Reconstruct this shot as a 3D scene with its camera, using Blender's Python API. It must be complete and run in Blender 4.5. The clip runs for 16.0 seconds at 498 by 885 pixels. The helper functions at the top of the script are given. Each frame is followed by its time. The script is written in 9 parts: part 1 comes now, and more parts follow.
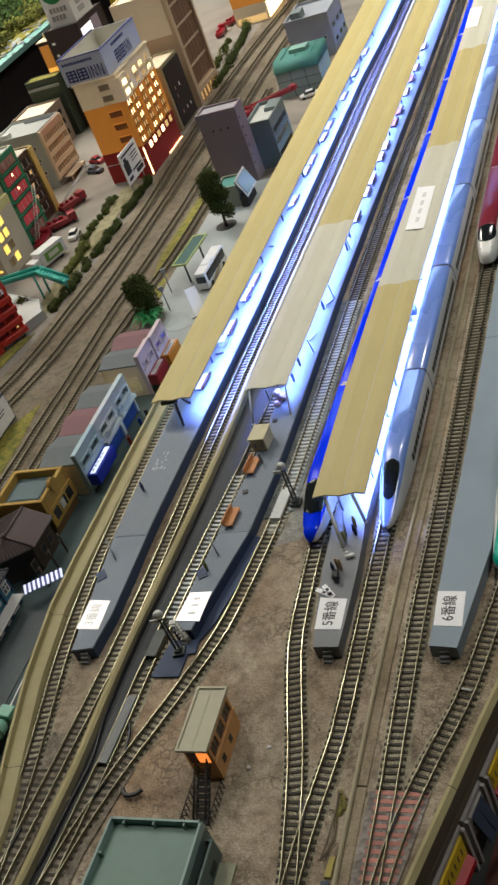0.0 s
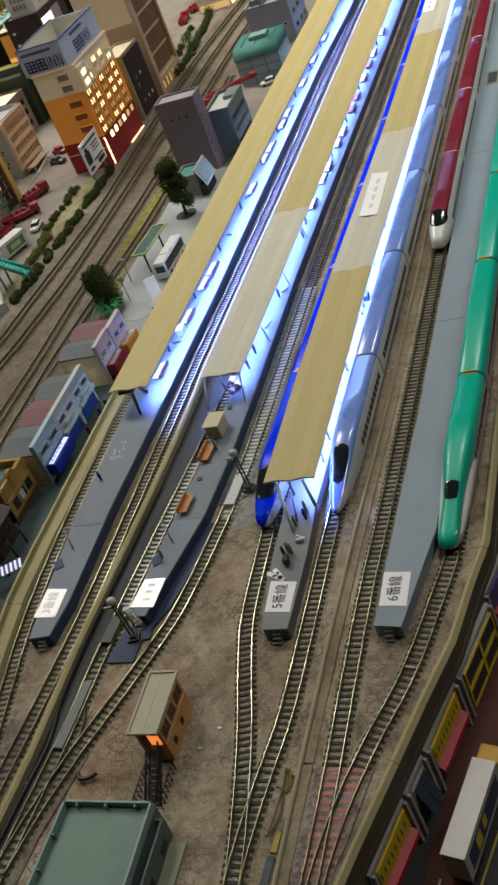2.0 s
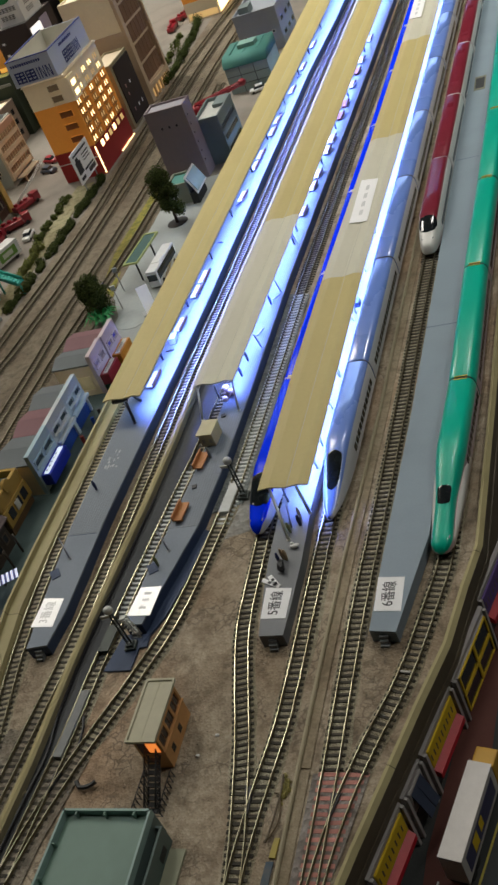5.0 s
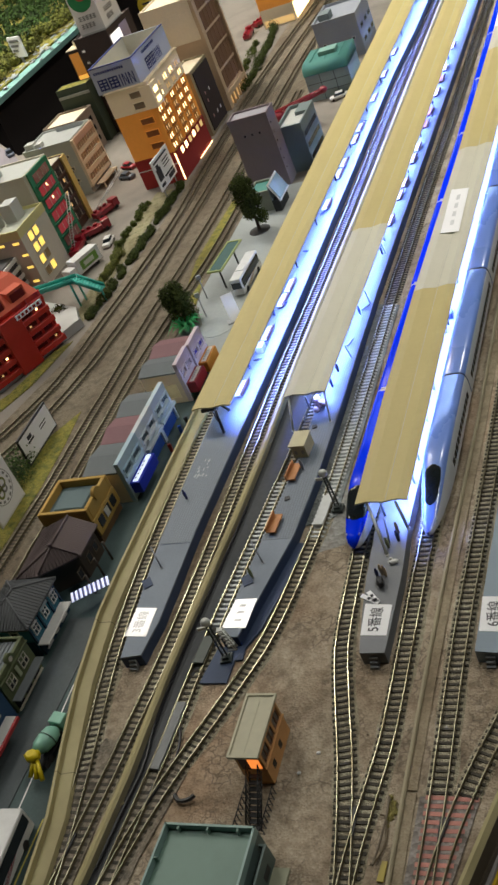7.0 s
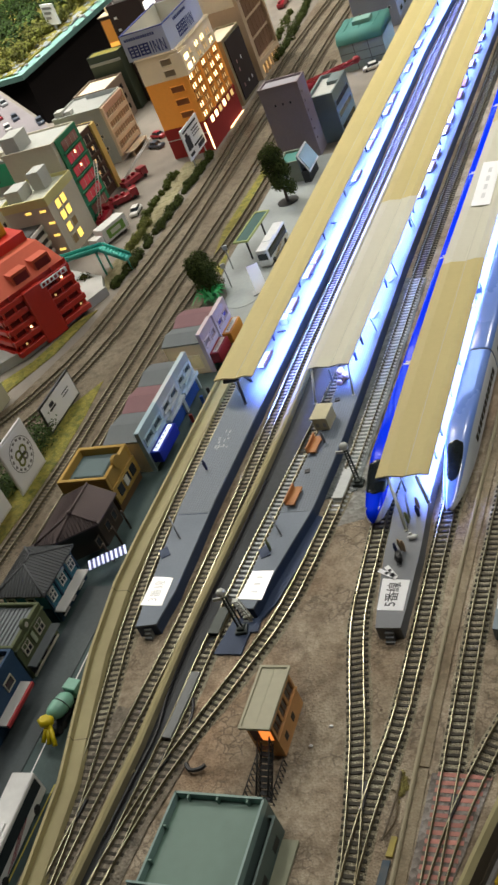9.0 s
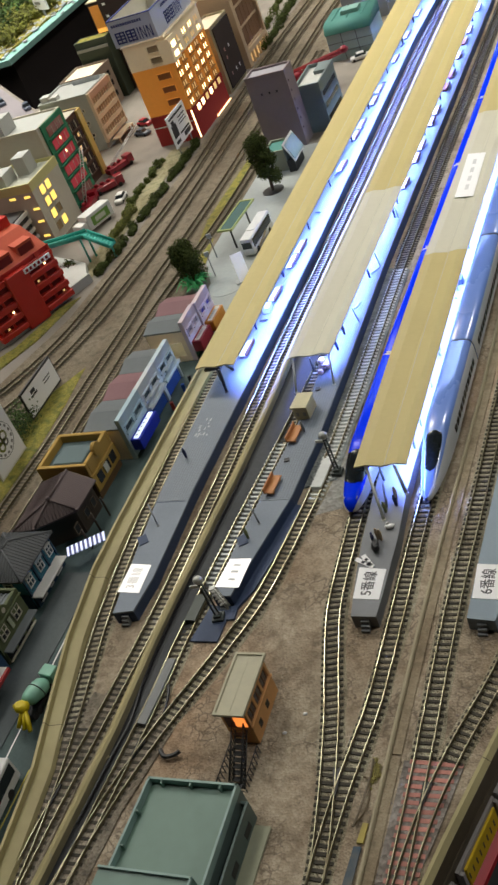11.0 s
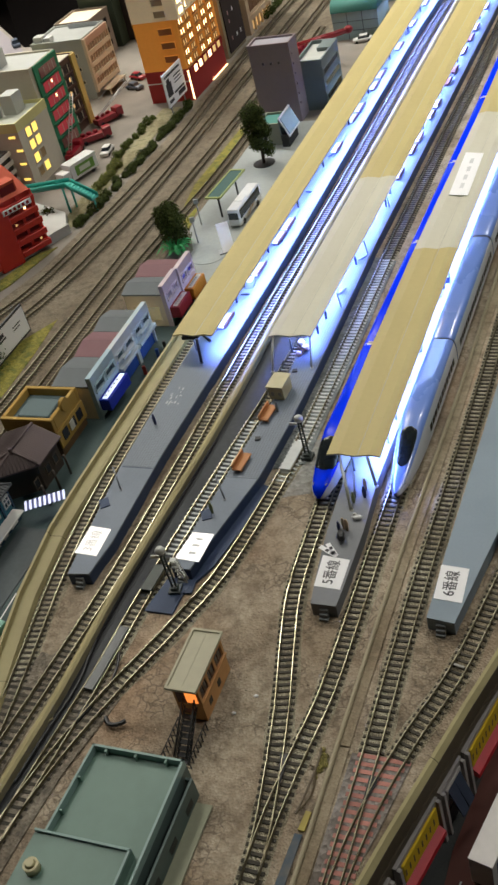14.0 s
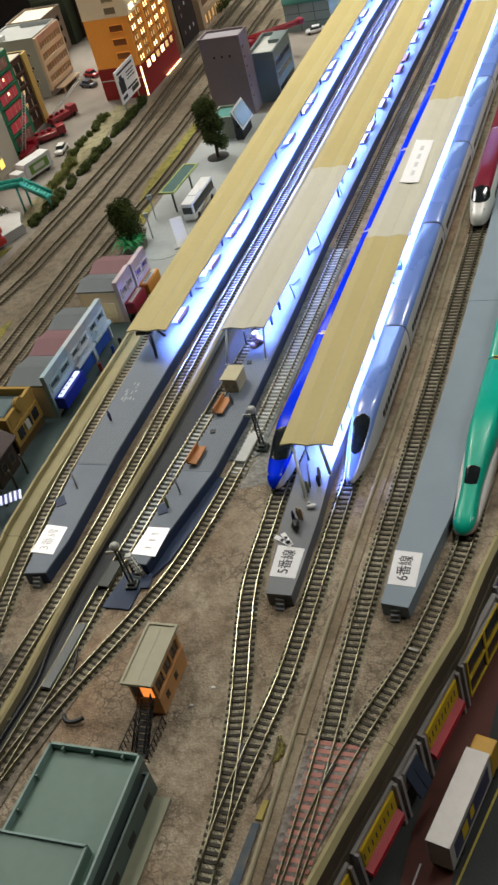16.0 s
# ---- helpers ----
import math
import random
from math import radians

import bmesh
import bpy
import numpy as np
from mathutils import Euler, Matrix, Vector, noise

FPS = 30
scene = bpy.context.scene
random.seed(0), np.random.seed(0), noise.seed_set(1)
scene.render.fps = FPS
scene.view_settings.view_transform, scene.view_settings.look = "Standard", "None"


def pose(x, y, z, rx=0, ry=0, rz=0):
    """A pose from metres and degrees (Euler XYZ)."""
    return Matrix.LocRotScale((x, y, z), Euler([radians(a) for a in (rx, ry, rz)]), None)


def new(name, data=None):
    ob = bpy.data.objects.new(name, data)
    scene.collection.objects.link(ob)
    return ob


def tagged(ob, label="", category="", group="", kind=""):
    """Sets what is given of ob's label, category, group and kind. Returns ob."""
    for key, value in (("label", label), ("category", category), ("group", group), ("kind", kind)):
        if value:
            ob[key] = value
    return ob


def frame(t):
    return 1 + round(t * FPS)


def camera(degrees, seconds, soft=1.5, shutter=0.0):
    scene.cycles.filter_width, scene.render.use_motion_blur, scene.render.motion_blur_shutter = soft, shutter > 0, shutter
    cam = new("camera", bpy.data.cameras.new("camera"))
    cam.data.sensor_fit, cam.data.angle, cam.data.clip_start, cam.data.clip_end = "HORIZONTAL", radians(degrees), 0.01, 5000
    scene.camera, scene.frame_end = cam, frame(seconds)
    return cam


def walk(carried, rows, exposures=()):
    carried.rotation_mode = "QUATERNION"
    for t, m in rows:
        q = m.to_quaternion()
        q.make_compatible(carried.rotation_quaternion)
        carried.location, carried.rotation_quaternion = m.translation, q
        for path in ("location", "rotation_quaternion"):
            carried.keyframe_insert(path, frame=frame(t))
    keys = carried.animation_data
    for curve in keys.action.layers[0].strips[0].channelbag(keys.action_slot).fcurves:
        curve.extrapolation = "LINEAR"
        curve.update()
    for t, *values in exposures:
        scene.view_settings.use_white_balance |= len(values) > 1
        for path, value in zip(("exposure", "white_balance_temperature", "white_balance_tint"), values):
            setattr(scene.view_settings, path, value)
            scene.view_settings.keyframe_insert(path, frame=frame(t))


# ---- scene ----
# The plan is in centimetres (a model railway of 9 mm gauge); CM turns it into metres.
CM = 0.01
cam = camera(26.86, 16.0, soft=2.7)
# seconds, eye x, y, z (cm), yaw, pitch, roll (degrees)
ROWS = [
    (0, 22.75, -40.61, 46.17, 28.35, -33.41, -22.82),
    (0.5, 23.71, -40.41, 46.11, 28.25, -33.69, -23.49),
    (1, 23.97, -40.50, 46.00, 28.14, -33.98, -24.02),
    (1.5, 24.50, -40.30, 45.73, 27.86, -34.34, -23.70),
    (2, 25.23, -40.82, 46.10, 27.71, -34.47, -23.66),
    (2.5, 25.89, -41.38, 46.47, 27.48, -34.25, -24.05),
    (3, 26.20, -41.10, 46.32, 27.40, -34.22, -24.52),
    (5.5, 25.07, -40.95, 46.77, 27.32, -34.40, -24.09),
    (6, 24.32, -40.82, 47.29, 27.62, -33.91, -24.10),
    (6.5, 23.02, -40.79, 47.64, 28.57, -33.36, -24.31),
    (7, 22.37, -40.97, 47.67, 30.19, -32.99, -24.73),
    (7.5, 21.86, -41.10, 47.67, 31.36, -32.67, -25.08),
    (8, 21.96, -40.76, 47.17, 32.20, -32.93, -25.09),
    (8.5, 21.82, -40.66, 46.92, 32.52, -33.42, -24.74),
    (9, 22.46, -40.58, 46.85, 32.46, -33.56, -24.70),
    (11.5, 22.94, -40.55, 46.25, 31.40, -35.02, -22.84),
    (12, 22.56, -40.73, 45.95, 31.09, -36.20, -20.38),
    (12.5, 21.53, -41.18, 46.66, 30.80, -36.69, -19.00),
    (13, 21.39, -41.10, 46.65, 29.33, -36.86, -16.96),
    (13.5, 21.07, -40.65, 47.09, 28.77, -37.10, -15.85),
    (14, 20.54, -40.46, 47.03, 28.81, -36.94, -15.41),
    (14.5, 20.61, -40.36, 46.90, 28.85, -36.97, -15.09),
    (15, 20.54, -40.43, 46.73, 28.63, -37.09, -14.92),
    (15.5, 21.22, -40.40, 46.60, 28.31, -37.30, -15.43),
    (16, 22.13, -40.10, 46.42, 27.47, -37.46, -16.57),
]

def eye_pose(x, y, z, yaw, pitch, roll):
    return pose(x * CM, y * CM, z * CM, 0, 0, yaw) @ pose(0, 0, 0, 90 + pitch) @ pose(0, 0, 0, 0, 0, roll)

EXPOSURES = [(0.0, 0.22), (1.5, 0.02), (3.0, -0.08), (5.5, -0.14), (6.5, -0.03), (7.0, 0.12), (9.0, 0.36), (12.5, 0.29), (16.0, 0.29)]
walk(cam, [(row[0], eye_pose(*row[1:])) for row in ROWS], exposures=EXPOSURES)

# ---- tools ----
def bx(bm, x0, x1, y0, y1, z0, z1, m=0):
    """A box in a bmesh, in centimetres."""
    v = [bm.verts.new((x, y, z)) for z in (z0, z1) for y in (y0, y1) for x in (x0, x1)]
    for q in ((0, 2, 3, 1), (4, 5, 7, 6), (0, 1, 5, 4), (2, 6, 7, 3), (0, 4, 6, 2), (1, 3, 7, 5)):
        bm.faces.new([v[i] for i in q]).material_index = m
    return v


def prism(bm, pts, z0, z1, m=0, top=None):
    """An upright prism over a plan given anticlockwise; top: its upper plan, if it differs."""
    a = [bm.verts.new((x, y, z0)) for x, y in pts]
    b = [bm.verts.new((x, y, z1)) for x, y in (top or pts)]
    n = len(pts)
    bm.faces.new(a[::-1]).material_index = m
    bm.faces.new(b).material_index = m
    for i in range(n):
        bm.faces.new((a[i], a[(i + 1) % n], b[(i + 1) % n], b[i])).material_index = m


def loft(bm, rings, m=0, closed=True, caps=True, pick=None):
    """A skin over rings of points; pick(i, j) names the material of the face after ring i, point j."""
    vs = [[bm.verts.new(p) for p in r] for r in rings]
    n = len(rings[0])
    for i in range(len(rings) - 1):
        for j in range(n if closed else n - 1):
            f = bm.faces.new((vs[i][j], vs[i][(j + 1) % n], vs[i + 1][(j + 1) % n], vs[i + 1][j]))
            f.material_index = pick(i, j) if pick else m
            f.smooth = True
    if caps and closed:
        bm.faces.new(vs[0][::-1]).material_index = m
        bm.faces.new(vs[-1]).material_index = m
    return vs


def cyl(bm, p, q, r, n=8, r2=None, m=0):
    p, q = Vector(p), Vector(q)
    z = (q - p).normalized()
    x = z.orthogonal().normalized()
    y = z.cross(x)
    rings = [[c + (x * math.cos(a) + y * math.sin(a)) * k for a in [2 * math.pi * i / n for i in range(n)]] for c, k in ((p, r), (q, r if r2 is None else r2))]
    return loft(bm, rings, m)


def blob(bm, c, rx, ry, rz, seed, m=0, n=7, k=5, rough=0.25):
    """An uneven rounded lump."""
    rnd = random.Random(seed)
    rings = []
    for i in range(1, k):
        t = math.pi * i / k
        rings.append([(c[0] + rx * math.sin(t) * math.cos(a) * (1 + rnd.uniform(-rough, rough)), c[1] + ry * math.sin(t) * math.sin(a) * (1 + rnd.uniform(-rough, rough)), c[2] - rz * math.cos(t) * (1 + rnd.uniform(-rough, rough) * 0.5)) for a in [2 * math.pi * j / n for j in range(n)]])
    loft(bm, rings, m)


def smooth_line(pts, step=0.6):
    """Points at even steps along a smooth curve through the given plan points."""
    p = [Vector(q) for q in pts]
    p = [2 * p[0] - p[1]] + p + [2 * p[-1] - p[-2]]
    fine = []
    for i in range(1, len(p) - 2):
        a, b, c, d = p[i - 1 : i + 3]
        ta, tb = (c - a) * 0.5, (d - b) * 0.5
        # keep the tangents as long as the piece itself
        size = (c - b).length
        ta, tb = ta.normalized() * size, tb.normalized() * size
        for k in range(24):
            t = k / 24
            fine.append(b * (2 * t**3 - 3 * t**2 + 1) + ta * (t**3 - 2 * t**2 + t) + c * (-2 * t**3 + 3 * t**2) + tb * (t**3 - t**2))
    fine.append(p[-2])
    run = [0.0]
    for a, b in zip(fine, fine[1:]):
        run.append(run[-1] + (b - a).length)
    count = max(2, int(run[-1] / step))
    out, k = [], 0
    for i in range(count + 1):
        s = run[-1] * i / count
        while k < len(run) - 2 and run[k + 1] < s:
            k += 1
        f = (s - run[k]) / max(run[k + 1] - run[k], 1e-9)
        out.append(fine[k].lerp(fine[k + 1], f))
    return out


def sweep(bm, line, profile, m=0, pick=None):
    """A profile of (across, up) pairs carried along a plan line; across counts to the right of the way."""
    rings = []
    for i, p in enumerate(line):
        way = (line[min(i + 1, len(line) - 1)] - line[max(i - 1, 0)]).normalized()
        side = Vector((way.y, -way.x))
        rings.append([(p.x + side.x * a, p.y + side.y * a, u) for a, u in profile])
    loft(bm, rings, m, pick=pick)
    for f in bm.faces:
        f.smooth = False


def mesh_of(name, bm, mats):
    bmesh.ops.recalc_face_normals(bm, faces=bm.faces)
    bmesh.ops.scale(bm, vec=(CM, CM, CM), verts=bm.verts)
    me = bpy.data.meshes.new(name)
    bm.to_mesh(me)
    bm.free()
    for mt in mats if isinstance(mats, (list, tuple)) else [mats]:
        me.materials.append(mt)
    return me


def part(name, bm, mats, parent=None, label="", x=0, y=0, z=0, rz=0):
    """Links a bmesh (in centimetres) as one mesh object under a thing or a part."""
    ob = new(name, mesh_of(name, bm, mats))
    ob.parent = parent
    ob.matrix_basis = pose(x * CM, y * CM, z * CM, 0, 0, rz)
    return tagged(ob, label)


def again(name, me, parent, x=0, y=0, z=0, rz=0, label=""):
    """One more object on a mesh that exists already."""
    ob = new(name, me)
    ob.parent = parent
    ob.matrix_basis = pose(x * CM, y * CM, z * CM, 0, 0, rz)
    return tagged(ob, label)


def thing(name, label, category, x=0, y=0, z=0, rz=0, group="", kind=""):
    ob = new(name)
    ob.empty_display_size = 0.01
    ob.matrix_basis = pose(x * CM, y * CM, z * CM, 0, 0, rz)
    return tagged(ob, label, category, group, kind)


def mono(name, bm, mats, label, category, x=0, y=0, z=0, rz=0, group="", kind=""):
    """A thing of one mesh."""
    ob = part(name, bm, mats, None, "", x, y, z, rz)
    return tagged(ob, label, category, group, kind)


def B():
    return bmesh.new()


def rounded(bm, width, segments=2):
    bmesh.ops.bevel(bm, geom=bm.edges[:] + bm.verts[:], offset=width, segments=segments, affect="EDGES", profile=0.6)
    return bm


# ---- light: a dim hall with ceiling panels, and cold strips of light under the platform roofs ----
world = bpy.data.worlds.new("hall_air")
world.use_nodes = True
world.node_tree.nodes["Background"].inputs["Color"].default_value = (0.8, 0.85, 1.0, 1)
world.node_tree.nodes["Background"].inputs["Strength"].default_value = 0.006
scene.world = world
CEILING = 190.0
PANELS = [(-100, 150, 10.0), (-143, 184, 10.5), (-184, 186, 10.5), (-95, 20, 2.6), (25, 150, 8.0), (140, 50, 7.0), (-190, 60, 4.5)]


def area_lamp(name, x, y, z, sx, sy, power, color, ry=0, rz=0):
    d = bpy.data.lights.new(name, "AREA")
    d.shape, d.size, d.size_y, d.energy, d.color = "RECTANGLE", sx * CM, sy * CM, power, color
    ob = new(name, d)
    ob.matrix_basis = pose(x * CM, y * CM, z * CM, 0, 0, rz) @ pose(0, 0, 0, 0, ry, 0)
    return ob


for px, py, watts in PANELS:
    area_lamp("ceiling_light_lamp", px, py, CEILING - 6, 42, 42, watts, (1.0, 0.95, 0.845) if py > 90 and px < 0 else (1.0, 0.975, 0.90)).data.spread = radians(115)
LED = (0.15, 0.245, 1.0)
# start x, end x, start y, end y, spread, tilt, power, height
STRIPS = [(-16.1, -14.8, 24.5, 188.0, 140, -28, 3.5, 2.72), (-7.9, -5.9, 24.5, 188.0, 104, 4, 1.9, 2.72), (0.9, 3.0, 10.0, 188.0, 122, -10, 3.7, 2.96)]
for xa, xb, y0, y1, spread, tilt, watts, z in STRIPS:
    turn = -math.degrees(math.atan2(xb - xa, y1 - y0))
    strip = area_lamp("platform_light_lamp", (xa + xb) / 2, (y0 + y1) / 2, z, 0.5, y1 - y0, watts, LED, tilt, turn)
    strip.data.spread = radians(spread)

# ---- materials ----
def mat(name, color, rough=0.6, metal=0.0, grain=200.0, vary=0.12, stain=12.0, stain_by=0.15, bump=0.1, stain_color=None, coat=0.0, glow=None, glow_by=0.0, per_object=0.0, per_island=0.0, spec=0.5):
    """A painted, moulded or raw surface with fine grain, slow stains and a little relief."""
    m = bpy.data.materials.new(name)
    m.use_nodes = True
    nt = m.node_tree
    n, l = nt.nodes, nt.links
    p = n["Principled BSDF"]
    tc = n.new("ShaderNodeTexCoord")
    fine = n.new("ShaderNodeTexNoise")
    fine.inputs["Scale"].default_value, fine.inputs["Detail"].default_value = grain, 4
    slow = n.new("ShaderNodeTexNoise")
    slow.inputs["Scale"].default_value, slow.inputs["Detail"].default_value = stain, 5
    for t in (fine, slow):
        l.new(tc.outputs["Object"], t.inputs["Vector"])
    base = n.new("ShaderNodeMix")
    base.data_type = "RGBA"
    c = Vector(color)
    base.inputs["A"].default_value = (*(c * (1 - vary)), 1)
    base.inputs["B"].default_value = (*(c * (1 + vary)), 1)
    l.new(fine.outputs["Fac"], base.inputs["Factor"])
    ramp = n.new("ShaderNodeMapRange")
    ramp.inputs["From Min"].default_value, ramp.inputs["From Max"].default_value = 0.45, 0.7
    ramp.inputs["To Max"].default_value = stain_by
    l.new(slow.outputs["Fac"], ramp.inputs["Value"])
    over = n.new("ShaderNodeMix")
    over.data_type = "RGBA"
    l.new(ramp.outputs["Result"], over.inputs["Factor"])
    l.new(base.outputs["Result"], over.inputs["A"])
    over.inputs["B"].default_value = (*(stain_color or c * 0.45), 1)
    out = over.outputs["Result"]
    if per_object or per_island:
        src = n.new("ShaderNodeObjectInfo").outputs["Random"] if per_object else n.new("ShaderNodeNewGeometry").outputs["Random Per Island"]
        by = per_object or per_island
        k = n.new("ShaderNodeMapRange")
        k.inputs["To Min"].default_value, k.inputs["To Max"].default_value = 1 - by, 1 + by
        l.new(src, k.inputs["Value"])
        mul = n.new("ShaderNodeVectorMath")
        mul.operation = "SCALE"
        l.new(out, mul.inputs[0])
        l.new(k.outputs["Result"], mul.inputs["Scale"])
        out = mul.outputs["Vector"]
    l.new(out, p.inputs["Base Color"])
    rr = n.new("ShaderNodeMapRange")
    rr.inputs["To Min"].default_value, rr.inputs["To Max"].default_value = max(rough - 0.08, 0.02), min(rough + 0.1, 1)
    l.new(slow.outputs["Fac"], rr.inputs["Value"])
    l.new(rr.outputs["Result"], p.inputs["Roughness"])
    p.inputs["Metallic"].default_value = metal
    p.inputs["Coat Weight"].default_value = coat
    p.inputs["Specular IOR Level"].default_value = spec
    p.inputs["Coat Roughness"].default_value = 0.08
    if bump:
        b = n.new("ShaderNodeBump")
        b.inputs["Strength"].default_value, b.inputs["Distance"].default_value = bump, 0.0006
        l.new(fine.outputs["Fac"], b.inputs["Height"])
        l.new(b.outputs["Normal"], p.inputs["Normal"])
    if glow:
        p.inputs["Emission Color"].default_value = (*glow, 1)
        p.inputs["Emission Strength"].default_value = glow_by
    return m


def gravel(name, a, b, dark, size=700.0, bump=0.9, tints=None):
    """Fine model ballast or earth: grains of two colours with dark gaps and broad stains."""
    m = bpy.data.materials.new(name)
    m.use_nodes = True
    nt = m.node_tree
    n, l = nt.nodes, nt.links
    p = n["Principled BSDF"]
    tc = n.new("ShaderNodeTexCoord")
    cell = n.new("ShaderNodeTexVoronoi")
    cell.inputs["Scale"].default_value = size
    slow = n.new("ShaderNodeTexNoise")
    slow.inputs["Scale"].default_value, slow.inputs["Detail"].default_value = 14, 6
    mid = n.new("ShaderNodeTexNoise")
    mid.inputs["Scale"].default_value, mid.inputs["Detail"].default_value = 120, 6
    for t in (cell, slow, mid):
        l.new(tc.outputs["Object"], t.inputs["Vector"])
    grey = n.new("ShaderNodeSeparateColor")
    l.new(cell.outputs["Color"], grey.inputs["Color"])
    one = n.new("ShaderNodeMix")
    one.data_type = "RGBA"
    one.inputs["A"].default_value, one.inputs["B"].default_value = (*a, 1), (*b, 1)
    l.new(grey.outputs["Red"], one.inputs["Factor"])
    two = n.new("ShaderNodeMix")
    two.data_type = "RGBA"
    two.inputs["B"].default_value = (*dark, 1)
    r = n.new("ShaderNodeMapRange")
    r.inputs["From Min"].default_value, r.inputs["From Max"].default_value, r.inputs["To Max"].default_value = 0.48, 0.72, 0.8
    l.new(mid.outputs["Fac"], r.inputs["Value"])
    l.new(r.outputs["Result"], two.inputs["Factor"])
    l.new(one.outputs["Result"], two.inputs["A"])
    three = n.new("ShaderNodeMix")
    three.data_type = "RGBA"
    three.blend_type = "MULTIPLY"
    three.inputs["B"].default_value = (0.62, 0.56, 0.5, 1)
    r2 = n.new("ShaderNodeMapRange")
    r2.inputs["From Min"].default_value, r2.inputs["From Max"].default_value, r2.inputs["To Max"].default_value = 0.42, 0.66, 0.9
    l.new(slow.outputs["Fac"], r2.inputs["Value"])
    l.new(r2.outputs["Result"], three.inputs["Factor"])
    l.new(two.outputs["Result"], three.inputs["A"])
    out = three.outputs["Result"]
    if tints:
        # broad reddish and grey drifts, and thin dry cracks
        for k, (tint, scale) in enumerate(tints):
            drift = n.new("ShaderNodeTexNoise")
            drift.inputs["Scale"].default_value, drift.inputs["Detail"].default_value = scale, 4
            shift = n.new("ShaderNodeVectorMath")
            shift.inputs[1].default_value = (3.1 * k + 1, 1.7 * k, 0.4)
            l.new(tc.outputs["Object"], shift.inputs[0])
            l.new(shift.outputs["Vector"], drift.inputs["Vector"])
            r3 = n.new("ShaderNodeMapRange")
            r3.inputs["From Min"].default_value, r3.inputs["From Max"].default_value = 0.5, 0.68
            l.new(drift.outputs["Fac"], r3.inputs["Value"])
            mx_ = n.new("ShaderNodeMix")
            mx_.data_type, mx_.blend_type = "RGBA", "MULTIPLY"
            mx_.inputs["B"].default_value = (*tint, 1)
            l.new(r3.outputs["Result"], mx_.inputs["Factor"])
            l.new(out, mx_.inputs["A"])
            out = mx_.outputs["Result"]
        crack = n.new("ShaderNodeTexVoronoi")
        crack.feature = "DISTANCE_TO_EDGE"
        crack.inputs["Scale"].default_value = 140
        bend = n.new("ShaderNodeVectorMath")
        bend.operation = "MULTIPLY_ADD"
        bend.inputs[1].default_value = (0.012, 0.012, 0.012)
        l.new(mid.outputs["Color"], bend.inputs[0])
        l.new(tc.outputs["Object"], bend.inputs[2])
        l.new(bend.outputs["Vector"], crack.inputs["Vector"])
        r4 = n.new("ShaderNodeMapRange")
        r4.inputs["From Min"].default_value, r4.inputs["From Max"].default_value = 0.0, 0.10
        r4.inputs["To Min"].default_value, r4.inputs["To Max"].default_value = 1.0, 0.0
        l.new(crack.outputs["Distance"], r4.inputs["Value"])
        where = n.new("ShaderNodeTexNoise")
        where.inputs["Scale"].default_value = 34
        l.new(tc.outputs["Object"], where.inputs["Vector"])
        r5 = n.new("ShaderNodeMapRange")
        r5.inputs["From Min"].default_value, r5.inputs["From Max"].default_value, r5.inputs["To Max"].default_value = 0.47, 0.60, 0.72
        l.new(where.outputs["Fac"], r5.inputs["Value"])
        both = n.new("ShaderNodeMath")
        both.operation = "MULTIPLY"
        l.new(r4.outputs["Result"], both.inputs[0])
        l.new(r5.outputs["Result"], both.inputs[1])
        mx_ = n.new("ShaderNodeMix")
        mx_.data_type = "RGBA"
        mx_.inputs["B"].default_value = (0.09, 0.07, 0.05, 1)
        l.new(both.outputs["Value"], mx_.inputs["Factor"])
        l.new(out, mx_.inputs["A"])
        out = mx_.outputs["Result"]
    l.new(out, p.inputs["Base Color"])
    p.inputs["Roughness"].default_value = 0.9
    add = n.new("ShaderNodeMath")
    add.operation = "ADD"
    l.new(cell.outputs["Distance"], add.inputs[0])
    l.new(mid.outputs["Fac"], add.inputs[1])
    bp = n.new("ShaderNodeBump")
    bp.inputs["Strength"].default_value, bp.inputs["Distance"].default_value = bump, 0.0012
    l.new(add.outputs["Value"], bp.inputs["Height"])
    l.new(bp.outputs["Normal"], p.inputs["Normal"])
    return m


def glass(name, color=(0.02, 0.03, 0.04), rough=0.06):
    return mat(name, color, rough, 0, 100, 0.2, 20, 0.1, 0.0)


JOINTBOARD = gravel("sandy_joint_board", (0.29, 0.235, 0.155), (0.37, 0.31, 0.215), (0.19, 0.155, 0.10), 700, 0.4)
CHANNEL = mat("dark_channel", (0.047, 0.052, 0.056), 0.75, grain=300, vary=0.25, stain=20, stain_by=0.3)
EARTH = gravel("brown_earth", (0.38, 0.308, 0.218), (0.505, 0.425, 0.318), (0.21, 0.165, 0.11), bump=0.5, tints=[((1.0, 0.86, 0.77), 9.0), ((0.88, 0.90, 0.90), 7.0), ((0.62, 0.60, 0.58), 30.0)])
TRACK_BED = gravel("pale_track_ballast", (0.37, 0.335, 0.235), (0.51, 0.47, 0.35), (0.18, 0.155, 0.105), 900)
CITY_BALLAST = gravel("city_ballast", (0.18, 0.148, 0.105), (0.265, 0.22, 0.155), (0.09, 0.076, 0.048), 900)
GRASS = gravel("grass_flock", (0.19, 0.19, 0.03), (0.33, 0.28, 0.05), (0.06, 0.09, 0.02), 500)
CONCRETE = mat("pale_concrete", (0.33, 0.355, 0.345), 0.85, grain=300, vary=0.1, stain=16, stain_by=0.35, bump=0.2)
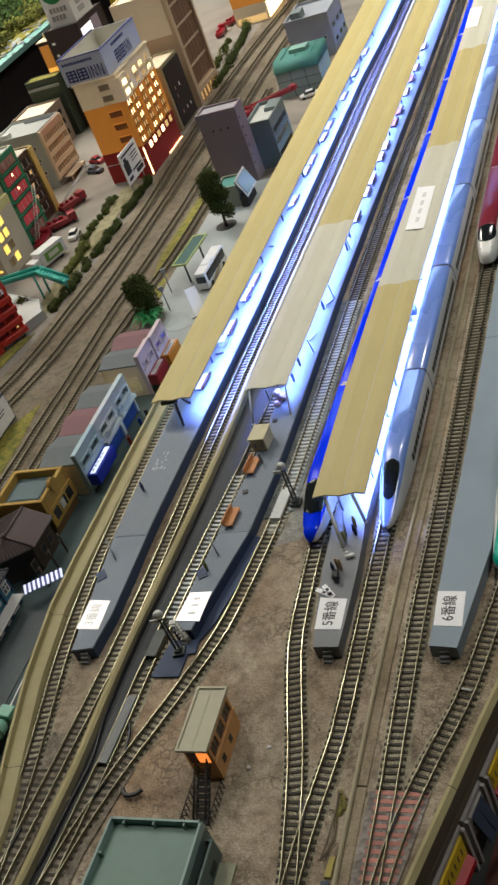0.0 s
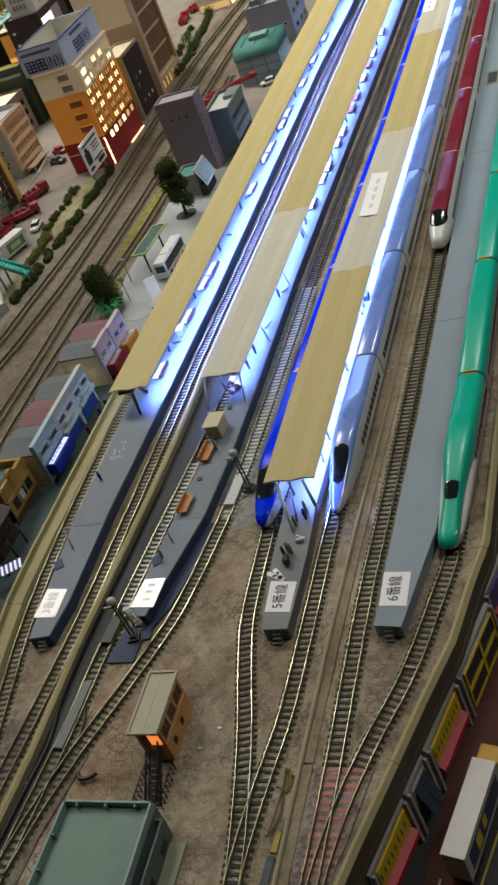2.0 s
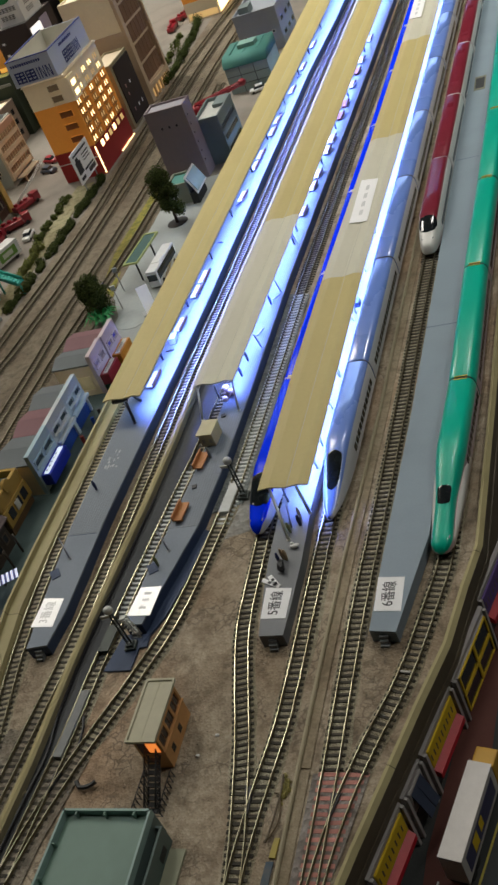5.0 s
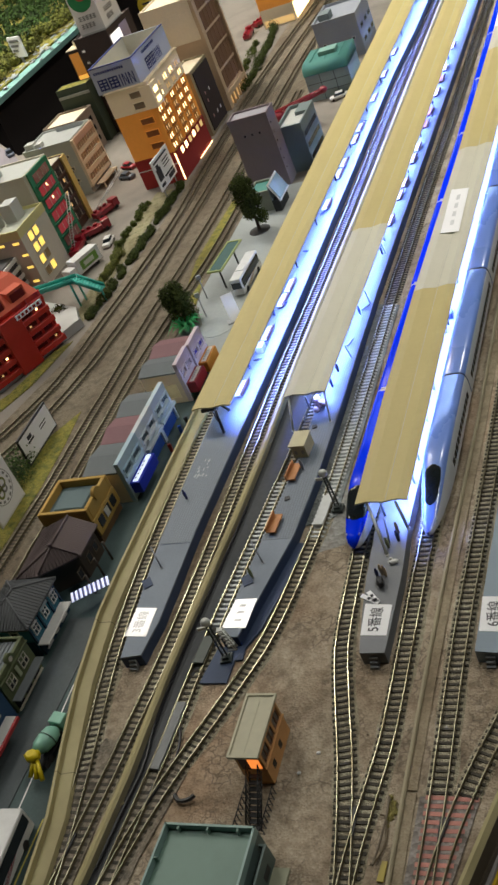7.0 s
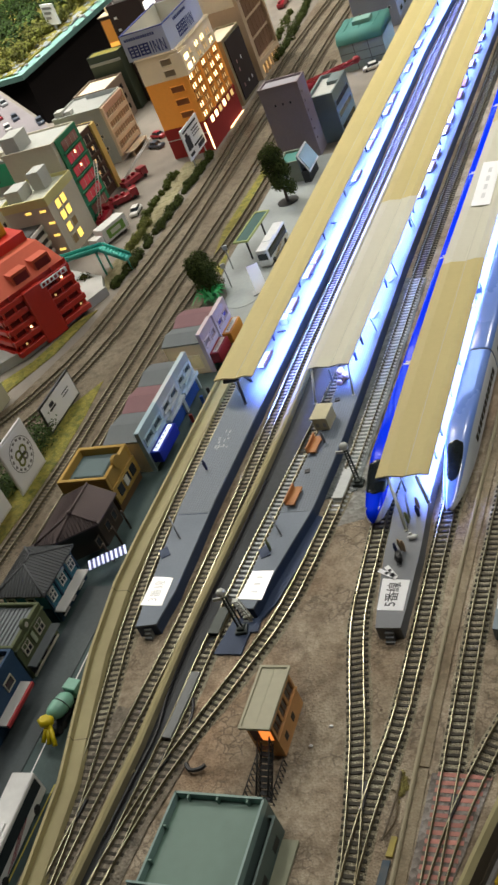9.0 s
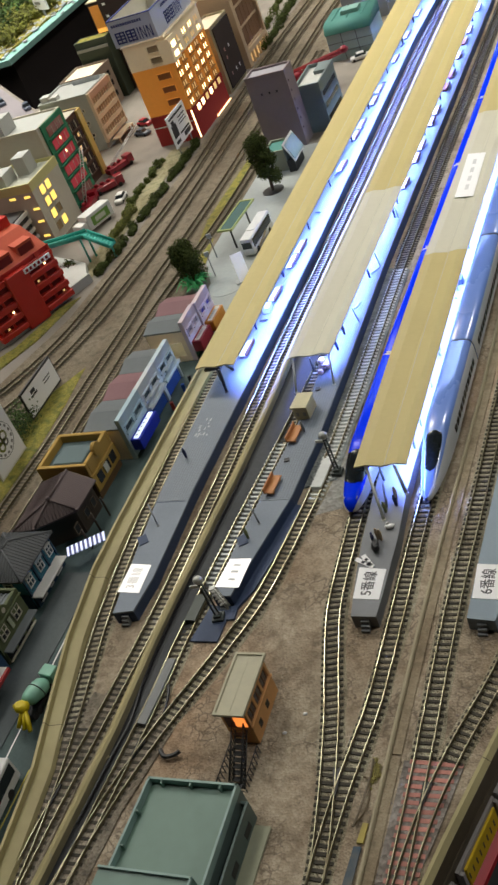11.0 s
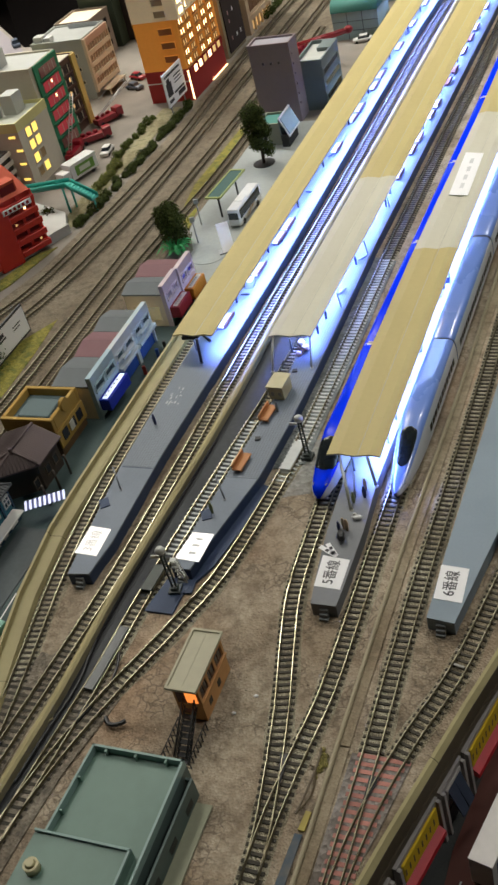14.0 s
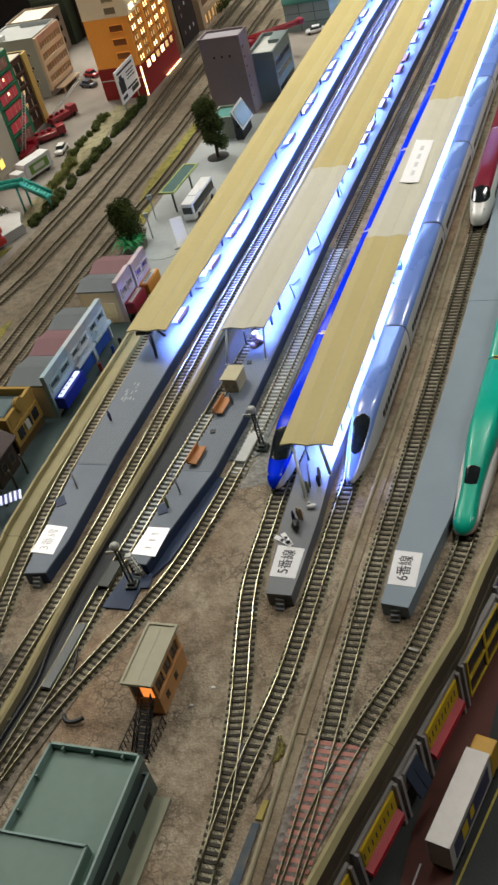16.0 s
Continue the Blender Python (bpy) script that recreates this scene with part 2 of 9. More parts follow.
ASPHALT = mat("asphalt", (0.052, 0.086, 0.085), 0.7, grain=900, vary=0.3, stain=22, stain_by=0.5, bump=0.25)
CITY_ROAD = mat("city_pavement", (0.215, 0.19, 0.16), 0.85, grain=500, vary=0.15, stain=20, stain_by=0.4, bump=0.2)
DARK_ROAD = mat("dark_street", (0.05, 0.055, 0.055), 0.85, grain=900, vary=0.25, stain=15, stain_by=0.3, bump=0.25)
PLAT = mat("slate_platform", (0.185, 0.222, 0.275), 0.55, grain=600, vary=0.12, stain=25, stain_by=0.22, bump=0.12)
PLAT5 = mat("grey_platform", (0.175, 0.185, 0.20), 0.5, grain=600, vary=0.08, stain=25, stain_by=0.2, bump=0.1)
PLAT_STEP = mat("grey_step", (0.19, 0.205, 0.21), 0.6)
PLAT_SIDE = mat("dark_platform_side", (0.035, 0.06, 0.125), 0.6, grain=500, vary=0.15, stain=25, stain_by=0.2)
PLAT6 = mat("blue_grey_platform", (0.235, 0.30, 0.355), 0.5, grain=600, vary=0.06, stain=20, stain_by=0.16, bump=0.08)
CANOPY_Y = mat("yellow_canopy", (0.53, 0.44, 0.19), 0.55, grain=250, vary=0.05, stain=18, stain_by=0.14, bump=0.06, stain_color=(0.40, 0.33, 0.15))
CANOPY_W = mat("cream_canopy", (0.60, 0.58, 0.47), 0.55, grain=250, vary=0.04, stain=18, stain_by=0.14, bump=0.06, stain_color=(0.45, 0.42, 0.32))
CANOPY_END = mat("canopy_fascia", (0.50, 0.49, 0.42), 0.5)
WALLBOARD = mat("olive_beige_board", (0.36, 0.315, 0.155), 0.65, grain=150, vary=0.1, stain=18, stain_by=0.4, bump=0.2, stain_color=(0.2, 0.16, 0.08))
WALLEDGE = mat("pale_board_edge", (0.40, 0.345, 0.165), 0.6, grain=150, vary=0.1, stain=18, stain_by=0.3)
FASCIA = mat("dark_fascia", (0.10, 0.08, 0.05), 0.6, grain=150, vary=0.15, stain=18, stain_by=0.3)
DARK = mat("black_gap", (0.02, 0.022, 0.025), 0.7)
SLEEPER = mat("sleeper_brown", (0.052, 0.045, 0.031), 0.8, grain=700, vary=0.2, stain=60, stain_by=0.3, per_object=0.3)
SLEEPER_FAR = mat("sleeper_brown_joined", (0.052, 0.045, 0.031), 0.8, grain=700, vary=0.2, stain=60, stain_by=0.3, per_island=0.3)
CHAIR = mat("rail_chair", (0.085, 0.072, 0.042), 0.5, 0.2, per_object=0.3)
SLEEPER_TOWN = mat("sleeper_town", (0.095, 0.078, 0.052), 0.85, grain=700, vary=0.2, stain=60, stain_by=0.35, per_island=0.3)
SLEEPER_RED = mat("sleeper_red", (0.50, 0.22, 0.18), 0.8, grain=700, vary=0.2, stain=60, stain_by=0.35, per_object=0.2)
# sleepers in bright light: the light is painted in as a pale colour
SLEEPER_LIT = mat("sleeper_lit", (0.64, 0.66, 0.64), 0.75, grain=700, vary=0.2, stain=60, stain_by=0.3, per_object=0.2)
RAIL_SIDE = mat("rusty_rail_side", (0.12, 0.10, 0.055), 0.5, 0.3, grain=300, vary=0.2, stain=30, stain_by=0.4)
RAIL = mat("nickel_rail", (0.40, 0.375, 0.26), 0.29, 0.95, grain=300, vary=0.2, stain=45, stain_by=0.85, bump=0.05, stain_color=(0.15, 0.12, 0.07))
GLOSS_PAPER = mat("glossy_white_paper", (0.93, 0.93, 0.94), 0.22, grain=300, vary=0.02, stain=25, stain_by=0.03, bump=0.02, coat=0.4)
PAPER = mat("white_paper", (0.93, 0.93, 0.94), 0.8, grain=300, vary=0.02, stain=25, stain_by=0.05, bump=0.05)
INK = mat("black_ink", (0.03, 0.03, 0.04), 0.7)
STEEL = mat("grey_metal", (0.35, 0.37, 0.38), 0.45, 0.5)
BLACK = mat("black_paint", (0.015, 0.016, 0.018), 0.45)
WHITE = mat("white_plastic", (0.78, 0.78, 0.76), 0.45, vary=0.04)
# ---- the hall ----
HALL_WALL = mat("dark_hall_wall", (0.10, 0.085, 0.08), 0.9, stain=2)
HALL_FLOOR = mat("dark_hall_floor", (0.035, 0.022, 0.018), 0.7, stain=3)
HALL_CEILING = mat("hall_ceiling", (0.2, 0.2, 0.19), 0.9, stain=2)
PANEL = mat("light_panel", (0.9, 0.9, 0.85), 0.5, glow=(1.0, 0.95, 0.86), glow_by=3.0)
X0, X1, Y0, Y1, ZF = -330.0, 260.0, -220.0, 420.0, -75.0
for name, box in (
    ("floor", (X0, X1, Y0, Y1, ZF - 4, ZF)),
    ("ceiling", (X0, X1, Y0, Y1, CEILING, CEILING + 4)),
    ("wall_west", (X0 - 5, X0, Y0, Y1, ZF, CEILING)),
    ("wall_east", (X1, X1 + 5, Y0, Y1, ZF, CEILING)),
    ("wall_south", (X0, X1, Y0 - 5, Y0, ZF, CEILING)),
    ("wall_north", (X0, X1, Y1, Y1 + 5, ZF, CEILING)),
):
    bm = B()
    bx(bm, *box)
    mono(name, bm, {"floor": HALL_FLOOR, "ceiling": HALL_CEILING}.get(name, HALL_WALL), "dark plain hall surface closing the exhibition room", name.split("_")[0], kind="structure")
for px, py, watts in PANELS:
    bm = B()
    bx(bm, -24, 24, -24, 24, -4, 0)
    lamp = thing("ceiling_light", "square flat ceiling light panel of the hall", "lamp", px, py, CEILING, group="ceiling lights")
    part("housing", bm, WHITE, lamp)
    bm = B()
    bx(bm, -21, 21, -21, 21, -4.4, -4.05)
    part("diffuser", bm, PANEL, lamp, "glowing white diffuser")

# ---- the tables under the layout ----
SKIRT = mat("dark_table_skirt", (0.014, 0.009, 0.008), 0.9, stain=4)
for pts, top_z in (([(-148, -28), (-20, -28), (-20, 188), (-82, 188), (-83, 134), (-81.5, 119), (-90, 121), (-122, 155), (-148, 178)], -5.85), ([(-19.9, -24), (3.2, -24), (3.2, 188), (-19.9, 188)], -6.05), ([(3.4, -78), (118, -78), (118, 188), (3.4, 188)], -8.25), ([(-238, 165), (-122, 165), (-121, 328), (-238, 328)], -3.45)):
    bm = B()
    prism(bm, pts, ZF, top_z)
    mono("table_skirt", bm, SKIRT, "dark cloth-covered table under the layout", "table", kind="structure")

# ---- the boards that carry the layout ----
CITY = -0.8     # level of the town
STREET = -5.2   # level of the street in front
RWALL = [(15.2, 190), (13.4, 20), (13.15, 5.5), (12.45, 2.2), (11.7, -2.2), (10.35, -6.6), (9.1, -11), (7.95, -15), (6.9, -19), (5.6, -26)]
LWALL = [(-20.6, 190), (-20.5, 60), (-20.5, 20), (-20.45, 8), (-20.3, 3.2), (-19.4, -3), (-18.2, -8), (-16.9, -13), (-16.2, -19), (-15.6, -26)]


def along(pts, y):
    for (xa, ya), (xb, yb) in zip(pts, pts[1:]):
        if ya >= y >= yb:
            return xa + (xb - xa) * (y - ya) / (yb - ya)
    return pts[0][0] if y > pts[0][1] else pts[-1][0]


# station board: one uneven sheet of ballast and earth, with thickness
bm = B()
ys = [190, 150, 120, 95, 75, 60, 50] + [44 - 1.0 * i for i in range(71)]
cols = 34
top = []
for y in ys:
    xl, xr = along(LWALL, y) + 0.2, along(RWALL, y) - 0.2
    top.append([bm.verts.new((xl + (xr - xl) * i / cols, y, 0.10 * (noise.noise(Vector((xl + (xr - xl) * i / cols, y, 0)) * 0.35)) if 0 < i < cols else 0)) for i in range(cols + 1)])
for a, b in zip(top, top[1:]):
    for i in range(cols):
        f = bm.faces.new((a[i], a[i + 1], b[i + 1], b[i]))
        f.smooth = True
low = [bm.verts.new((v.co.x, v.co.y, -6.0)) for v in (top[0][0], top[0][-1], top[-1][-1], top[-1][0])]
bm.faces.new((low[0], low[1], low[2], low[3]))
mono("ground", bm, EARTH, "brown earth and fine ballast of the station board", "ground", kind="structure")

# low boards that edge the station
def edge_board(name, pts, prof, mats, label, pick=None, step=1.5):
    bm = B()
    sweep(bm, [Vector(p) for p in pts], [(-a, u) for a, u in prof], pick=pick)
    return mono(name, bm, mats, label, "wall", kind="structure")


edge_board("wall_left", LWALL, [(-0.42, 0.86), (-0.62, 0.86), (-0.62, -3.0), (0.62, -3.0), (0.62, 0.16), (0.5, 0.42), (-0.38, 0.5)][::-1], [WALLBOARD, WALLEDGE],
           "olive-beige board edging the station above the shops", lambda i, j: 1 if j in (5, 6) else 0)
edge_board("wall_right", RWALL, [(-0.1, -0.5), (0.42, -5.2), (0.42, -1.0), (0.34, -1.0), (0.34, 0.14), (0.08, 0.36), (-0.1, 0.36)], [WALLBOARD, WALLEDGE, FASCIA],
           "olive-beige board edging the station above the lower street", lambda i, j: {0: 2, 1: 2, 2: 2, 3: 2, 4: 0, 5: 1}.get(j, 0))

# butt joints of the edge boards
def butt_joint(pts, y, prof):
    for (xa, ya), (xb, yb) in zip(pts, pts[1:]):
        if yb <= y <= ya:
            k, d = (y - ya) / (yb - ya), Vector((xb - xa, yb - ya)).normalized() * 0.018
            p = Vector((xa + (xb - xa) * k, y))
            edge_board("board_joint", [p - d, p + d], prof, [JOINT_GAP], "narrow dark joint between two edge boards")


JOINT_GAP = mat("joint_gap", (0.05, 0.042, 0.025), 0.8)
for y in (2.6, -9.9):
    butt_joint(LWALL, y, [(-0.415, 0.866), (-0.626, 0.866), (-0.626, 0.0), (0.626, 0.0), (0.626, 0.163), (0.505, 0.426), (-0.375, 0.506)][::-1])
for y in (5.0, -10.2):
    butt_joint(RWALL, y, [(-0.106, 0.0), (0.346, 0.0), (0.346, 0.145), (0.083, 0.367), (-0.106, 0.367)])

# ---- tracks ----
GAUGE, SLEEP_TOP, RAIL_TOP = 0.81, 0.14, 0.34
bm = B()
bx(bm, -0.68, 0.68, -0.082, 0.082, -0.05, SLEEP_TOP)
# rail chairs on both sides of each rail
for side in (-1, 1):
    for edge in (-1, 1):
        c = side * (GAUGE / 2 + 0.025) + edge * 0.075
        bx(bm, c - 0.04, c + 0.04, -0.06, 0.06, SLEEP_TOP, SLEEP_TOP + 0.085, 1)
SLEEPER_MESH = {}
shape = bm
for m in (SLEEPER, SLEEPER_LIT, SLEEPER_TOWN):
    SLEEPER_MESH[m.name] = mesh_of("sleeper", shape.copy(), [m, CHAIR if m is SLEEPER else m])
shape.free()
TRACKS = {}


def track(key, pts, label, base=0.0, bed=None, pitch=0.446, near=(-26.0, 42.0), pale=None, skip=None):
    line = smooth_line(pts, pitch)
    TRACKS[key] = line
    t = thing("railway_track", label, "railway track", 0, 0, base, kind="structure")
    lift = (0.10 if bed else 0.06) + 0.004 * len(TRACKS) * (0 if bed else 1)
    bm = B()
    sweep(bm, line[::3] + [line[-1]], [(-1.0, -0.1), (1.0, -0.1), (0.66, lift), (-0.66, lift)])
    part("ballast_bed", bm, bed or TRACK_BED, t)
    for side in (-1, 1):
        c = side * (GAUGE / 2 + 0.025)
        bm = B()
        coarse = [p for i, p in enumerate(line) if i % 2 == 0 or i == len(line) - 1]
        sweep(bm, coarse, [(c - 0.055, SLEEP_TOP - 0.01), (c + 0.055, SLEEP_TOP - 0.01), (c + 0.02, SLEEP_TOP + 0.04), (c + 0.025, RAIL_TOP), (c - 0.025, RAIL_TOP), (c - 0.02, SLEEP_TOP + 0.04)], pick=lambda i, j: 0 if j == 3 else 1)
        part("rail", bm, [RAIL, RAIL_SIDE], t, "worn nickel rail" if side < 0 else "")
    rest = B()
    far = 0
    rnd = random.Random(len(key) * 7 + len(line))
    for i, p in enumerate(line):
        if skip is not None and p.y < skip:
            continue
        way = (line[min(i + 1, len(line) - 1)] - line[max(i - 1, 0)]).normalized()
        rz = math.degrees(math.atan2(way.y, way.x)) - 90 + rnd.uniform(-1.2, 1.2)
        if near[0] <= p.y <= near[1]:
            which = SLEEPER_TOWN if bed else SLEEPER
            if pale and pale[0] <= p.y <= pale[1]:
                which = SLEEPER_LIT
            again("sleeper", SLEEPER_MESH[which.name], t, p.x, p.y, 0, rz)
        else:
            side = Vector((way.y, -way.x))
            q = [p + side * a + way * b for a, b in ((-0.79, -0.09), (0.79, -0.09), (0.79, 0.09), (-0.79, 0.09))]
            prism(rest, [(v.x, v.y) for v in q], -0.05, SLEEP_TOP)
            far += 1
    if far:
        tagged(part("far_sleepers", rest, SLEEPER_TOWN if bed else SLEEPER_FAR, t), kind="stuff")
    else:
        rest.free()
    return line


track("A", [(0.0, 190), (-0.8, 86), (-0.98, 70), (-1.3, 54), (-1.58, 38), (-1.86, 24), (-1.96, 12), (-1.75, 5), (-1.45, 0), (-0.62, -4), (0.48, -8.5), (1.4, -13.3), (1.9, -17), (2.2, -25)], "single track of nickel rail on dark sleepers beside the platform", skip=-11.0)
track("B", [(5.8, 190), (4.2, 87), (3.95, 72), (3.65, 57), (3.3, 40), (3.0, 22), (2.78, 8), (2.75, -5), (2.68, -7.5), (2.4, -10.2), (2.08, -13.5), (1.95, -17), (2.2, -25)], "single track of nickel rail on dark sleepers beside the platform", skip=-11.0)
track("C", [(9.1, 190), (7.7, 92), (7.42, 76), (7.12, 60), (6.93, 44), (6.75, 30), (6.6, 20), (6.36, 10), (6.1, 2), (6.07, -5), (6.1, -11), (6.05, -16), (5.9, -25)], "single track with red sleepers at its turnout", skip=-10.45)
track("D", [(13.6, 190), (12.55, 85), (12.3, 66), (12.1, 50), (11.85, 36), (11.68, 20), (11.42, 9), (11.22, 4.4), (10.75, 1.6), (9.5, -4.5), (7.95, -9.2), (6.95, -13), (6.35, -17), (5.9, -25)], "curving track that joins its neighbour at a red turnout", skip=-10.45)
track("E", [(-3.1, 190), (-4.4, 83), (-4.75, 70), (-5.0, 56), (-5.2, 44), (-5.25, 30), (-5.45, 14), (-5.9, 8), (-6.8, 1), (-8.3, -4), (-10.2, -9.4), (-11.5, -14), (-12.4, -19), (-13, -25)], "single track curving past the platform end", pale=(10, 41), skip=-10.6)
track("F", [(-9.3, 30), (-9.75, 20), (-10.25, 13), (-10.65, 8), (-11.0, 3), (-11.3, -2), (-11.5, -8), (-11.9, -14), (-12.3, -19), (-13, -25)], "siding along the platform, some sleepers painted pale as lit", pale=(2, 17), skip=-10.6)
track("G", [(-12.4, 190), (-13.35, 115), (-13.65, 95), (-13.65, 60), (-13.8, 44), (-13.98, 30), (-13.95, 12), (-14.1, 0), (-14.65, -9), (-15.2, -17), (-15.4, -25)], "single track between platform and divider", skip=-9.6)
track("H", [(-19.7, 190), (-19.7, 60), (-19.6, 30), (-19.35, 12), (-18.95, 5), (-18.25, -1), (-17.35, -6), (-16.45, -11), (-15.7, -17), (-15.4, -25)], "single track beside the edge board", skip=-9.6)


def turnout(label, west, east, y0, y1, m, pitch=0.5, width=0.2):
    """Shared long sleepers under the converging rails of two tracks."""
    t = thing("track_turnout", label, "railway points", 0, 0, 0, kind="structure")
    rnd = random.Random(len(label))

    def x_at(key, y):
        return min(TRACKS[key], key=lambda p: abs(p.y - y)).x

    y = y1
    while y > y0:
        xa, xb = x_at(west, y) - 0.68, x_at(east, y) + 0.68
        bm = B()
        bx(bm, -(xb - xa) / 2, (xb - xa) / 2, -width / 2, width / 2, -0.05, SLEEP_TOP - 0.004)
        part("sleeper", bm, m, t, "", (xa + xb) / 2, y, 0, rnd.uniform(-1.5, 1.5))
        y -= pitch
    return t


turnout("points with broad dull red sleepers where two tracks join", "C", "D", -25, -10.6, SLEEPER_RED, 0.47, 0.24)
turnout("points with long dark sleepers where two tracks join", "A", "B", -25, -11.3, SLEEPER, 0.446)
turnout("points with long dark sleepers beside the depot", "F", "E", -25, -10.85, SLEEPER)
turnout("points with long dark sleepers beside the edge board", "H", "G", -25, -9.85, SLEEPER)

# pale gravel under the red points
bm = B()
prism(bm, [(4.85, -26), (5.2, -26), (6.45, -19), (7.45, -15), (8.3, -10.7), (5.1, -10.5), (4.95, -16)], -0.1, 0.112)
mono("gravel_patch", bm, gravel("pale_grey_gravel", (0.18, 0.16, 0.14), (0.36, 0.33, 0.30), (0.12, 0.10, 0.085), 350), "pale grey gravel around the red points", "gravel", kind="structure")
# ballast under the pale sleepers, with the cold light painted in as blue-grey
bm = B()
prism(bm, [(-4.45, 12.2), (-4.3, 24), (-4.35, 40.5), (-6.45, 41.2), (-6.4, 25), (-6.5, 16), (-6.75, 11.5)], -0.1, 0.112)
mono("lit_ballast", bm, gravel("lit_blue_grey_ballast", (0.20, 0.225, 0.225), (0.30, 0.33, 0.325), (0.10, 0.11, 0.11), 600), "ballast under the pale sleepers, painted blue-grey as lit", "ballast", kind="structure")
# oily dark ballast around the other points
GRIME = gravel("oily_ballast", (0.19, 0.165, 0.125), (0.31, 0.27, 0.21), (0.08, 0.07, 0.055), 500)
for pts in ([(-17.6, -26), (-14.4, -26), (-14.3, -16), (-14.0, -6.5), (-14.9, -6.0), (-15.4, -7.2), (-16.2, -7.0), (-16.6, -8.6), (-17.2, -10), (-17.0, -11.6), (-17.5, -14)], [(-13.6, -26), (-11.6, -26), (-10.6, -15), (-9.4, -9.5), (-10.8, -8.2), (-12.2, -9.5), (-12.7, -17)]):
    bm = B()
    prism(bm, pts, -0.1, 0.10)
    mono("oily_patch", bm, GRIME, "dark oily ballast around the points", "ballast", kind="structure")
bm = B()
prism(bm, [(9.28, -4.08), (9.86, -4.2), (9.88, -4.08), (9.31, -3.96)], 0.30, 0.34)
mono("rail_plate", bm, mat("pale_plastic_plate", (0.42, 0.41, 0.37), 0.5), "small pale plastic plate lying across the rails", "plate")
# divider between the station boards
DIV = [(-11.4, 190), (-12.05, 85), (-12.25, 60), (-12.5, 45), (-12.6, 30), (-12.5, 25), (-12.5, 20), (-12.65, 13), (-12.95, 6), (-13.25, -2), (-13.25, -6), (-13.22, -10), (-13.5, -16), (-14.0, -26)]
DIVIDER_BOARD = mat("grey_beige_board", (0.33, 0.295, 0.18), 0.65, grain=150, vary=0.1, stain=18, stain_by=0.45, bump=0.2, stain_color=(0.17, 0.14, 0.08))
edge_board("divider", DIV, [(-0.26, -0.2), (0.26, -0.2), (0.26, 0.62), (0.1, 0.74), (-0.12, 0.7), (-0.26, 0.62)], [DIVIDER_BOARD, WALLEDGE], "olive-beige upright board between two tracks", lambda i, j: 1 if j in (2, 3, 4) else 0)
edge_board("joint_strip", [(6.6, 190), (5.25, 44), (4.95, 21), (4.45, 6), (4.29, -2), (4.22, -10), (4.2, -16), (4.1, -26)], [(-0.13, -0.1), (0.1, -0.1), (0.1, 0.24), (0.02, 0.33), (-0.08, 0.33), (-0.13, 0.24)], [mat("pale_ridge", (0.42, 0.365, 0.24), 0.6, grain=150, vary=0.12, stain=18, stain_by=0.35)], "low pale ridge along the joint of two boards")
for ya, yb in ((190, -10.15), (-10.3, -26)):
    edge_board("joint_board", [(along([(6.95, 190), (5.6, 44), (5.3, 21), (4.8, 6), (4.64, -2), (4.57, -10), (4.55, -16), (4.45, -26)], y), y) for y in sorted({ya, yb, *(k for k in (44, 21, 6, -2, -16) if yb < k < ya)}, reverse=True)], [(-0.24, -0.1), (0.3, -0.1), (0.3, 0.09), (-0.24, 0.12)], [JOINTBOARD], "flat beige board beside the ridge")
# dark slate floor between the divider and the siding
bm = B()
prism(bm, [(x + 0.2, y) for x, y in DIV if -27 < y < 41][::-1] + [(-10.3, 40), (-10.0, 28), (-10.0, 13), (-10.3, 5), (-10.6, 0), (-11.8, -3), (-12.1, -8), (-12.25, -12), (-12.75, -17), (-13.6, -26)], -0.1, 0.10)
mono("slate_floor", bm, CHANNEL, "dark slate strip between the upright board and the siding", "strip", kind="structure")

edge_board("cable_gap", [(x + 0.5, y) for x, y in DIV if -27 < y < 61], [(-0.2, 0.02), (0.2, 0.02), (0.2, 0.115), (-0.2, 0.115)], [DARK], "black gap beside the upright board")

# ---- platforms ----
PTOP = 1.0


def platform(label, left, right, mat_top, mat_side):
    """A platform over left and right edge lines, both from near to far."""
    t = thing("platform", label, "platform", 0, 0, 0)
    plan = right + left[::-1]
    bm = B()
    prism(bm, plan, -0.1, PTOP - 0.14, 0)
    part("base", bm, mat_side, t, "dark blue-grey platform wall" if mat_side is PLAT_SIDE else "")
    bm = B()
    prism(bm, [(x, y) for x, y in plan], PTOP - 0.136, PTOP)
    part("deck", bm, mat_top, t)
    # steps at the end
    (xa, ya), (xb, yb) = left[0], right[0]
    mx, my = (xa + xb) / 2, (ya + yb) / 2
    bm = B()
    bx(bm, mx - 0.27, mx + 0.27, my - 0.14, my + 0.05, -0.1, 0.66)
    bx(bm, mx - 0.27, mx + 0.27, my - 0.3, my - 0.14, -0.1, 0.42)
    bx(bm, mx - 0.27, mx + 0.27, my - 0.46, my - 0.3, -0.1, 0.18)
    part("end_step", bm, PLAT_STEP, t, "small grey end steps")
    return t


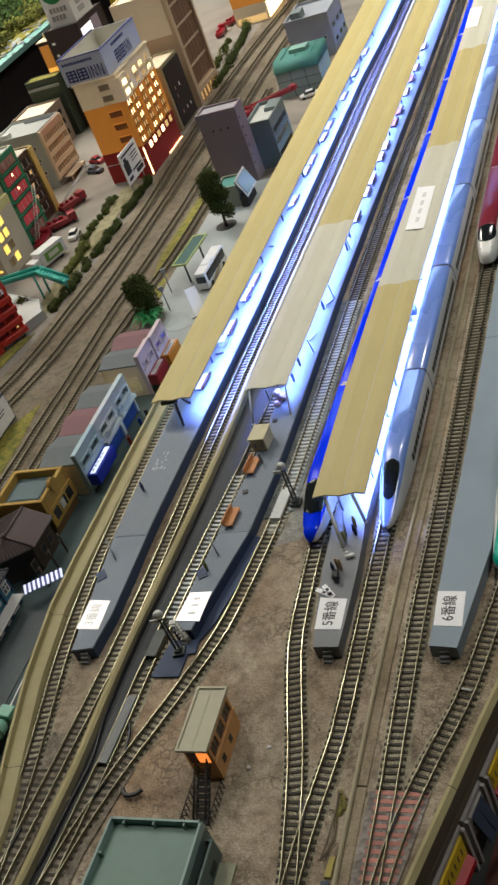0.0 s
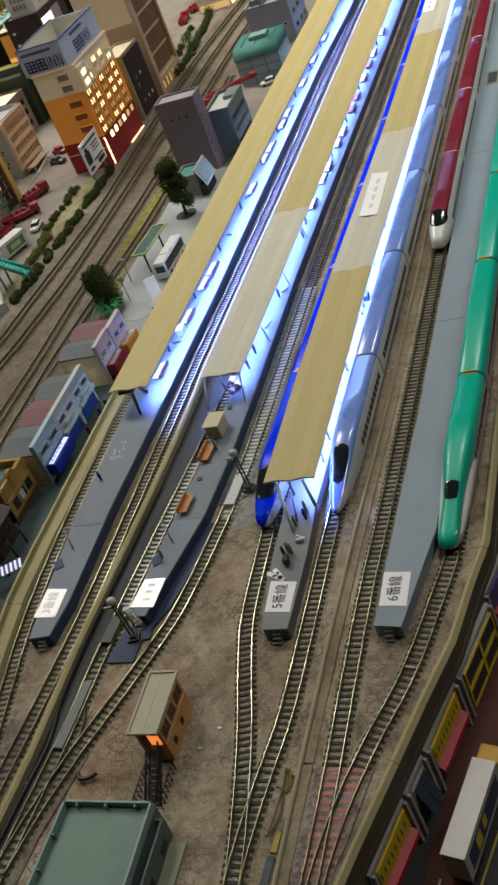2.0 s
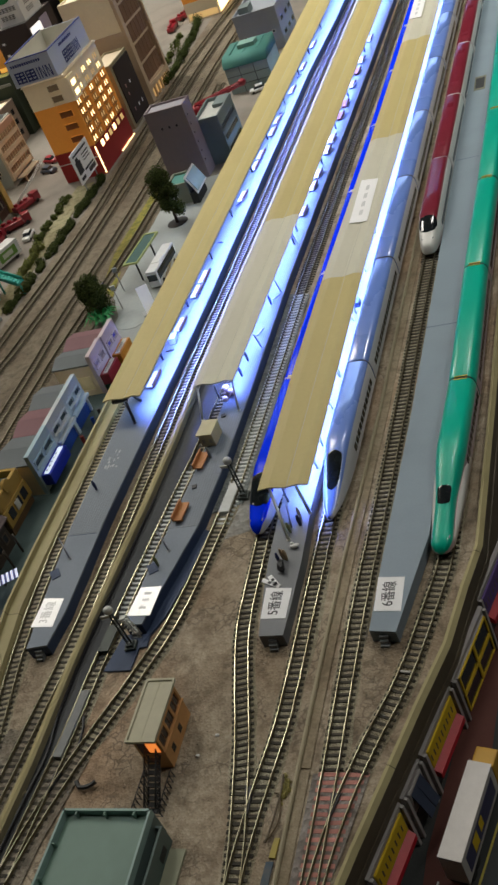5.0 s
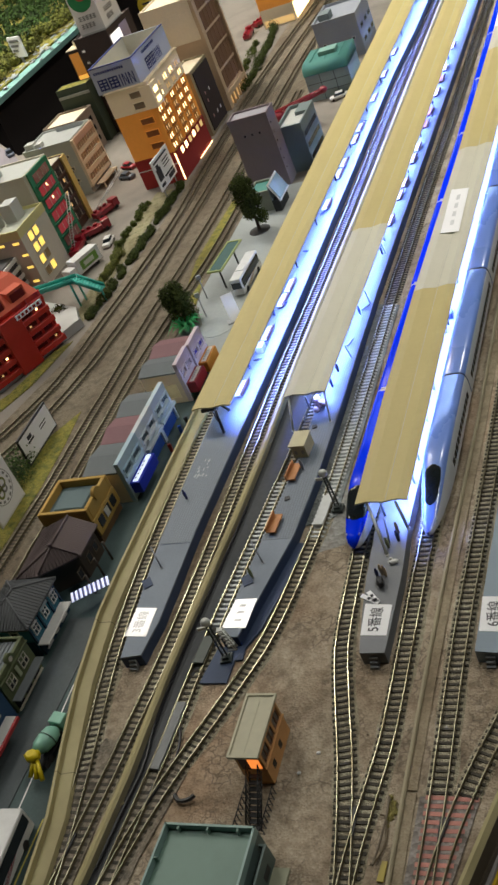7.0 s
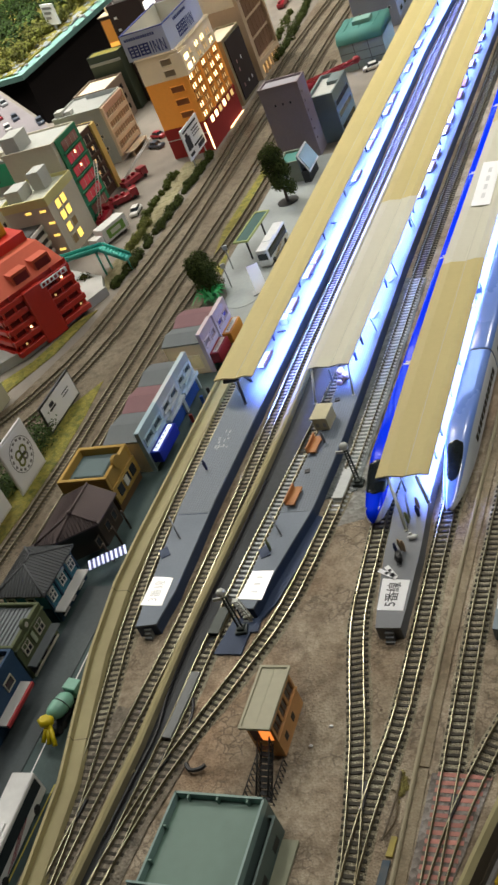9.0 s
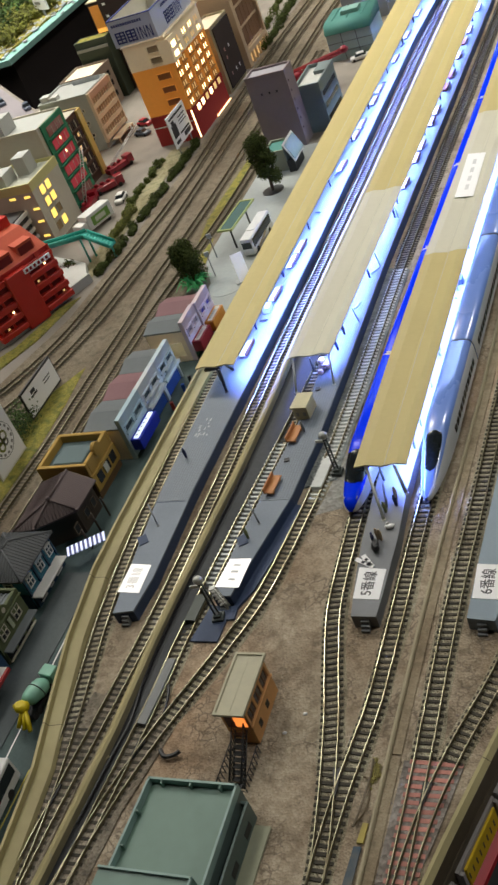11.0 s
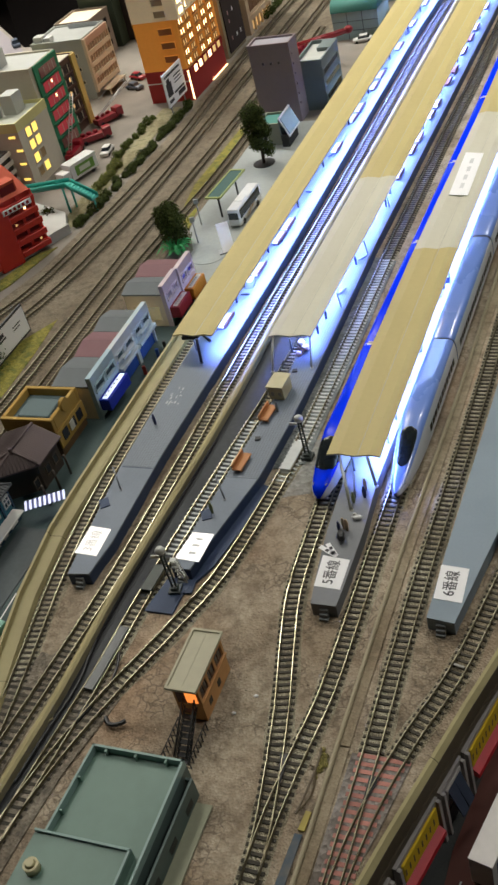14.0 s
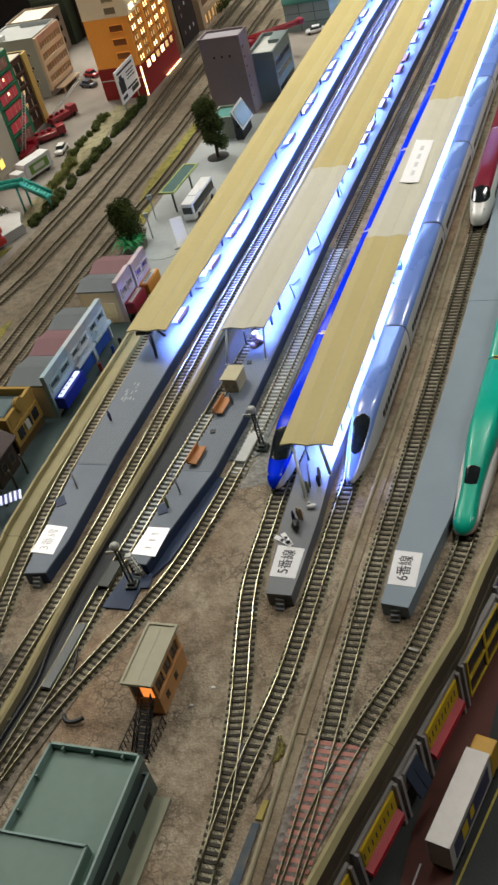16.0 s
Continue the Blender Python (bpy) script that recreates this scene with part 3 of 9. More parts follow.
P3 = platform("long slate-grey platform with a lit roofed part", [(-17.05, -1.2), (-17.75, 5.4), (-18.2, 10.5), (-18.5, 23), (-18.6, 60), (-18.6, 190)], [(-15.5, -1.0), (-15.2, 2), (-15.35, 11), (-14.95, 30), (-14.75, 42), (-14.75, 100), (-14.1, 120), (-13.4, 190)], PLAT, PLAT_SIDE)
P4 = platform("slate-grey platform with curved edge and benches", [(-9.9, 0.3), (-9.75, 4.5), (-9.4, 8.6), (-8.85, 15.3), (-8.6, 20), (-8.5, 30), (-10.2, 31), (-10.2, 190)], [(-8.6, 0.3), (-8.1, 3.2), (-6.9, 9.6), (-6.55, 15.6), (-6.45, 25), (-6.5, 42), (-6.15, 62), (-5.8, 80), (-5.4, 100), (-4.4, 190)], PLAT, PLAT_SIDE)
platform("narrow slate-grey platform between two fast trains", [(0.2, -1.4), (-0.05, 0.3), (-0.3, 2.4), (-0.55, 5), (-0.75, 10), (-0.4, 40), (0.3, 80), (1.7, 190)], [(1.8, -1.42), (1.85, 0.5), (1.85, 5), (1.6, 10), (2.1, 40), (2.9, 80), (4.5, 190)], PLAT5, PLAT5)
P6 = platform("wide blue-grey platform without a roof", [(7.3, -1.5), (7.38, 4), (7.8, 19), (8.02, 36), (8.35, 75), (8.9, 109), (10.0, 190)], [(8.95, -1.7), (10.25, 6.2), (10.55, 20), (10.8, 50), (11.2, 90), (12.3, 190)], PLAT6, PLAT6)

# ---- platform roofs ----
LEDM = mat("led_strip", (0.8, 0.85, 1.0), 0.4, glow=(0.35, 0.55, 1.0), glow_by=12.0)


POST = mat("grey_post", (0.22, 0.23, 0.25), 0.5)


def between(pts, y):
    """The x of a plan line of (x, y) pairs, from near to far, at y."""
    for (xa, ya), (xb, yb) in zip(pts, pts[1:]):
        if y <= yb:
            return xa + (xb - xa) * (y - ya) / (yb - ya)
    return pts[-1][0]


def canopy(label, left, right, segments, z=3.22, dip=0.10, teeth=False):
    """A shallow folded roof between two plan lines, in panels, on Y-shaped posts, with a strip of light under it."""
    t = thing("platform_canopy", label, "canopy", 0, 0, 0)
    y0, y1 = left[0][1], left[-1][1]

    def mid(y):
        return (between(left, y) + between(right, y)) / 2

    def half(y):
        return (between(right, y) - between(left, y)) / 2

    sec = [(-1, -0.12), (-0.55, 0.03), (-0.02, -dip), (0.06, -dip - 0.03), (0.10, -dip), (0.62, 0.04), (1, -0.08)]
    for ya, yb, m in segments:
        bm = B()
        rings = []
        for y in [ya] + [q for _, q in left[1:-1] if ya < q < yb] + [yb - 0.03]:
            up = [(mid(y) + a * half(y), z + b) for a, b in sec]
            rings.append([(x, y, w) for x, w in up + [(x, w - 0.10) for x, w in up[::-1]]])
        loft(bm, rings)
        for f in bm.faces:
            f.smooth = False
        part("roof_panel", bm, m, t, "cream roof panel" if m is CANOPY_W else "")
    for name, a, b, za, zb, m, lab in (("light_strip", -0.11, 0.11, z - dip - 0.32, z - dip - 0.22, LEDM, "cold blue-white strip of light"), ("roof_seam", 0.15, 0.17, z - dip - 0.02, z - dip + 0.035, CANOPY_END, "thin pale seam along the roof")):
        bm = B()
        loft(bm, [[(mid(y) + k * half(y), y, w) for k, w in ((a, za), (b, za), (b, zb), (a, zb))] for y in [y0 + (0.5 if m is LEDM else 0.02)] + [q for _, q in left[1:]]])
        for f in bm.faces:
            f.smooth = False
        part(name, bm, m, t, lab)
    if teeth:
        bm = B()
        y = y0 + 0.3
        while y < 120:
            xl = between(left, y)
            bx(bm, xl - 0.10, xl + 0.05, y, y + 0.35, z - 0.42, z - 0.22)
            y += 0.8
        tagged(part("bracket_row", bm, BLACK, t, "row of tiny dark brackets"), kind="stuff")
    bm = B()
    top = z - PTOP - dip - 0.12
    cyl(bm, (0, 0, 0), (0, 0, top - 0.7), 0.09, 6)
    for sgn in (-1, 1):
        cyl(bm, (0, 0, top - 0.6), (sgn * 0.5, 0, top), 0.05, 6)
    bx(bm, -0.7, 0.7, -0.05, 0.05, top - 0.02, top + 0.08)
    post = mesh_of("post", bm, POST)
    y = y0 + 0.9
    while y < y1:
        again("post", post, t, mid(y) - 0.45, y, PTOP)
        y += 5.2
    return t


canopy("long yellow platform roof lit from below", [(-19.2, 23.9), (-19.15, 60), (-19.0, 190)], [(-15.55, 23.9), (-15.3, 60), (-14.2, 190)], [(23.9, 190, CANOPY_Y)], teeth=True)
canopy("long platform roof, cream at its end and yellow beyond", [(-10.6, 23.9), (-10.15, 51.4), (-9.8, 95), (-8.9, 190)], [(-6.98, 23.9), (-6.35, 51.4), (-5.85, 95), (-4.6, 190)], [(23.9, 51.4, CANOPY_W), (51.4, 190, CANOPY_Y)])
canopy("long platform roof in yellow and cream panels", [(-1.68, 9.9), (-1.75, 22), (-1.6, 37.2), (-0.85, 65.2), (-0.48, 94), (0.4, 190)], [(2.05, 9.9), (2.15, 37.2), (2.85, 65.2), (3.3, 94), (4.5, 190)], [(9.9, 37.2, CANOPY_Y), (37.2, 65.2, CANOPY_W), (65.2, 94, CANOPY_Y), (94, 190, CANOPY_W)])
# ---- trains ----
def ease(t):
    t = min(max(t, 0), 1)
    return t * t * (3 - 2 * t)


def hull(a, w, zb, zt, flat):
    """One point of a car's section; a runs from the lower right edge (0) over the roof to the lower left (pi)."""
    c, s = math.cos(a), math.sin(a)
    return w / 2 * math.copysign(abs(c) ** flat, c), zb + (zt - zb) * abs(s) ** (flat + 0.08)


def bullet_train(label, key, y_nose, cars, nose, mats, width, height, sharp, roof_from=7, roof_at=0.0, screen=(1.8, 4.6, 0.7, 2.0), lead=15.6, pitch=15.65, gap_mat=None, end_stripe=None, skirt=None, lamp_at=0.9, lamp_angle=0.6, windows_z=1.6, vents=False, path=None, stripe_label="yellow strip at the car end"):
    """A fast train on a straight stretch of track. mats: roof, side, lower, glass, nose.
    width(k), height(k): the nose's growth from tip (0) to full section (1); sharp: how round its section is at the tip."""
    line = TRACKS[key]

    def x_of(y):
        return between(path, y) if path else min(line, key=lambda p: abs(p.y - y)).x

    x0 = x_of(y_nose)
    t = thing("model_train", label, "train", x0, y_nose, 0)
    lean = -math.degrees(math.atan2(x_of(y_nose + lead) - x0, lead))
    W, ZB, ZT, N = 2.1, 0.62, 2.62, 24
    roof, side, lower, glassm, nose_m = mats

    def body(s, a):
        k = min(s / nose, 1.0)
        return hull(a, W * width(k), ZB, ZB + (ZT - ZB) * height(k), 0.42 + sharp * (1 - k))

    stations = [nose * (i / 26) ** 1.7 for i in range(27)] + [lead - 0.10]
    stations[0] = 0.004
    bm = B()
    rings = [[(x, s, z) for x, z in (body(s, math.pi * j / N) for j in range(N + 1))] for s in stations]
    loft(bm, rings, closed=False, pick=lambda i, j: (0 if stations[i] >= roof_at else 2) if roof_from <= j < N - roof_from else (1 if stations[i] >= roof_at or roof_at == 0 else 2))
    vs = bm.verts[:]
    bm.faces.new(vs[-(N + 1) :])
    bm.faces.new(vs[: N + 1][::-1]).material_index = 2
    front = part("lead_car", bm, [roof, side, nose_m], t, "", 0, 0, 0, lean)
    # windscreen: a rounded patch set just proud of the nose
    s0, s1, half, full = screen
    bm = B()
    rows = []
    for i in range(15):
        u = -1 + 2 * i / 14
        s = (s0 + s1) / 2 + u * (s1 - s0) / 2
        da = half * max(1 - abs(u) ** full, 0.0004) ** (1 / full)
        row = []
        for j in range(9):
            x, z = body(s, math.pi / 2 + da * (j / 4 - 1))
            row.append((x * 1.008, s, z + 0.022))
        rows.append(row)
    loft(bm, rows, closed=False)
    ws = part("windscreen", bm, glassm, front, "dark glossy windscreen")
    for sgn in (-1, 1):
        x, z = body(lamp_at, math.pi / 2 - sgn * lamp_angle)
        bm = B()
        blob(bm, (x, lamp_at, z - 0.01), 0.06, 0.2, 0.04, 3, rough=0.0)
        part("headlight", bm, LENS, front, "narrow clear headlight")
    if skirt:
        # flaring white cheeks beside the narrow hood
        for sgn in (-1, 1):
            bm = B()
            rings = []
            for i in range(17):
                k = i / 16
                s = 0.9 + (nose - 0.6) * k
                w = W / 2 * (0.72 + 0.30 * math.sin(min(k * 1.5, 1.0) * math.pi / 2)) * (1 if k < 0.9 else 1 - (k - 0.9) * 0.2)
                top = ZB + 0.32 + 0.62 * ease(k * 1.3)
                rings.append([(sgn * 0.3, s, ZB - 0.1), (sgn * w, s, ZB - 0.1), (sgn * w * 0.99, s, ZB + (top - ZB) * 0.55), (sgn * w * 0.90, s, top), (sgn * 0.3, s, top - 0.05)])
            loft(bm, rings)
            part("skirt", bm, skirt, front, "white flaring skirt")
    bm = B()
    loft(bm, [[(x, s, z) for x, z in (hull(math.pi * j / N, W, ZB, ZT - d, 0.42) for j in range(N + 1))] for s, d in ((0.10, 0.06), (0.22, 0), (pitch - 0.22, 0), (pitch - 0.10, 0.06))], closed=False, pick=lambda i, j: 0 if roof_from <= j < N - roof_from else 1)
    vs = bm.verts[:]
    bm.faces.new(vs[-(N + 1) :])
    bm.faces.new(vs[: N + 1][::-1])
    car_mesh = mesh_of("car", bm, [roof, side])
    bm = B()
    bx(bm, -0.03, 0.015, 0, 0.56, windows_z - 0.5, windows_z)
    pane_mesh = mesh_of("window", bm, glassm)
    bm = B()
    rings = [[(x, s, z) for x, z in (hull(math.pi * j / N, W * 0.97, ZB, ZT - 0.05, 0.42) for j in range(N + 1))] for s in (-0.115, 0.115)]
    loft(bm, rings, closed=False)
    bellows = mesh_of("bellows", bm, gap_mat or BLACK)
    bm = B()
    bx(bm, -0.88, 0.88, 0.5, pitch - 0.5, 0.36, 0.66)
    under = mesh_of("underframe", bm, lower)
    bm = B()
    bx(bm, -0.45, 0.5, 0.02, 0.12, ZT - 0.08, ZT + 0.02)
    stripe = mesh_of("end_stripe", bm, end_stripe or BLACK)
    bm = B()
    bx(bm, -0.35, 0.35, -0.5, 0.5, 0, 0.03)
    vent = mesh_of("roof_vent", rounded(bm, 0.012, 1), roof)
    for i in range(cars):
        y = lead + i * pitch
        xa, xb = x_of(y_nose + y), x_of(y_nose + y + pitch)
        car = again("car", car_mesh, t, xa - x0, y, 0, -math.degrees(math.atan2(xb - xa, pitch)))
        for k in range(18):
            again("window", pane_mesh, car, W / 2, 1.2 + k * 0.76, 0)
            again("window", pane_mesh, car, -W / 2, 1.76 + k * 0.76, 0, 180)
        again("underframe", under, car)
        again("bellows", bellows, car, 0, 0, 0, 0, "joint between two cars")
        for yv in (3.0, pitch - 3.0) if vents else ():
            again("roof_vent", vent, car, 0, yv, ZT - 0.012)
        if end_stripe:
            again("end_stripe", stripe, car, 0, 0.1, 0, 0, stripe_label)
            again("end_stripe", stripe, car, 0, -0.25, 0, 0, stripe_label)
    bm = B()
    bx(bm, -0.8, 0.8, nose * 0.5, lead - 0.6, 0.36, 0.66)
    part("underframe", bm, lower, front)
    y = nose * 0.9
    while y < lead - 1:
        again("window", pane_mesh, front, W / 2, y, 0)
        again("window", pane_mesh, front, -W / 2, y + 0.56, 0, 180)
        y += 0.76
    return t


GLOSS = dict(rough=0.32, grain=80, vary=0.03, stain=15, stain_by=0.06, bump=0.0, coat=0.12)
T_BLUE = mat("train_blue", (0.001, 0.035, 0.95), 0.22, grain=80, vary=0.03, stain=15, stain_by=0.06, bump=0.0, coat=0.06, spec=0.06)
T_IVORY = mat("train_ivory", (0.72, 0.72, 0.72), **GLOSS)
# silver body with the blue of the platform light put into its colour
T_SILVER = mat("train_silver_lit_blue", (0.17, 0.28, 0.70), 0.25, 0.0, grain=80, vary=0.03, stain=15, stain_by=0.06, bump=0.0, coat=0.5)
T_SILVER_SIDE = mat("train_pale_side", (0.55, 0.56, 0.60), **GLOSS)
T_GREEN = mat("train_green", (0.0, 0.48, 0.33), **GLOSS)
T_RED = mat("train_crimson", (0.20, 0.018, 0.035), spec=0.2, **GLOSS)
T_WHITE = mat("train_white", (0.72, 0.71, 0.68), **GLOSS)
T_MAUVE = mat("train_mauve_side", (0.42, 0.34, 0.36), **GLOSS)
T_UNDER = mat("train_underframe", (0.05, 0.05, 0.055), 0.6)
T_GLASS = glass("train_glass", (0.012, 0.016, 0.018), 0.05)
LENS = mat("headlight_lens", (0.35, 0.37, 0.4), 0.08, coat=0.6)
T_YELLOW = mat("train_coupling_yellow", (0.60, 0.48, 0.04), 0.5)
T_JOINT = mat("train_white_joint", (0.74, 0.70, 0.72), 0.5)


def blunt(k, start, power):
    return start + (1 - start) * max(1 - (1 - k) ** 2, 0) ** power


def snub(k, tip, run):
    """Height of a nose that rounds up quickly to tip, then rises to the roof."""
    u = min(k / run, 1)
    return 0.02 + (tip - 0.02) * (1 - (1 - u) ** 2) ** 0.5 + (1 - tip) * (0.7 * ease(k) + 0.3 * (1 - (1 - k) ** 2))


bullet_train("long-nosed model express with deep blue roof and ivory sides", "A", 8.15, 7, 5.6, (T_BLUE, T_IVORY, T_UNDER, T_GLASS, T_BLUE),
             lambda k: blunt(k, 0.05, 0.36), lambda k: snub(k, 0.36, 0.12), 0.22, roof_from=5, screen=(1.7, 4.4, 0.85, 2.6), gap_mat=T_JOINT, end_stripe=T_JOINT, stripe_label="white strip at the car end", lamp_at=0.7, path=[(-2.15, 8.15), (-1.92, 23.2), (-1.58, 38.8), (-1.3, 54.5), (-0.98, 70), (-0.8, 86), (-0.55, 117), (0.0, 190)])
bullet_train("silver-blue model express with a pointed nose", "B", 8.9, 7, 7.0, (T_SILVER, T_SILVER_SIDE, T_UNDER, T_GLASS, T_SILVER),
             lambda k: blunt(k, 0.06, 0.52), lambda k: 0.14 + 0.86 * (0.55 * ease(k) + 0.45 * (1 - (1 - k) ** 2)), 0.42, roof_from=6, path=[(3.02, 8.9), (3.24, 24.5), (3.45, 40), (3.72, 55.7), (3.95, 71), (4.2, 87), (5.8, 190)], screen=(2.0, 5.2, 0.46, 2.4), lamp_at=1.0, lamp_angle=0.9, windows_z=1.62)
bullet_train("white model express with a crimson roof", "C", 42.6, 5, 4.4, (T_RED, T_WHITE, T_UNDER, T_GLASS, T_WHITE),
             lambda k: blunt(k, 0.05, 0.34), lambda k: snub(k, 0.40, 0.14), 0.2, roof_from=7, roof_at=3.3, screen=(1.7, 3.75, 0.78, 1.7), gap_mat=T_WHITE, lamp_at=1.1, lamp_angle=0.45, vents=True, path=[(6.97, 42.6), (7.14, 60), (7.45, 76), (7.66, 92), (9.1, 190)])
bullet_train("emerald green model express with a duck-bill nose", "D", 4.6, 7, 8.6, (T_GREEN, T_MAUVE, T_UNDER, T_GLASS, T_GREEN),
             lambda k: min(max(1 - (1 - k / 0.12) ** 2, 0) ** 0.45 if k < 0.12 else 1, 1) * (0.72 - 0.06 * ease(k / 0.3) + 0.34 * ease((k - 0.35) / 0.65)), lambda k: snub(k, 0.34, 0.10), 0.25, roof_from=3, screen=(3.3, 4.75, 0.42, 4.0), end_stripe=T_YELLOW, skirt=T_WHITE, lamp_at=0.9, lamp_angle=0.7, path=[(11.08, 4.6), (11.7, 20.5), (11.85, 35.9), (12.15, 51), (12.35, 66.5), (13.6, 190)])
# ---- things on and round the platforms ----
def flat_quad(name, label, category, pts, z, thick, m, group=""):
    bm = B()
    prism(bm, pts, z, z + thick)
    return mono(name, bm, m, label, category, group=group)


def letters(text, m, parent, x, y, z, size, rz, sx=1.0):
    """Raised flat letters of the built-in font, as a mesh part."""
    c = bpy.data.curves.new("lettering", "FONT")
    c.body, c.size, c.extrude, c.align_x, c.align_y = text, size * CM, 0.008 * CM, "CENTER", "CENTER"
    tmp = new("lettering_curve", c)
    dg = bpy.context.evaluated_depsgraph_get()
    me = bpy.data.meshes.new_from_object(tmp.evaluated_get(dg))
    bpy.data.objects.remove(tmp)
    me.materials.clear()
    me.materials.append(m)
    ob = new("lettering", me)
    ob.parent = parent
    ob.matrix_basis = pose(x * CM, y * CM, z * CM, 0, 0, rz) @ Matrix.Diagonal((sx, 1, 1, 1))
    return ob


# print on the glaring sheets: the glare over it is painted as paler ink
GLARE_INK_PALE = mat("glare_pale_ink", (0.70, 0.71, 0.73), 0.8)
GLARE_INK = mat("glare_grey_ink", (0.45, 0.45, 0.46), 0.22, coat=0.4)


def number_sheet(label, corners, text, ink=None, paper=PAPER):
    t = thing("platform_sign", label, "sign", 0, 0, PTOP, group="platform number sheets")
    bm = B()
    prism(bm, corners, 0.004, 0.03)
    part("sheet", bm, paper, t)
    cx, cy = sum(p[0] for p in corners) / 4, sum(p[1] for p in corners) / 4
    if text:
        letters(text, ink or INK, t, cx, cy, 0.042, 0.95, 90, 0.85)
    else:
        for k in (-0.6, 0.1, 0.7):
            bm = B()
            bx(bm, cx - 0.25, cx + 0.3, cy + k - 0.1, cy + k + 0.1, 0.034, 0.042)
            part("faint_mark", bm, GLARE_INK_PALE, t, "pale grey illegible mark")


number_sheet("white paper sheet with the platform number in black", [(0.0, 0.0), (1.7, -0.09), (1.66, 2.42), (-0.17, 2.62)], "5番線")
number_sheet("white paper sheet with the platform number in black", [(7.39, 0.0), (9.09, -0.14), (9.05, 2.6), (7.34, 2.74)], "6番線")
number_sheet("glaring white paper sheet on the slate platform", [(-17.5, 0.7), (-15.7, 0.6), (-15.8, 3.2), (-17.5, 3.35)], "3番線", GLARE_INK, GLOSS_PAPER)
number_sheet("glaring white paper sheet on the slate platform", [(-10.0, 1.1), (-8.2, 1.0), (-8.1, 3.6), (-9.7, 3.6)], "", None, GLOSS_PAPER)

# tiled decks
TILE = bpy.data.materials.new("slate_tiles")
TILE.use_nodes = True
_n, _l = TILE.node_tree.nodes, TILE.node_tree.links
_tc, _bk = _n.new("ShaderNodeTexCoord"), _n.new("ShaderNodeTexBrick")
_bk.inputs["Scale"].default_value = 1.0
_bk.offset = 0.0
_bk.inputs["Brick Width"].default_value, _bk.inputs["Row Height"].default_value, _bk.inputs["Mortar Size"].default_value = 0.0022, 0.0019, 0.00022
_bk.inputs["Color1"].default_value, _bk.inputs["Color2"].default_value, _bk.inputs["Mortar"].default_value = (0.165, 0.198, 0.245, 1), (0.18, 0.215, 0.262, 1), (0.115, 0.14, 0.175, 1)
_l.new(_tc.outputs["Object"], _bk.inputs["Vector"])
_p = _n["Principled BSDF"]
_l.new(_bk.outputs["Color"], _p.inputs["Base Color"])
_p.inputs["Roughness"].default_value = 0.5
_bp = _n.new("ShaderNodeBump")
_bp.inputs["Strength"].default_value, _bp.inputs["Distance"].default_value = 0.5, 0.0004
_bp.invert = True
_l.new(_bk.outputs["Fac"], _bp.inputs["Height"])
_l.new(_bp.outputs["Normal"], _p.inputs["Normal"])
for deck_pts, owner in (
    ([(-6.95, 9.3), (-6.6, 15.6), (-6.5, 25), (-6.55, 42), (-6.2, 62), (-5.85, 80), (-5.45, 100), (-4.45, 188), (-10.1, 188), (-10.1, 31.5), (-8.6, 30), (-8.65, 20), (-8.9, 15.3), (-9.4, 9.3)], P4),
    ([(-15.4, 9.8), (-15.0, 30), (-14.8, 42), (-14.8, 100), (-14.15, 120), (-13.45, 188), (-18.55, 188), (-18.55, 60), (-18.45, 23), (-18.2, 11.6), (-18.1, 9.8)], P3),
):
    bm = B()
    prism(bm, deck_pts, PTOP + 0.004, PTOP + 0.02)
    part("tiled_deck", bm, TILE, owner, "finely tiled slate deck")
# joints across the smooth decks
for y, xa, xb, owner in ((9.7, -18.05, -15.35, P3), (30.0, 7.75, 10.5, P6), (60.0, 8.05, 10.7, P6)):
    bm = B()
    bx(bm, xa + 0.05, xb - 0.05, y - 0.02, y + 0.02, PTOP + 0.001, PTOP + 0.012)
    part("deck_joint", bm, PLAT_SIDE, owner)
bm = B()
bx(bm, 9.2, 10.5, 77.2, 81.2, PTOP + 0.002, PTOP + 0.03)
part("hatch_rim", bm, mat("dull_olive_rim", (0.20, 0.20, 0.14), 0.7), P6, "olive rim of an open hatch")
bm = B()
bx(bm, 9.35, 10.35, 77.7, 80.7, PTOP + 0.031, PTOP + 0.036)
part("hatch_opening", bm, DARK, P6, "dark hatch opening")

ORANGE_WOOD = mat("orange_wood", (0.48, 0.20, 0.06), 0.55, grain=200, vary=0.2, stain=40, stain_by=0.3)


def bench(x, y, rz, m, label, length=1.9, group="platform benches", back=0.65, rest=None):
    t = thing("platform_bench", label, "bench", x, y, PTOP + 0.02, rz, group)
    bm = B()
    bx(bm, -0.32, 0.32, -length / 2, length / 2, 0.2, 0.3)
    part("seat", bm, m, t)
    bm = B()
    bx(bm, -0.42, -0.32, -length / 2, length / 2, 0.2, back)
    part("backrest", bm, rest or m, t)
    for s in (-1, 1):
        bm = B()
        bx(bm, -0.25, 0.25, s * length * 0.36 - 0.06, s * length * 0.36 + 0.06, 0, 0.20)
        part("leg", bm, rest or m, t)


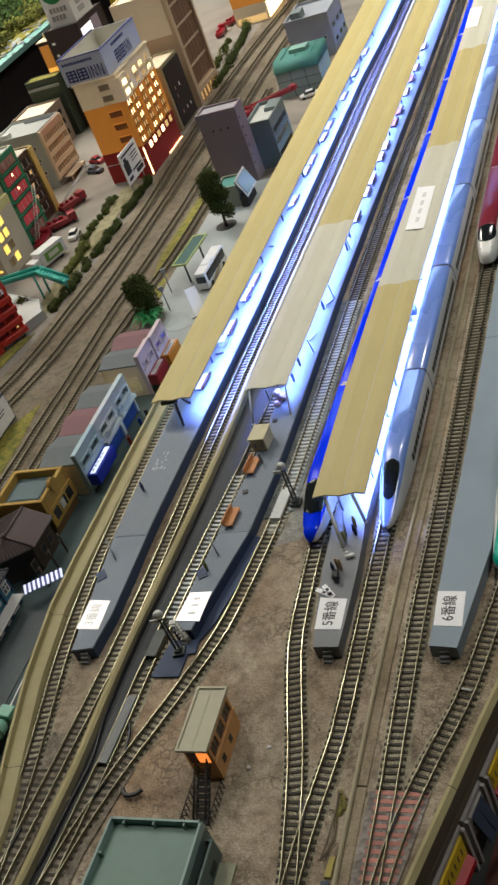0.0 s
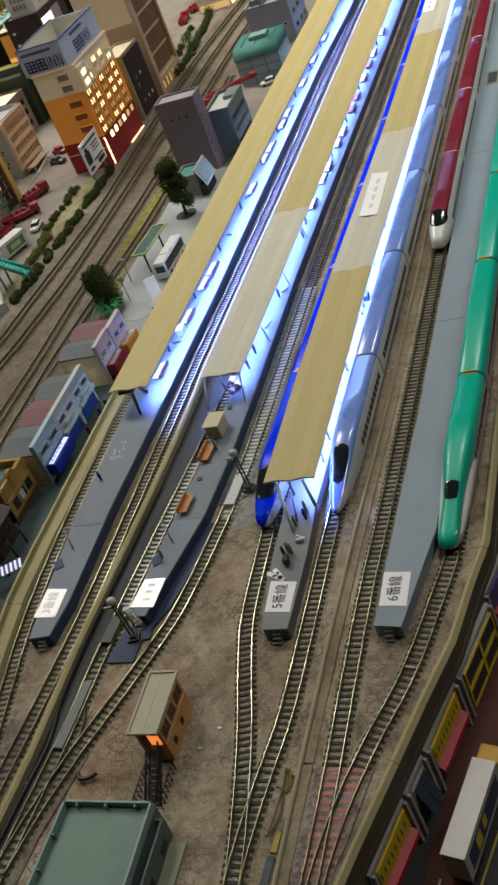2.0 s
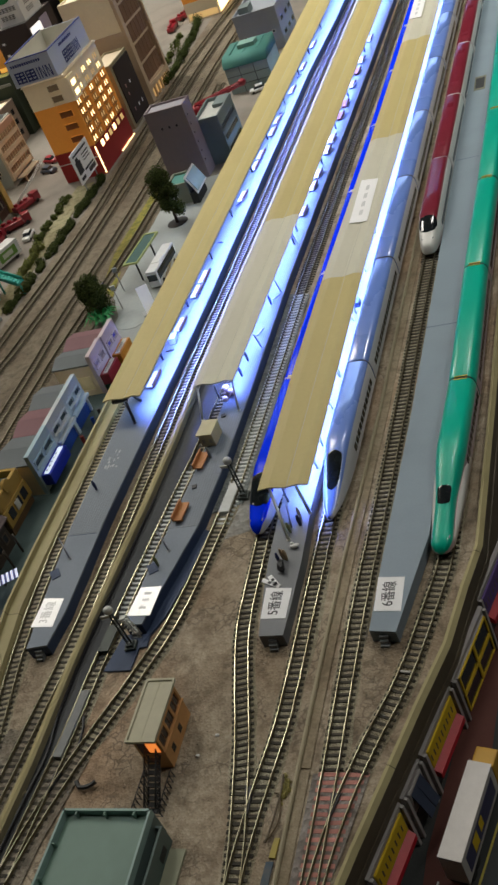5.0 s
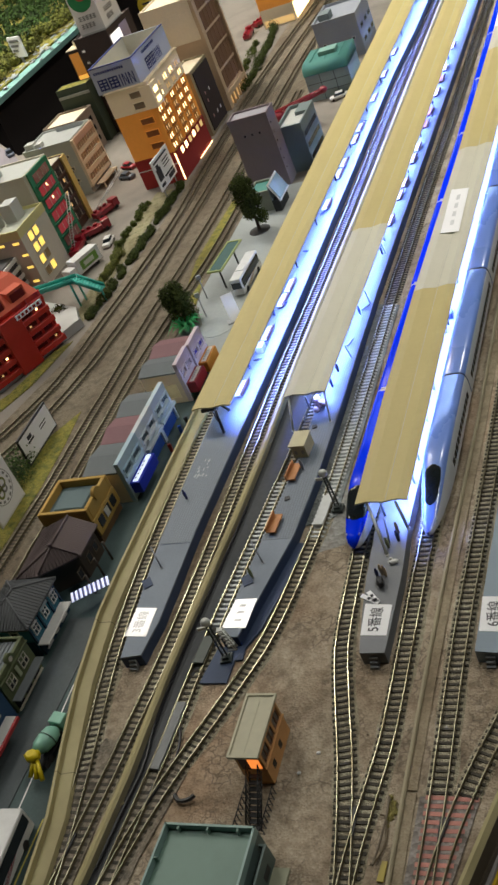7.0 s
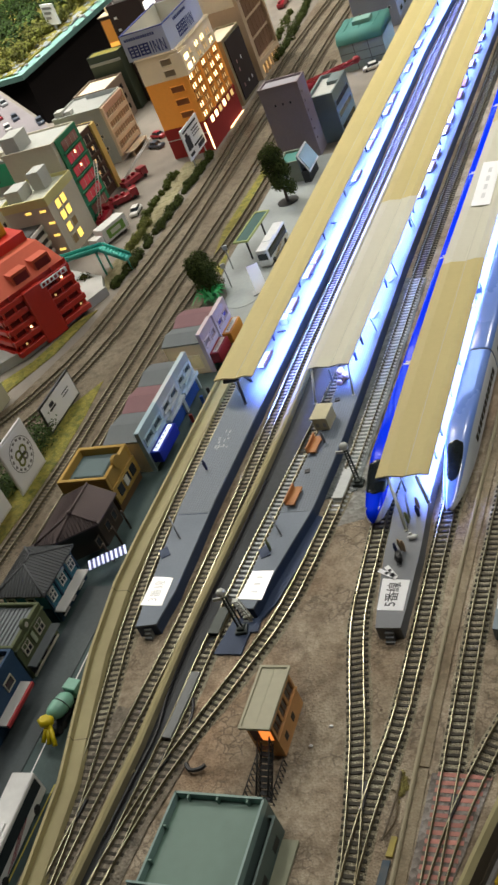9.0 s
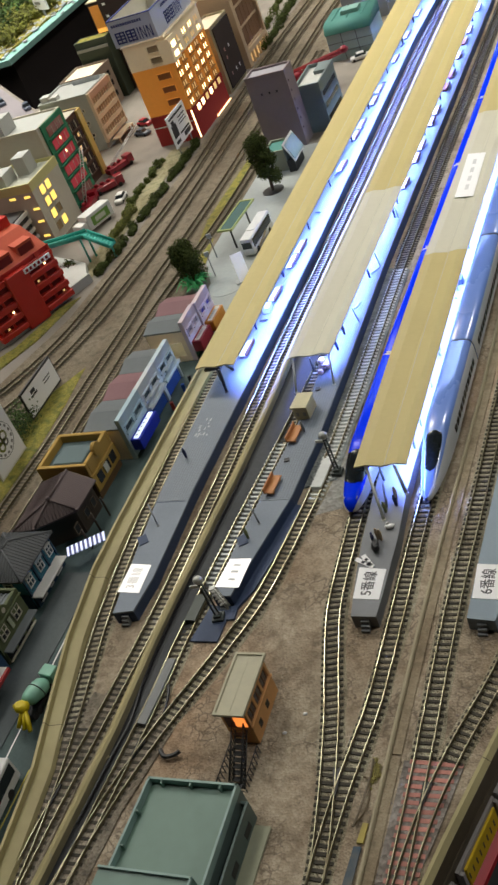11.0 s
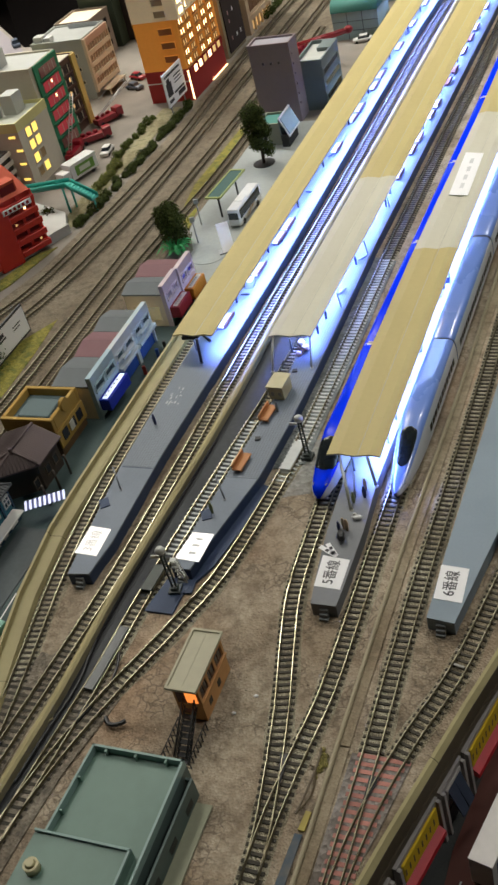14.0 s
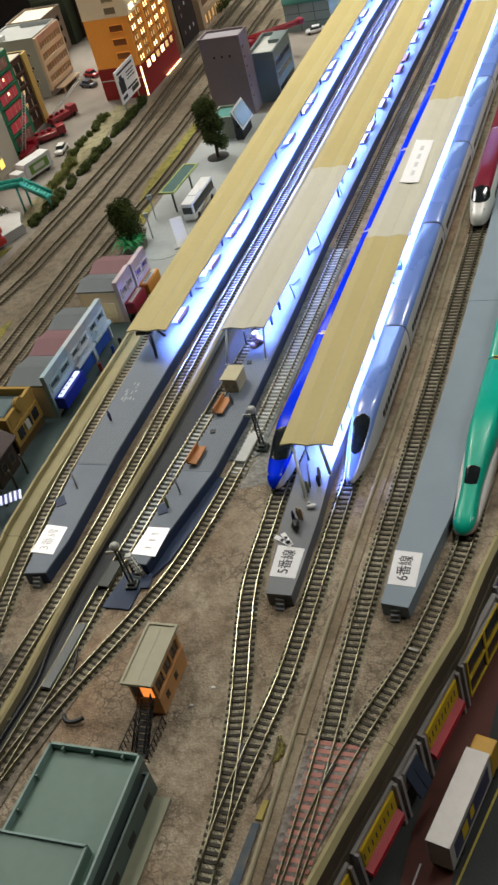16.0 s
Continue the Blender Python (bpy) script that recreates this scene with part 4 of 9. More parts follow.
bench(-8.55, 10.7, -4, ORANGE_WOOD, "orange-brown slatted bench on the tiled platform")
bench(-8.45, 16.4, -4, ORANGE_WOOD, "orange-brown slatted bench on the tiled platform")
PALE_BENCH = mat("white_bench", (0.7, 0.72, 0.75), 0.5)
BROWN_BENCH = mat("brown_bench_frame", (0.16, 0.07, 0.04), 0.6)
DARK_BENCH = mat("dark_red_bench", (0.20, 0.05, 0.05), 0.5)
for x, y in ((-16.65, 28.9), (-16.5, 37.5), (-16.4, 43.3), (-16.3, 46.0), (-16.1, 63.1), (-16.3, 70.8), (-16.25, 73.8), (-16.1, 80.2), (-16.15, 83.7), (-16.0, 93.2), (-16.0, 101.5), (-15.95, 109.8)):
    bench(x, y, 178, PALE_BENCH, "white bench with a brown back beside the lit platform edge", 2.3, "lit platform benches", 0.5, BROWN_BENCH)
for i, (x, y) in enumerate(((-7.5, 55.8), (-7.36, 61.4), (-7.28, 64.3), (-7.2, 70.2), (-7.1, 73.1), (-7.05, 79.6), (-7.0, 83.2), (-6.95, 89.1), (-6.9, 93.6), (-6.85, 97.4), (-6.8, 105.3))):
    bench(x, y, 178, DARK_BENCH if i in (5, 6, 8) else PALE_BENCH, "small bench with a brown back beside the lit platform edge", 2.0, "lit platform benches", 0.5, BROWN_BENCH)

# cream kiosk
kiosk = thing("platform_kiosk", "small cream kiosk with a flat lid on the platform", "kiosk", -8.35, 19.2, PTOP + 0.02, -3)
CREAMY = mat("cream_plastic", (0.55, 0.50, 0.30), 0.5, stain_by=0.15)
bm = B()
bx(bm, -0.6, 0.6, -0.85, 0.85, 0, 1.15)
part("body", rounded(bm, 0.04), CREAMY, kiosk)
bm = B()
bx(bm, -0.72, 0.66, -1.0, 0.95, 1.152, 1.28)
part("lid", rounded(bm, 0.03), CREAMY, kiosk)
bm = B()
for s in (-1, 1):
    bx(bm, s * 0.3 - 0.12, s * 0.3 + 0.12, -0.87, -0.852, 0.35, 0.7)
part("shutter", bm, mat("grey_shutter", (0.35, 0.34, 0.28), 0.5), kiosk, "grey shutters")

for x, y in ((-8.4, 13.6), (-8.15, 22.1), (-8.85, 21.3)):
    bm = B()
    bx(bm, -0.2, 0.2, -0.2, 0.2, 0, 0.1)
    mono("post_socket", rounded(bm, 0.02), BLACK, "small black square socket in the deck", "socket", x, y, PTOP + 0.02, 12, group="post sockets")


def leaning_pole(x0, y0, x1, y1, z1, m, r=0.06, label="thin dark pole lying on the platform"):
    bm = B()
    cyl(bm, (x0, y0, PTOP + r), (x1, y1, z1), r, 6)
    cyl(bm, (x0, y0, PTOP + 0.01), (x0, y0, PTOP + 0.05), 0.16, 8)
    mono("lamp_pole", bm, m, label, "pole", group="loose poles")


GREY_POLE = mat("grey_pole", (0.20, 0.22, 0.25), 0.5)
leaning_pole(-16.66, 23.0, -16.85, 23.6, 3.0, BLACK, 0.13, "black post under the roof end")
leaning_pole(-17.1, 26.1, -17.9, 26.6, 1.35, BLACK, 0.12, "black post lying on the lit platform")
bm = B()
bx(bm, -0.75, 0.75, -0.18, 0.18, 0, 0.28)
mono("roof_bracket", rounded(bm, 0.06), BLACK, "black bracket hanging under the roof end", "bracket", -17.7, 24.15, 2.62, 4)
leaning_pole(-16.9, 7.2, -17.9, 8.5, 2.0, GREY_POLE)
leaning_pole(-8.6, 7.0, -9.5, 8.2, 2.0, GREY_POLE)
PALE_POLE = mat("pale_pole", (0.5, 0.5, 0.42), 0.5)
leaning_pole(0.55, 6.9, -1.0, 10.4, 3.05, PALE_POLE, 0.11, "pale pole leaning against the roof")
leaning_pole(1.65, 9.3, 1.15, 9.95, 3.05, PALE_POLE, 0.12, "pale pole leaning against the roof")
leaning_pole(0.55, 8.0, 0.2, 9.4, 2.0, GREY_POLE, 0.07)
leaning_pole(-10.0, 22.0, -10.3, 24.2, 3.1, PALE_POLE, 0.09, "pale pole leaning against the roof")
leaning_pole(-6.9, 22.6, -7.2, 24.3, 3.1, PALE_POLE, 0.09, "pale pole leaning against the roof")
for x, y in ((-6.78, 40.2), (-6.86, 31.4), (-6.84, 49.1)):
    leaning_pole(x, y, x + 0.12, y - 0.8, 2.9, GREY_POLE, 0.06, "thin grey pole leaning under the roof edge")
bm = B()
bx(bm, -0.35, 0.35, -0.55, 0.55, 0, 0.62)
mono("vending_box", rounded(bm, 0.05), mat("pale_blue_box", (0.45, 0.50, 0.58), 0.5), "pale blue-grey box standing on the lit deck", "box", -16.5, 35.1, PTOP + 0.02, 4)
# small square plates lying on the decks
for x, y, rz in ((-17.55, 5.7, 35), (-9.35, 5.35, 30)):
    bm = B()
    bx(bm, -0.36, 0.36, -0.5, 0.5, 0.0, 0.05)
    mono("fallen_plate", bm, PLAT_SIDE, "dark square plate lying on the platform", "plate", x, y, PTOP + 0.02, rz, group="fallen plates")


FIG = [mat("figure_" + n, c, 0.6) for n, c in (("navy", (0.03, 0.04, 0.12)), ("grey", (0.25, 0.27, 0.28)), ("tan", (0.45, 0.33, 0.2)), ("olive", (0.25, 0.28, 0.12)), ("black", (0.02, 0.02, 0.025)), ("white", (0.7, 0.7, 0.7)))]


def peg(x, y, z, k, rz=0, lying=False):
    """A tiny plain figure as a tapered peg."""
    bm = B()
    rings = []
    for zz, r in ((0, 0.09), (0.12, 0.10), (0.45, 0.13), (0.70, 0.14), (0.76, 0.06), (0.82, 0.085), (0.92, 0.09), (0.98, 0.04)):
        rings.append([(r * math.cos(a), r * 0.75 * math.sin(a), zz) for a in [math.pi * j / 4 for j in range(8)]])
    loft(bm, rings)
    ob = mono("figurine", bm, FIG[k], "tiny plain peg figurine in one colour on the platform", "figurine", x, y, z, rz, group="platform figurines")
    if lying:
        ob.matrix_basis = pose(x * CM, y * CM, (z + 0.15) * CM, 80, 0, rz)
    return ob


rnd = random.Random(4)
for x, y, lying in ((-16.8, 32.2, 0), (-16.76, 33.3, 1), (-16.73, 41.0, 0), (-16.68, 42.8, 1), (-16.48, 49.9, 0), (-16.6, 53.1, 1), (-16.4, 58.9, 0), (-16.5, 61.1, 1), (-16.43, 69.6, 0), (-16.4, 71.9, 1), (-16.4, 78.5, 0), (-16.3, 86.0, 1), (-16.25, 89.2, 0), (-16.1, 97.5, 1), (-16.1, 99.0, 0), (-16.05, 106.8, 0), (-16.0, 117.0, 0)):
    peg(x, y, PTOP + 0.02, rnd.choice((0, 4, 4)), rnd.uniform(30, 150) if lying else rnd.uniform(0, 180), bool(lying))
for x, y, lying in ((-7.75, 27.4, 0), (-7.7, 29.6, 0), (-7.6, 33.2, 1), (-7.4, 38.4, 0), (-7.35, 38.9, 1), (-7.2, 49.2, 0), (-7.45, 52.0, 0), (-7.3, 67.2, 0), (-7.15, 76.5, 0), (-7.05, 86.0, 0), (-6.9, 101.0, 0)):
    peg(x, y, PTOP + 0.02, rnd.choice((0, 4, 1)), rnd.uniform(0, 180), bool(lying))
for y in (14, 16.5, 21, 25, 33, 34.2, 41, 48):
    peg(1.35, y, PTOP, rnd.choice((0, 1, 5)), rnd.uniform(0, 180))
for x, y, k in ((1.15, 8.2, 0), (1.0, 9.0, 2), (0.55, 7.6, 3)):
    peg(x, y, PTOP, k, 20)
peg(-17.4, 14.8, PTOP, 0, 40)
peg(-9.0, 5.6, PTOP, 3, 10)
peg(-7.9, 16.9, PTOP + 0.02, 1, 10)
peg(0.55, 5.1, PTOP, 2, 0)
peg(0.8, 5.0, PTOP, 2, 30)
peg(0.35, 4.75, PTOP, 0, 60)
# dark toy cart and white bundle near the platform end
bm = B()
blob(bm, (0, 0, 0.3), 0.28, 0.5, 0.28, 5)
blob(bm, (0.1, -0.4, 0.35), 0.18, 0.2, 0.3, 6)
mono("luggage_cart", bm, BLACK, "dark lumpy cart near the platform end", "cart", 0.6, 4.3, PTOP, 10)
bm = B()
blob(bm, (0, 0, 0.15), 0.34, 0.22, 0.16, 8)
blob(bm, (-0.1, 0.15, 0.3), 0.12, 0.1, 0.14, 9)
mono("white_parcel", bm, WHITE, "small white parcel lying on the platform", "parcel", 1.15, 6.1, PTOP, 20)
for x, y, rz, ln in ((0.1, 2.95, 62, 1.5), (0.25, 3.15, 40, 1.2)):
    bm = B()
    bx(bm, -0.16, 0.16, -ln / 2, ln / 2, 0.0, 0.03)
    s = thing("paper_strip", "narrow white paper strip with dark marks", "paper", x, y, PTOP + 0.06, rz, "paper strips")
    part("strip", bm, PAPER, s)
    bm = B()
    for k in (-0.35, 0.1):
        bx(bm, -0.1, 0.1, k - 0.12, k + 0.12, 0.032, 0.04)
    part("printed_mark", bm, INK, s, "black illegible marks")
heap = thing("luggage_heap", "heap of pale pink bags under the lit roof end", "luggage", -8.35, 24.7, PTOP + 0.02, 15)
BAGS = mat("pale_pink_bags", (0.62, 0.45, 0.42), 0.6, per_object=0.4)
for i, (dx, dy, dz, r) in enumerate(((0, 0, 0.3, 0.36), (0.35, 0.2, 0.25, 0.3), (-0.2, -0.45, 0.2, 0.27), (0.05, 0.1, 0.85, 0.32), (0.3, -0.2, 0.55, 0.22))):
    bm = B()
    blob(bm, (dx, dy, dz), r, r * 1.1, r, 40 + i)
    part("bag", bm, BAGS, heap)
# chalky scrapes on the slate deck
bm = B()
rnd = random.Random(9)
for i in range(14):
    x, y = -16.9 + rnd.uniform(-0.7, 0.5), 18.6 + rnd.uniform(-1.3, 1.4)
    blob(bm, (x, y, PTOP + 0.02), rnd.uniform(0.05, 0.16), rnd.uniform(0.08, 0.28), 0.008, i, n=6, k=3)
tagged(mono("chalk_scrapes", bm, mat("chalky_grey", (0.38, 0.41, 0.45), 0.8), "pale chalky scrapes on the slate platform", "scrapes"), kind="stuff")

# crates seen beside the silver train
bm = B()
bx(bm, -0.3, 0.3, -0.45, 0.45, 0, 0.5)
mono("crate", rounded(bm, 0.03), PLAT_SIDE, "dark crate standing under the platform roof", "crate", 1.3, 35.5, PTOP, 5)

# ---- semaphore signals ----
SIG_WHITE = mat("signal_white", (0.62, 0.64, 0.60), 0.5, stain_by=0.3)
SIG_DARK = mat("signal_dark", (0.035, 0.05, 0.045), 0.5)


def semaphore(label, x, y, h, tilt, rz, cabin):
    t = thing("semaphore_signal", label, "signal", x, y, 0.05, rz)
    bm = B()
    bx(bm, -0.4, 0.4, -0.4, 0.4, -0.05, 0.3)
    bx(bm, -0.25, 0.25, -0.25, 0.25, 0.3, 0.5)
    part("foot", rounded(bm, 0.04), SIG_DARK, t)
    bm = B()
    top = (tilt, 0, h)
    for s in (-1, 1):
        cyl(bm, (s * 0.15, 0, 0.3), (tilt + s * 0.11, 0, h), 0.065, 6)
    n = 14
    for i in range(n):
        f = (i + 0.5) / n
        bx(bm, tilt * f - 0.15, tilt * f + 0.15, -0.03, 0.03, 0.3 + (h - 0.3) * f - 0.025, 0.3 + (h - 0.3) * f + 0.025)
    part("lattice_mast", bm, SIG_DARK, t, "dark lattice ladder mast")
    bm = B()
    blob(bm, (tilt, 0.0, h + 0.12), 0.34, 0.3, 0.32, 2, rough=0.03, n=12, k=8)
    part("lamp_head", bm, SIG_WHITE, t, "white round lamp head")
    bm = B()
    bx(bm, tilt - 0.75, tilt - 0.1, -0.05, 0.05, h - 0.5, h - 0.28)
    part("arm", bm, SIG_WHITE, t)
    if cabin:
        bm = B()
        for k in range(6):
            bx(bm, 0.22 + 0.05 * k, 0.62 + 0.05 * k, 0.05, 0.4, 2.6 - k * 0.3, 2.66 - k * 0.3)
        for b in (0.08, 0.37):
            cyl(bm, (0.25, b, 2.7), (0.85, b, 0.7), 0.04, 5)
            cyl(bm, (0.6, b, 2.7), (0.95, b, 0.7), 0.04, 5)
        part("ladder_cage", bm, SIG_WHITE, t, "white open ladder cage")
    return t


semaphore("black lattice semaphore with a white head by the track", -4.45, 12.9, 3.5, -0.05, 0, False)
semaphore("black lattice semaphore with white ladder cage on a slate base", -9.35, -0.85, 3.6, -0.08, 10, True)
flat_quad("base_slab", "dark slate slab under the signal", "slab", [(-10.8, -2.8), (-8.8, -2.8), (-8.75, -1.0), (-8.2, -0.9), (-8.3, 0.2), (-10.3, 0.2)], -0.05, 0.2, PLAT_SIDE)


def on_track(name, label, key, ya, yb, w, z0, z1, m):
    pts = [p for p in TRACKS[key] if ya <= p.y <= yb]
    bm = B()
    sweep(bm, pts, [(-w / 2, z0), (w / 2, z0), (w / 2, z1), (-w / 2, z1)])
    return mono(name, bm, m, label, "track plate")


on_track("track_plate", "pale flat plate lying between the rails", "E", 10.9, 14.6, 0.8, 0.17, 0.46, mat("pale_plate", (0.58, 0.60, 0.58), 0.6))
on_track("track_plate", "grey flat plate lying between the rails", "F", -9.4, -4.3, 0.62, 0.17, 0.42, mat("grey_plate", (0.20, 0.21, 0.21), 0.6))
on_track("track_plate", "dark green plate lying between the rails", "F", -1.6, 1.0, 0.8, 0.17, 0.44, mat("dark_green_plate", (0.035, 0.05, 0.04), 0.5))
flat_quad("base_slab", "dark slate slab beside the curved platform", "slab", [(-8.75, -1.0), (-7.55, 1.6), (-6.65, 6), (-6.3, 9.5), (-6.85, 9.7), (-8.05, 3.3), (-8.55, 0.35)], -0.05, 0.22, PLAT_SIDE)
# pale ground patch by the signal, slate channel beside the divider, black cable
flat_quad("pale_patch", "pale grey patch on the earth", "patch", [(-5.1, 8.6), (-3.2, 9.2), (-2.9, 12), (-3.1, 15), (-4.4, 15), (-4.75, 11)], -0.03, 0.09, gravel("pale_grey_ground", (0.30, 0.30, 0.28), (0.40, 0.40, 0.37), (0.2, 0.18, 0.15), 300))


def cable(pts, r, m, label):
    line = smooth_line(pts, 0.25)
    bm = B()
    sweep(bm, line, [(r * math.cos(a), 0.14 + r + r * math.sin(a)) for a in [math.pi * k / 3 for k in range(6)]])
    mono("cable", bm, m, label, "cable")


cable([(-12.2, 14), (-12.55, 6), (-12.85, 0), (-12.85, -6), (-12.5, -9), (-12.75, -12), (-13.05, -16)], 0.09, BLACK, "black cable along the upright board")
cable([(-9.6, -11.0), (-9.2, -11.4), (-8.6, -11.3), (-8.3, -11.0)], 0.14, BLACK, "black cable end lying on the earth")
cable([(-10.9, -6.4), (-10.6, -7.2), (-10.4, -8.6)], 0.1, BLACK, "black cable by the points")
cable([(-12.9, -11.6), (-13.3, -12.2), (-13.45, -13.2), (-13.2, -14.2)], 0.06, mat("beige_wire", (0.5, 0.42, 0.25), 0.5), "beige loop of wire on the board")
cable([(3.42, -10.6), (3.5, -11.6), (3.42, -12.8), (3.35, -13.6), (3.22, -14.6)], 0.06, mat("brown_wire", (0.12, 0.09, 0.05), 0.5), "dark brown wire loop beside the points")
# painted strips at the edge of the boards
flat_quad("paint_patch", "yellow painted patch on the earth", "patch", [(3.55, -15.4), (3.9, -15.4), (3.95, -14.3), (3.65, -14.3)], 0.02, 0.12, mat("yellow_paint", (0.42, 0.34, 0.08), 0.7, stain=60, stain_by=0.8, stain_color=(0.2, 0.17, 0.09)))
flat_quad("paint_patch", "dark blue painted strip beside the points", "patch", [(3.2, -20), (3.75, -20), (3.85, -15.6), (3.45, -15.6)], 0.02, 0.10, mat("blue_paint", (0.05, 0.085, 0.12), 0.7, stain=60, stain_by=0.8, stain_color=(0.22, 0.18, 0.12)))

# frogs and check rails of the points
def frog(x, y, rz, ln=1.7):
    t = thing("points_frog", "dark metal frog between the rails of the points", "points", x, y, 0.12, rz, "points frogs")
    bm = B()
    prism(bm, [(-0.04, -ln / 2), (0.04, -ln / 2), (0.26, ln / 2), (-0.26, ln / 2)], 0, 0.15)
    part("wedge", bm, BLACK, t)
    return t


frog(1.7, -12.2, 8)
frog(6.55, -12.6, -7)
frog(-15.5, -14.6, 2)
frog(-11.27, -11.2, -10)

# loose stones and clods on the earth
bm = B()
rnd = random.Random(21)
for i in range(900):
    x, y = rnd.uniform(-8, 12), rnd.uniform(-22, 8)
    if x > along(RWALL, y) - 0.6:
        continue
    r = rnd.choice((0.03, 0.04, 0.05, 0.07))
    v = [(x + rnd.uniform(-r, r), y + rnd.uniform(-r, r), 0.02), (x + r, y + rnd.uniform(-r, r), 0.02), (x, y + r, 0.02), (x + rnd.uniform(-r, r) * 0.4, y, 0.06 + r)]
    q = [bm.verts.new(p) for p in v]
    for f in ((0, 1, 3), (1, 2, 3), (2, 0, 3)):
        bm.faces.new([q[k] for k in f])
tagged(mono("loose_grit", bm, mat("grit", (0.34, 0.27, 0.2), 0.9, per_island=0.5), "loose grit scattered over the brown earth", "grit"), kind="stuff")

# ---- signal box ----
BRICK = mat("orange_brick", (0.64, 0.34, 0.13), 0.7, grain=300, vary=0.12, stain=30, stain_by=0.25)
BOXROOF = mat("cream_roof", (0.50, 0.475, 0.34), 0.6, stain_by=0.2)
box = thing("signal_box", "orange brick signal box with a flat cream roof and lit room", "signal box", -4.35, -8.1, 0)
for a in ((-0.82, 0.82, -1.85, 1.85, 0, 1.35), (-0.82, 0.82, -1.85, -1.65, 1.352, 2.82), (-0.82, 0.82, 1.65, 1.85, 1.352, 2.82)):
    bm = B()
    bx(bm, *a)
    part("wall", bm, BRICK, box)
for x0, x1 in ((0.64, 0.82), (-0.82, -0.64)):
    for a in ((-0.69, -0.48, 1.602, 2.498), (0.41, 0.62, 1.602, 2.498), (-1.648, 1.648, 2.5, 2.82), (-1.648, 1.648, 1.352, 1.6)):
        bm = B()
        bx(bm, x0, x1, *a)
        part("wall_pier", bm, BRICK, box)
bm = B()
bx(bm, 0.821, 0.9, -1.9, 1.9, 1.36, 1.5)
part("string_course", bm, BRICK, box)
bm = B()
bx(bm, -0.95, 0.92, -2.2, 2.15, 2.83, 2.95)
part("roof", bm, BOXROOF, box, "flat cream roof")
bm = B()
for a in ((-0.98, 0.95, -2.23, -2.08), (-0.98, 0.95, 2.03, 2.18), (-0.98, -0.84, -2.08, 2.03), (0.81, 0.95, -2.08, 2.03)):
    bx(bm, *a, 2.954, 3.05)
bx(bm, -0.05, 0.0, -2.05, 2.0, 2.954, 2.975)
part("roof_rim", bm, BOXROOF, box)
bm = B()
bx(bm, 0, 0.03, -0.42, 0.42, 0, 0.88)
pane = mesh_of("pane", bm, glass("box_glass", (0.05, 0.035, 0.03), 0.15))
bm = B()
for a in ((-0.45, 0.45, 0, 0.07), (-0.45, 0.45, 0.83, 0.9), (-0.03, 0.03, 0.07, 0.83), (-0.45, -0.39, 0.07, 0.83), (0.39, 0.45, 0.07, 0.83)):
    bx(bm, 0.0, 0.06, a[0], a[1], a[2], a[3])
wframe = mesh_of("window_frame", bm, mat("brown_frame", (0.16, 0.07, 0.03), 0.6))
for y in (-1.12, -0.03, 1.1):
    w = again("window", wframe, box, 0.72, y, 1.6)
    again("pane", pane, w, 0.0, 0, 0)
BOXDARK = glass("box_dark", (0.02, 0.015, 0.012), 0.2)
for y in (-0.95, 0.35):
    bm = B()
    bx(bm, 0.815, 0.835, y - 0.2, y + 0.2, 0.45, 0.95)
    part("lower_window", bm, BOXDARK, box, "small dark window")
bm = B()
bx(bm, -0.62, 0.62, -1.862, -1.852, 1.5, 2.4)
part("lit_window", bm, mat("orange_light", (0.9, 0.5, 0.15), 0.5, glow=(1.0, 0.27, 0.05), glow_by=0.9), box, "glowing orange end window")
bm = B()
bx(bm, -0.66, -0.1, -1.875, -1.864, 1.42, 2.5)
part("door", bm, mat("dark_red_door", (0.09, 0.02, 0.015), 0.5), box, "dark red door")
# iron stair in front
stair = thing("iron_staircase", "black lattice stair leading up to the signal box", "stairs", -4.25, -9.98, 0)
n = 9
for i in range(n):
    f = (i + 0.5) / n
    bm = B()
    bx(bm, -0.34, 0.34, -0.14, 0.14, -0.03, 0.03)
    part("step", bm, BLACK, stair, "", 0.1 + 0.25 * f, -0.25 - 2.7 * f, 1.45 * (1 - f))
for s in (-1, 1):
    bm = B()
    for k, (za, zb) in enumerate(((1.45, 0.0), (2.1, 0.65))):
        cyl(bm, (0.1 + s * 0.36, -0.15, za), (0.35 + s * 0.36, -2.95, zb), 0.05, 5)
    m = 11
    for i in range(m):
        f, g = i / m, (i + 1) / m
        for (fa, oa), (fb, ob_) in (((f, 0), (g, 0.65)), ((f, 0.65), (g, 0))):
            cyl(bm, (0.1 + 0.25 * fa + s * 0.36, -0.15 - 2.8 * fa, 1.45 * (1 - fa) + oa), (0.1 + 0.25 * fb + s * 0.36, -0.15 - 2.8 * fb, 1.45 * (1 - fb) + ob_), 0.028, 4)
    tagged(part("railing", bm, BLACK, stair, "black lattice railing"), kind="stuff")
for s, x in ((-1, -0.75), (1, 0.95)):
    bm = B()
    for i in range(8):
        y = -0.6 - i * 0.36
        cyl(bm, (x, y, 0), (x, y, 0.75), 0.035, 4)
        cyl(bm, (x, y, 0.05), (x, y - 0.36, 0.7), 0.025, 4)
    cyl(bm, (x, -0.5, 0.72), (x, -3.3, 0.72), 0.035, 4)
    tagged(part("side_fence", bm, BLACK, stair, "low black fence beside the stair"), kind="stuff")

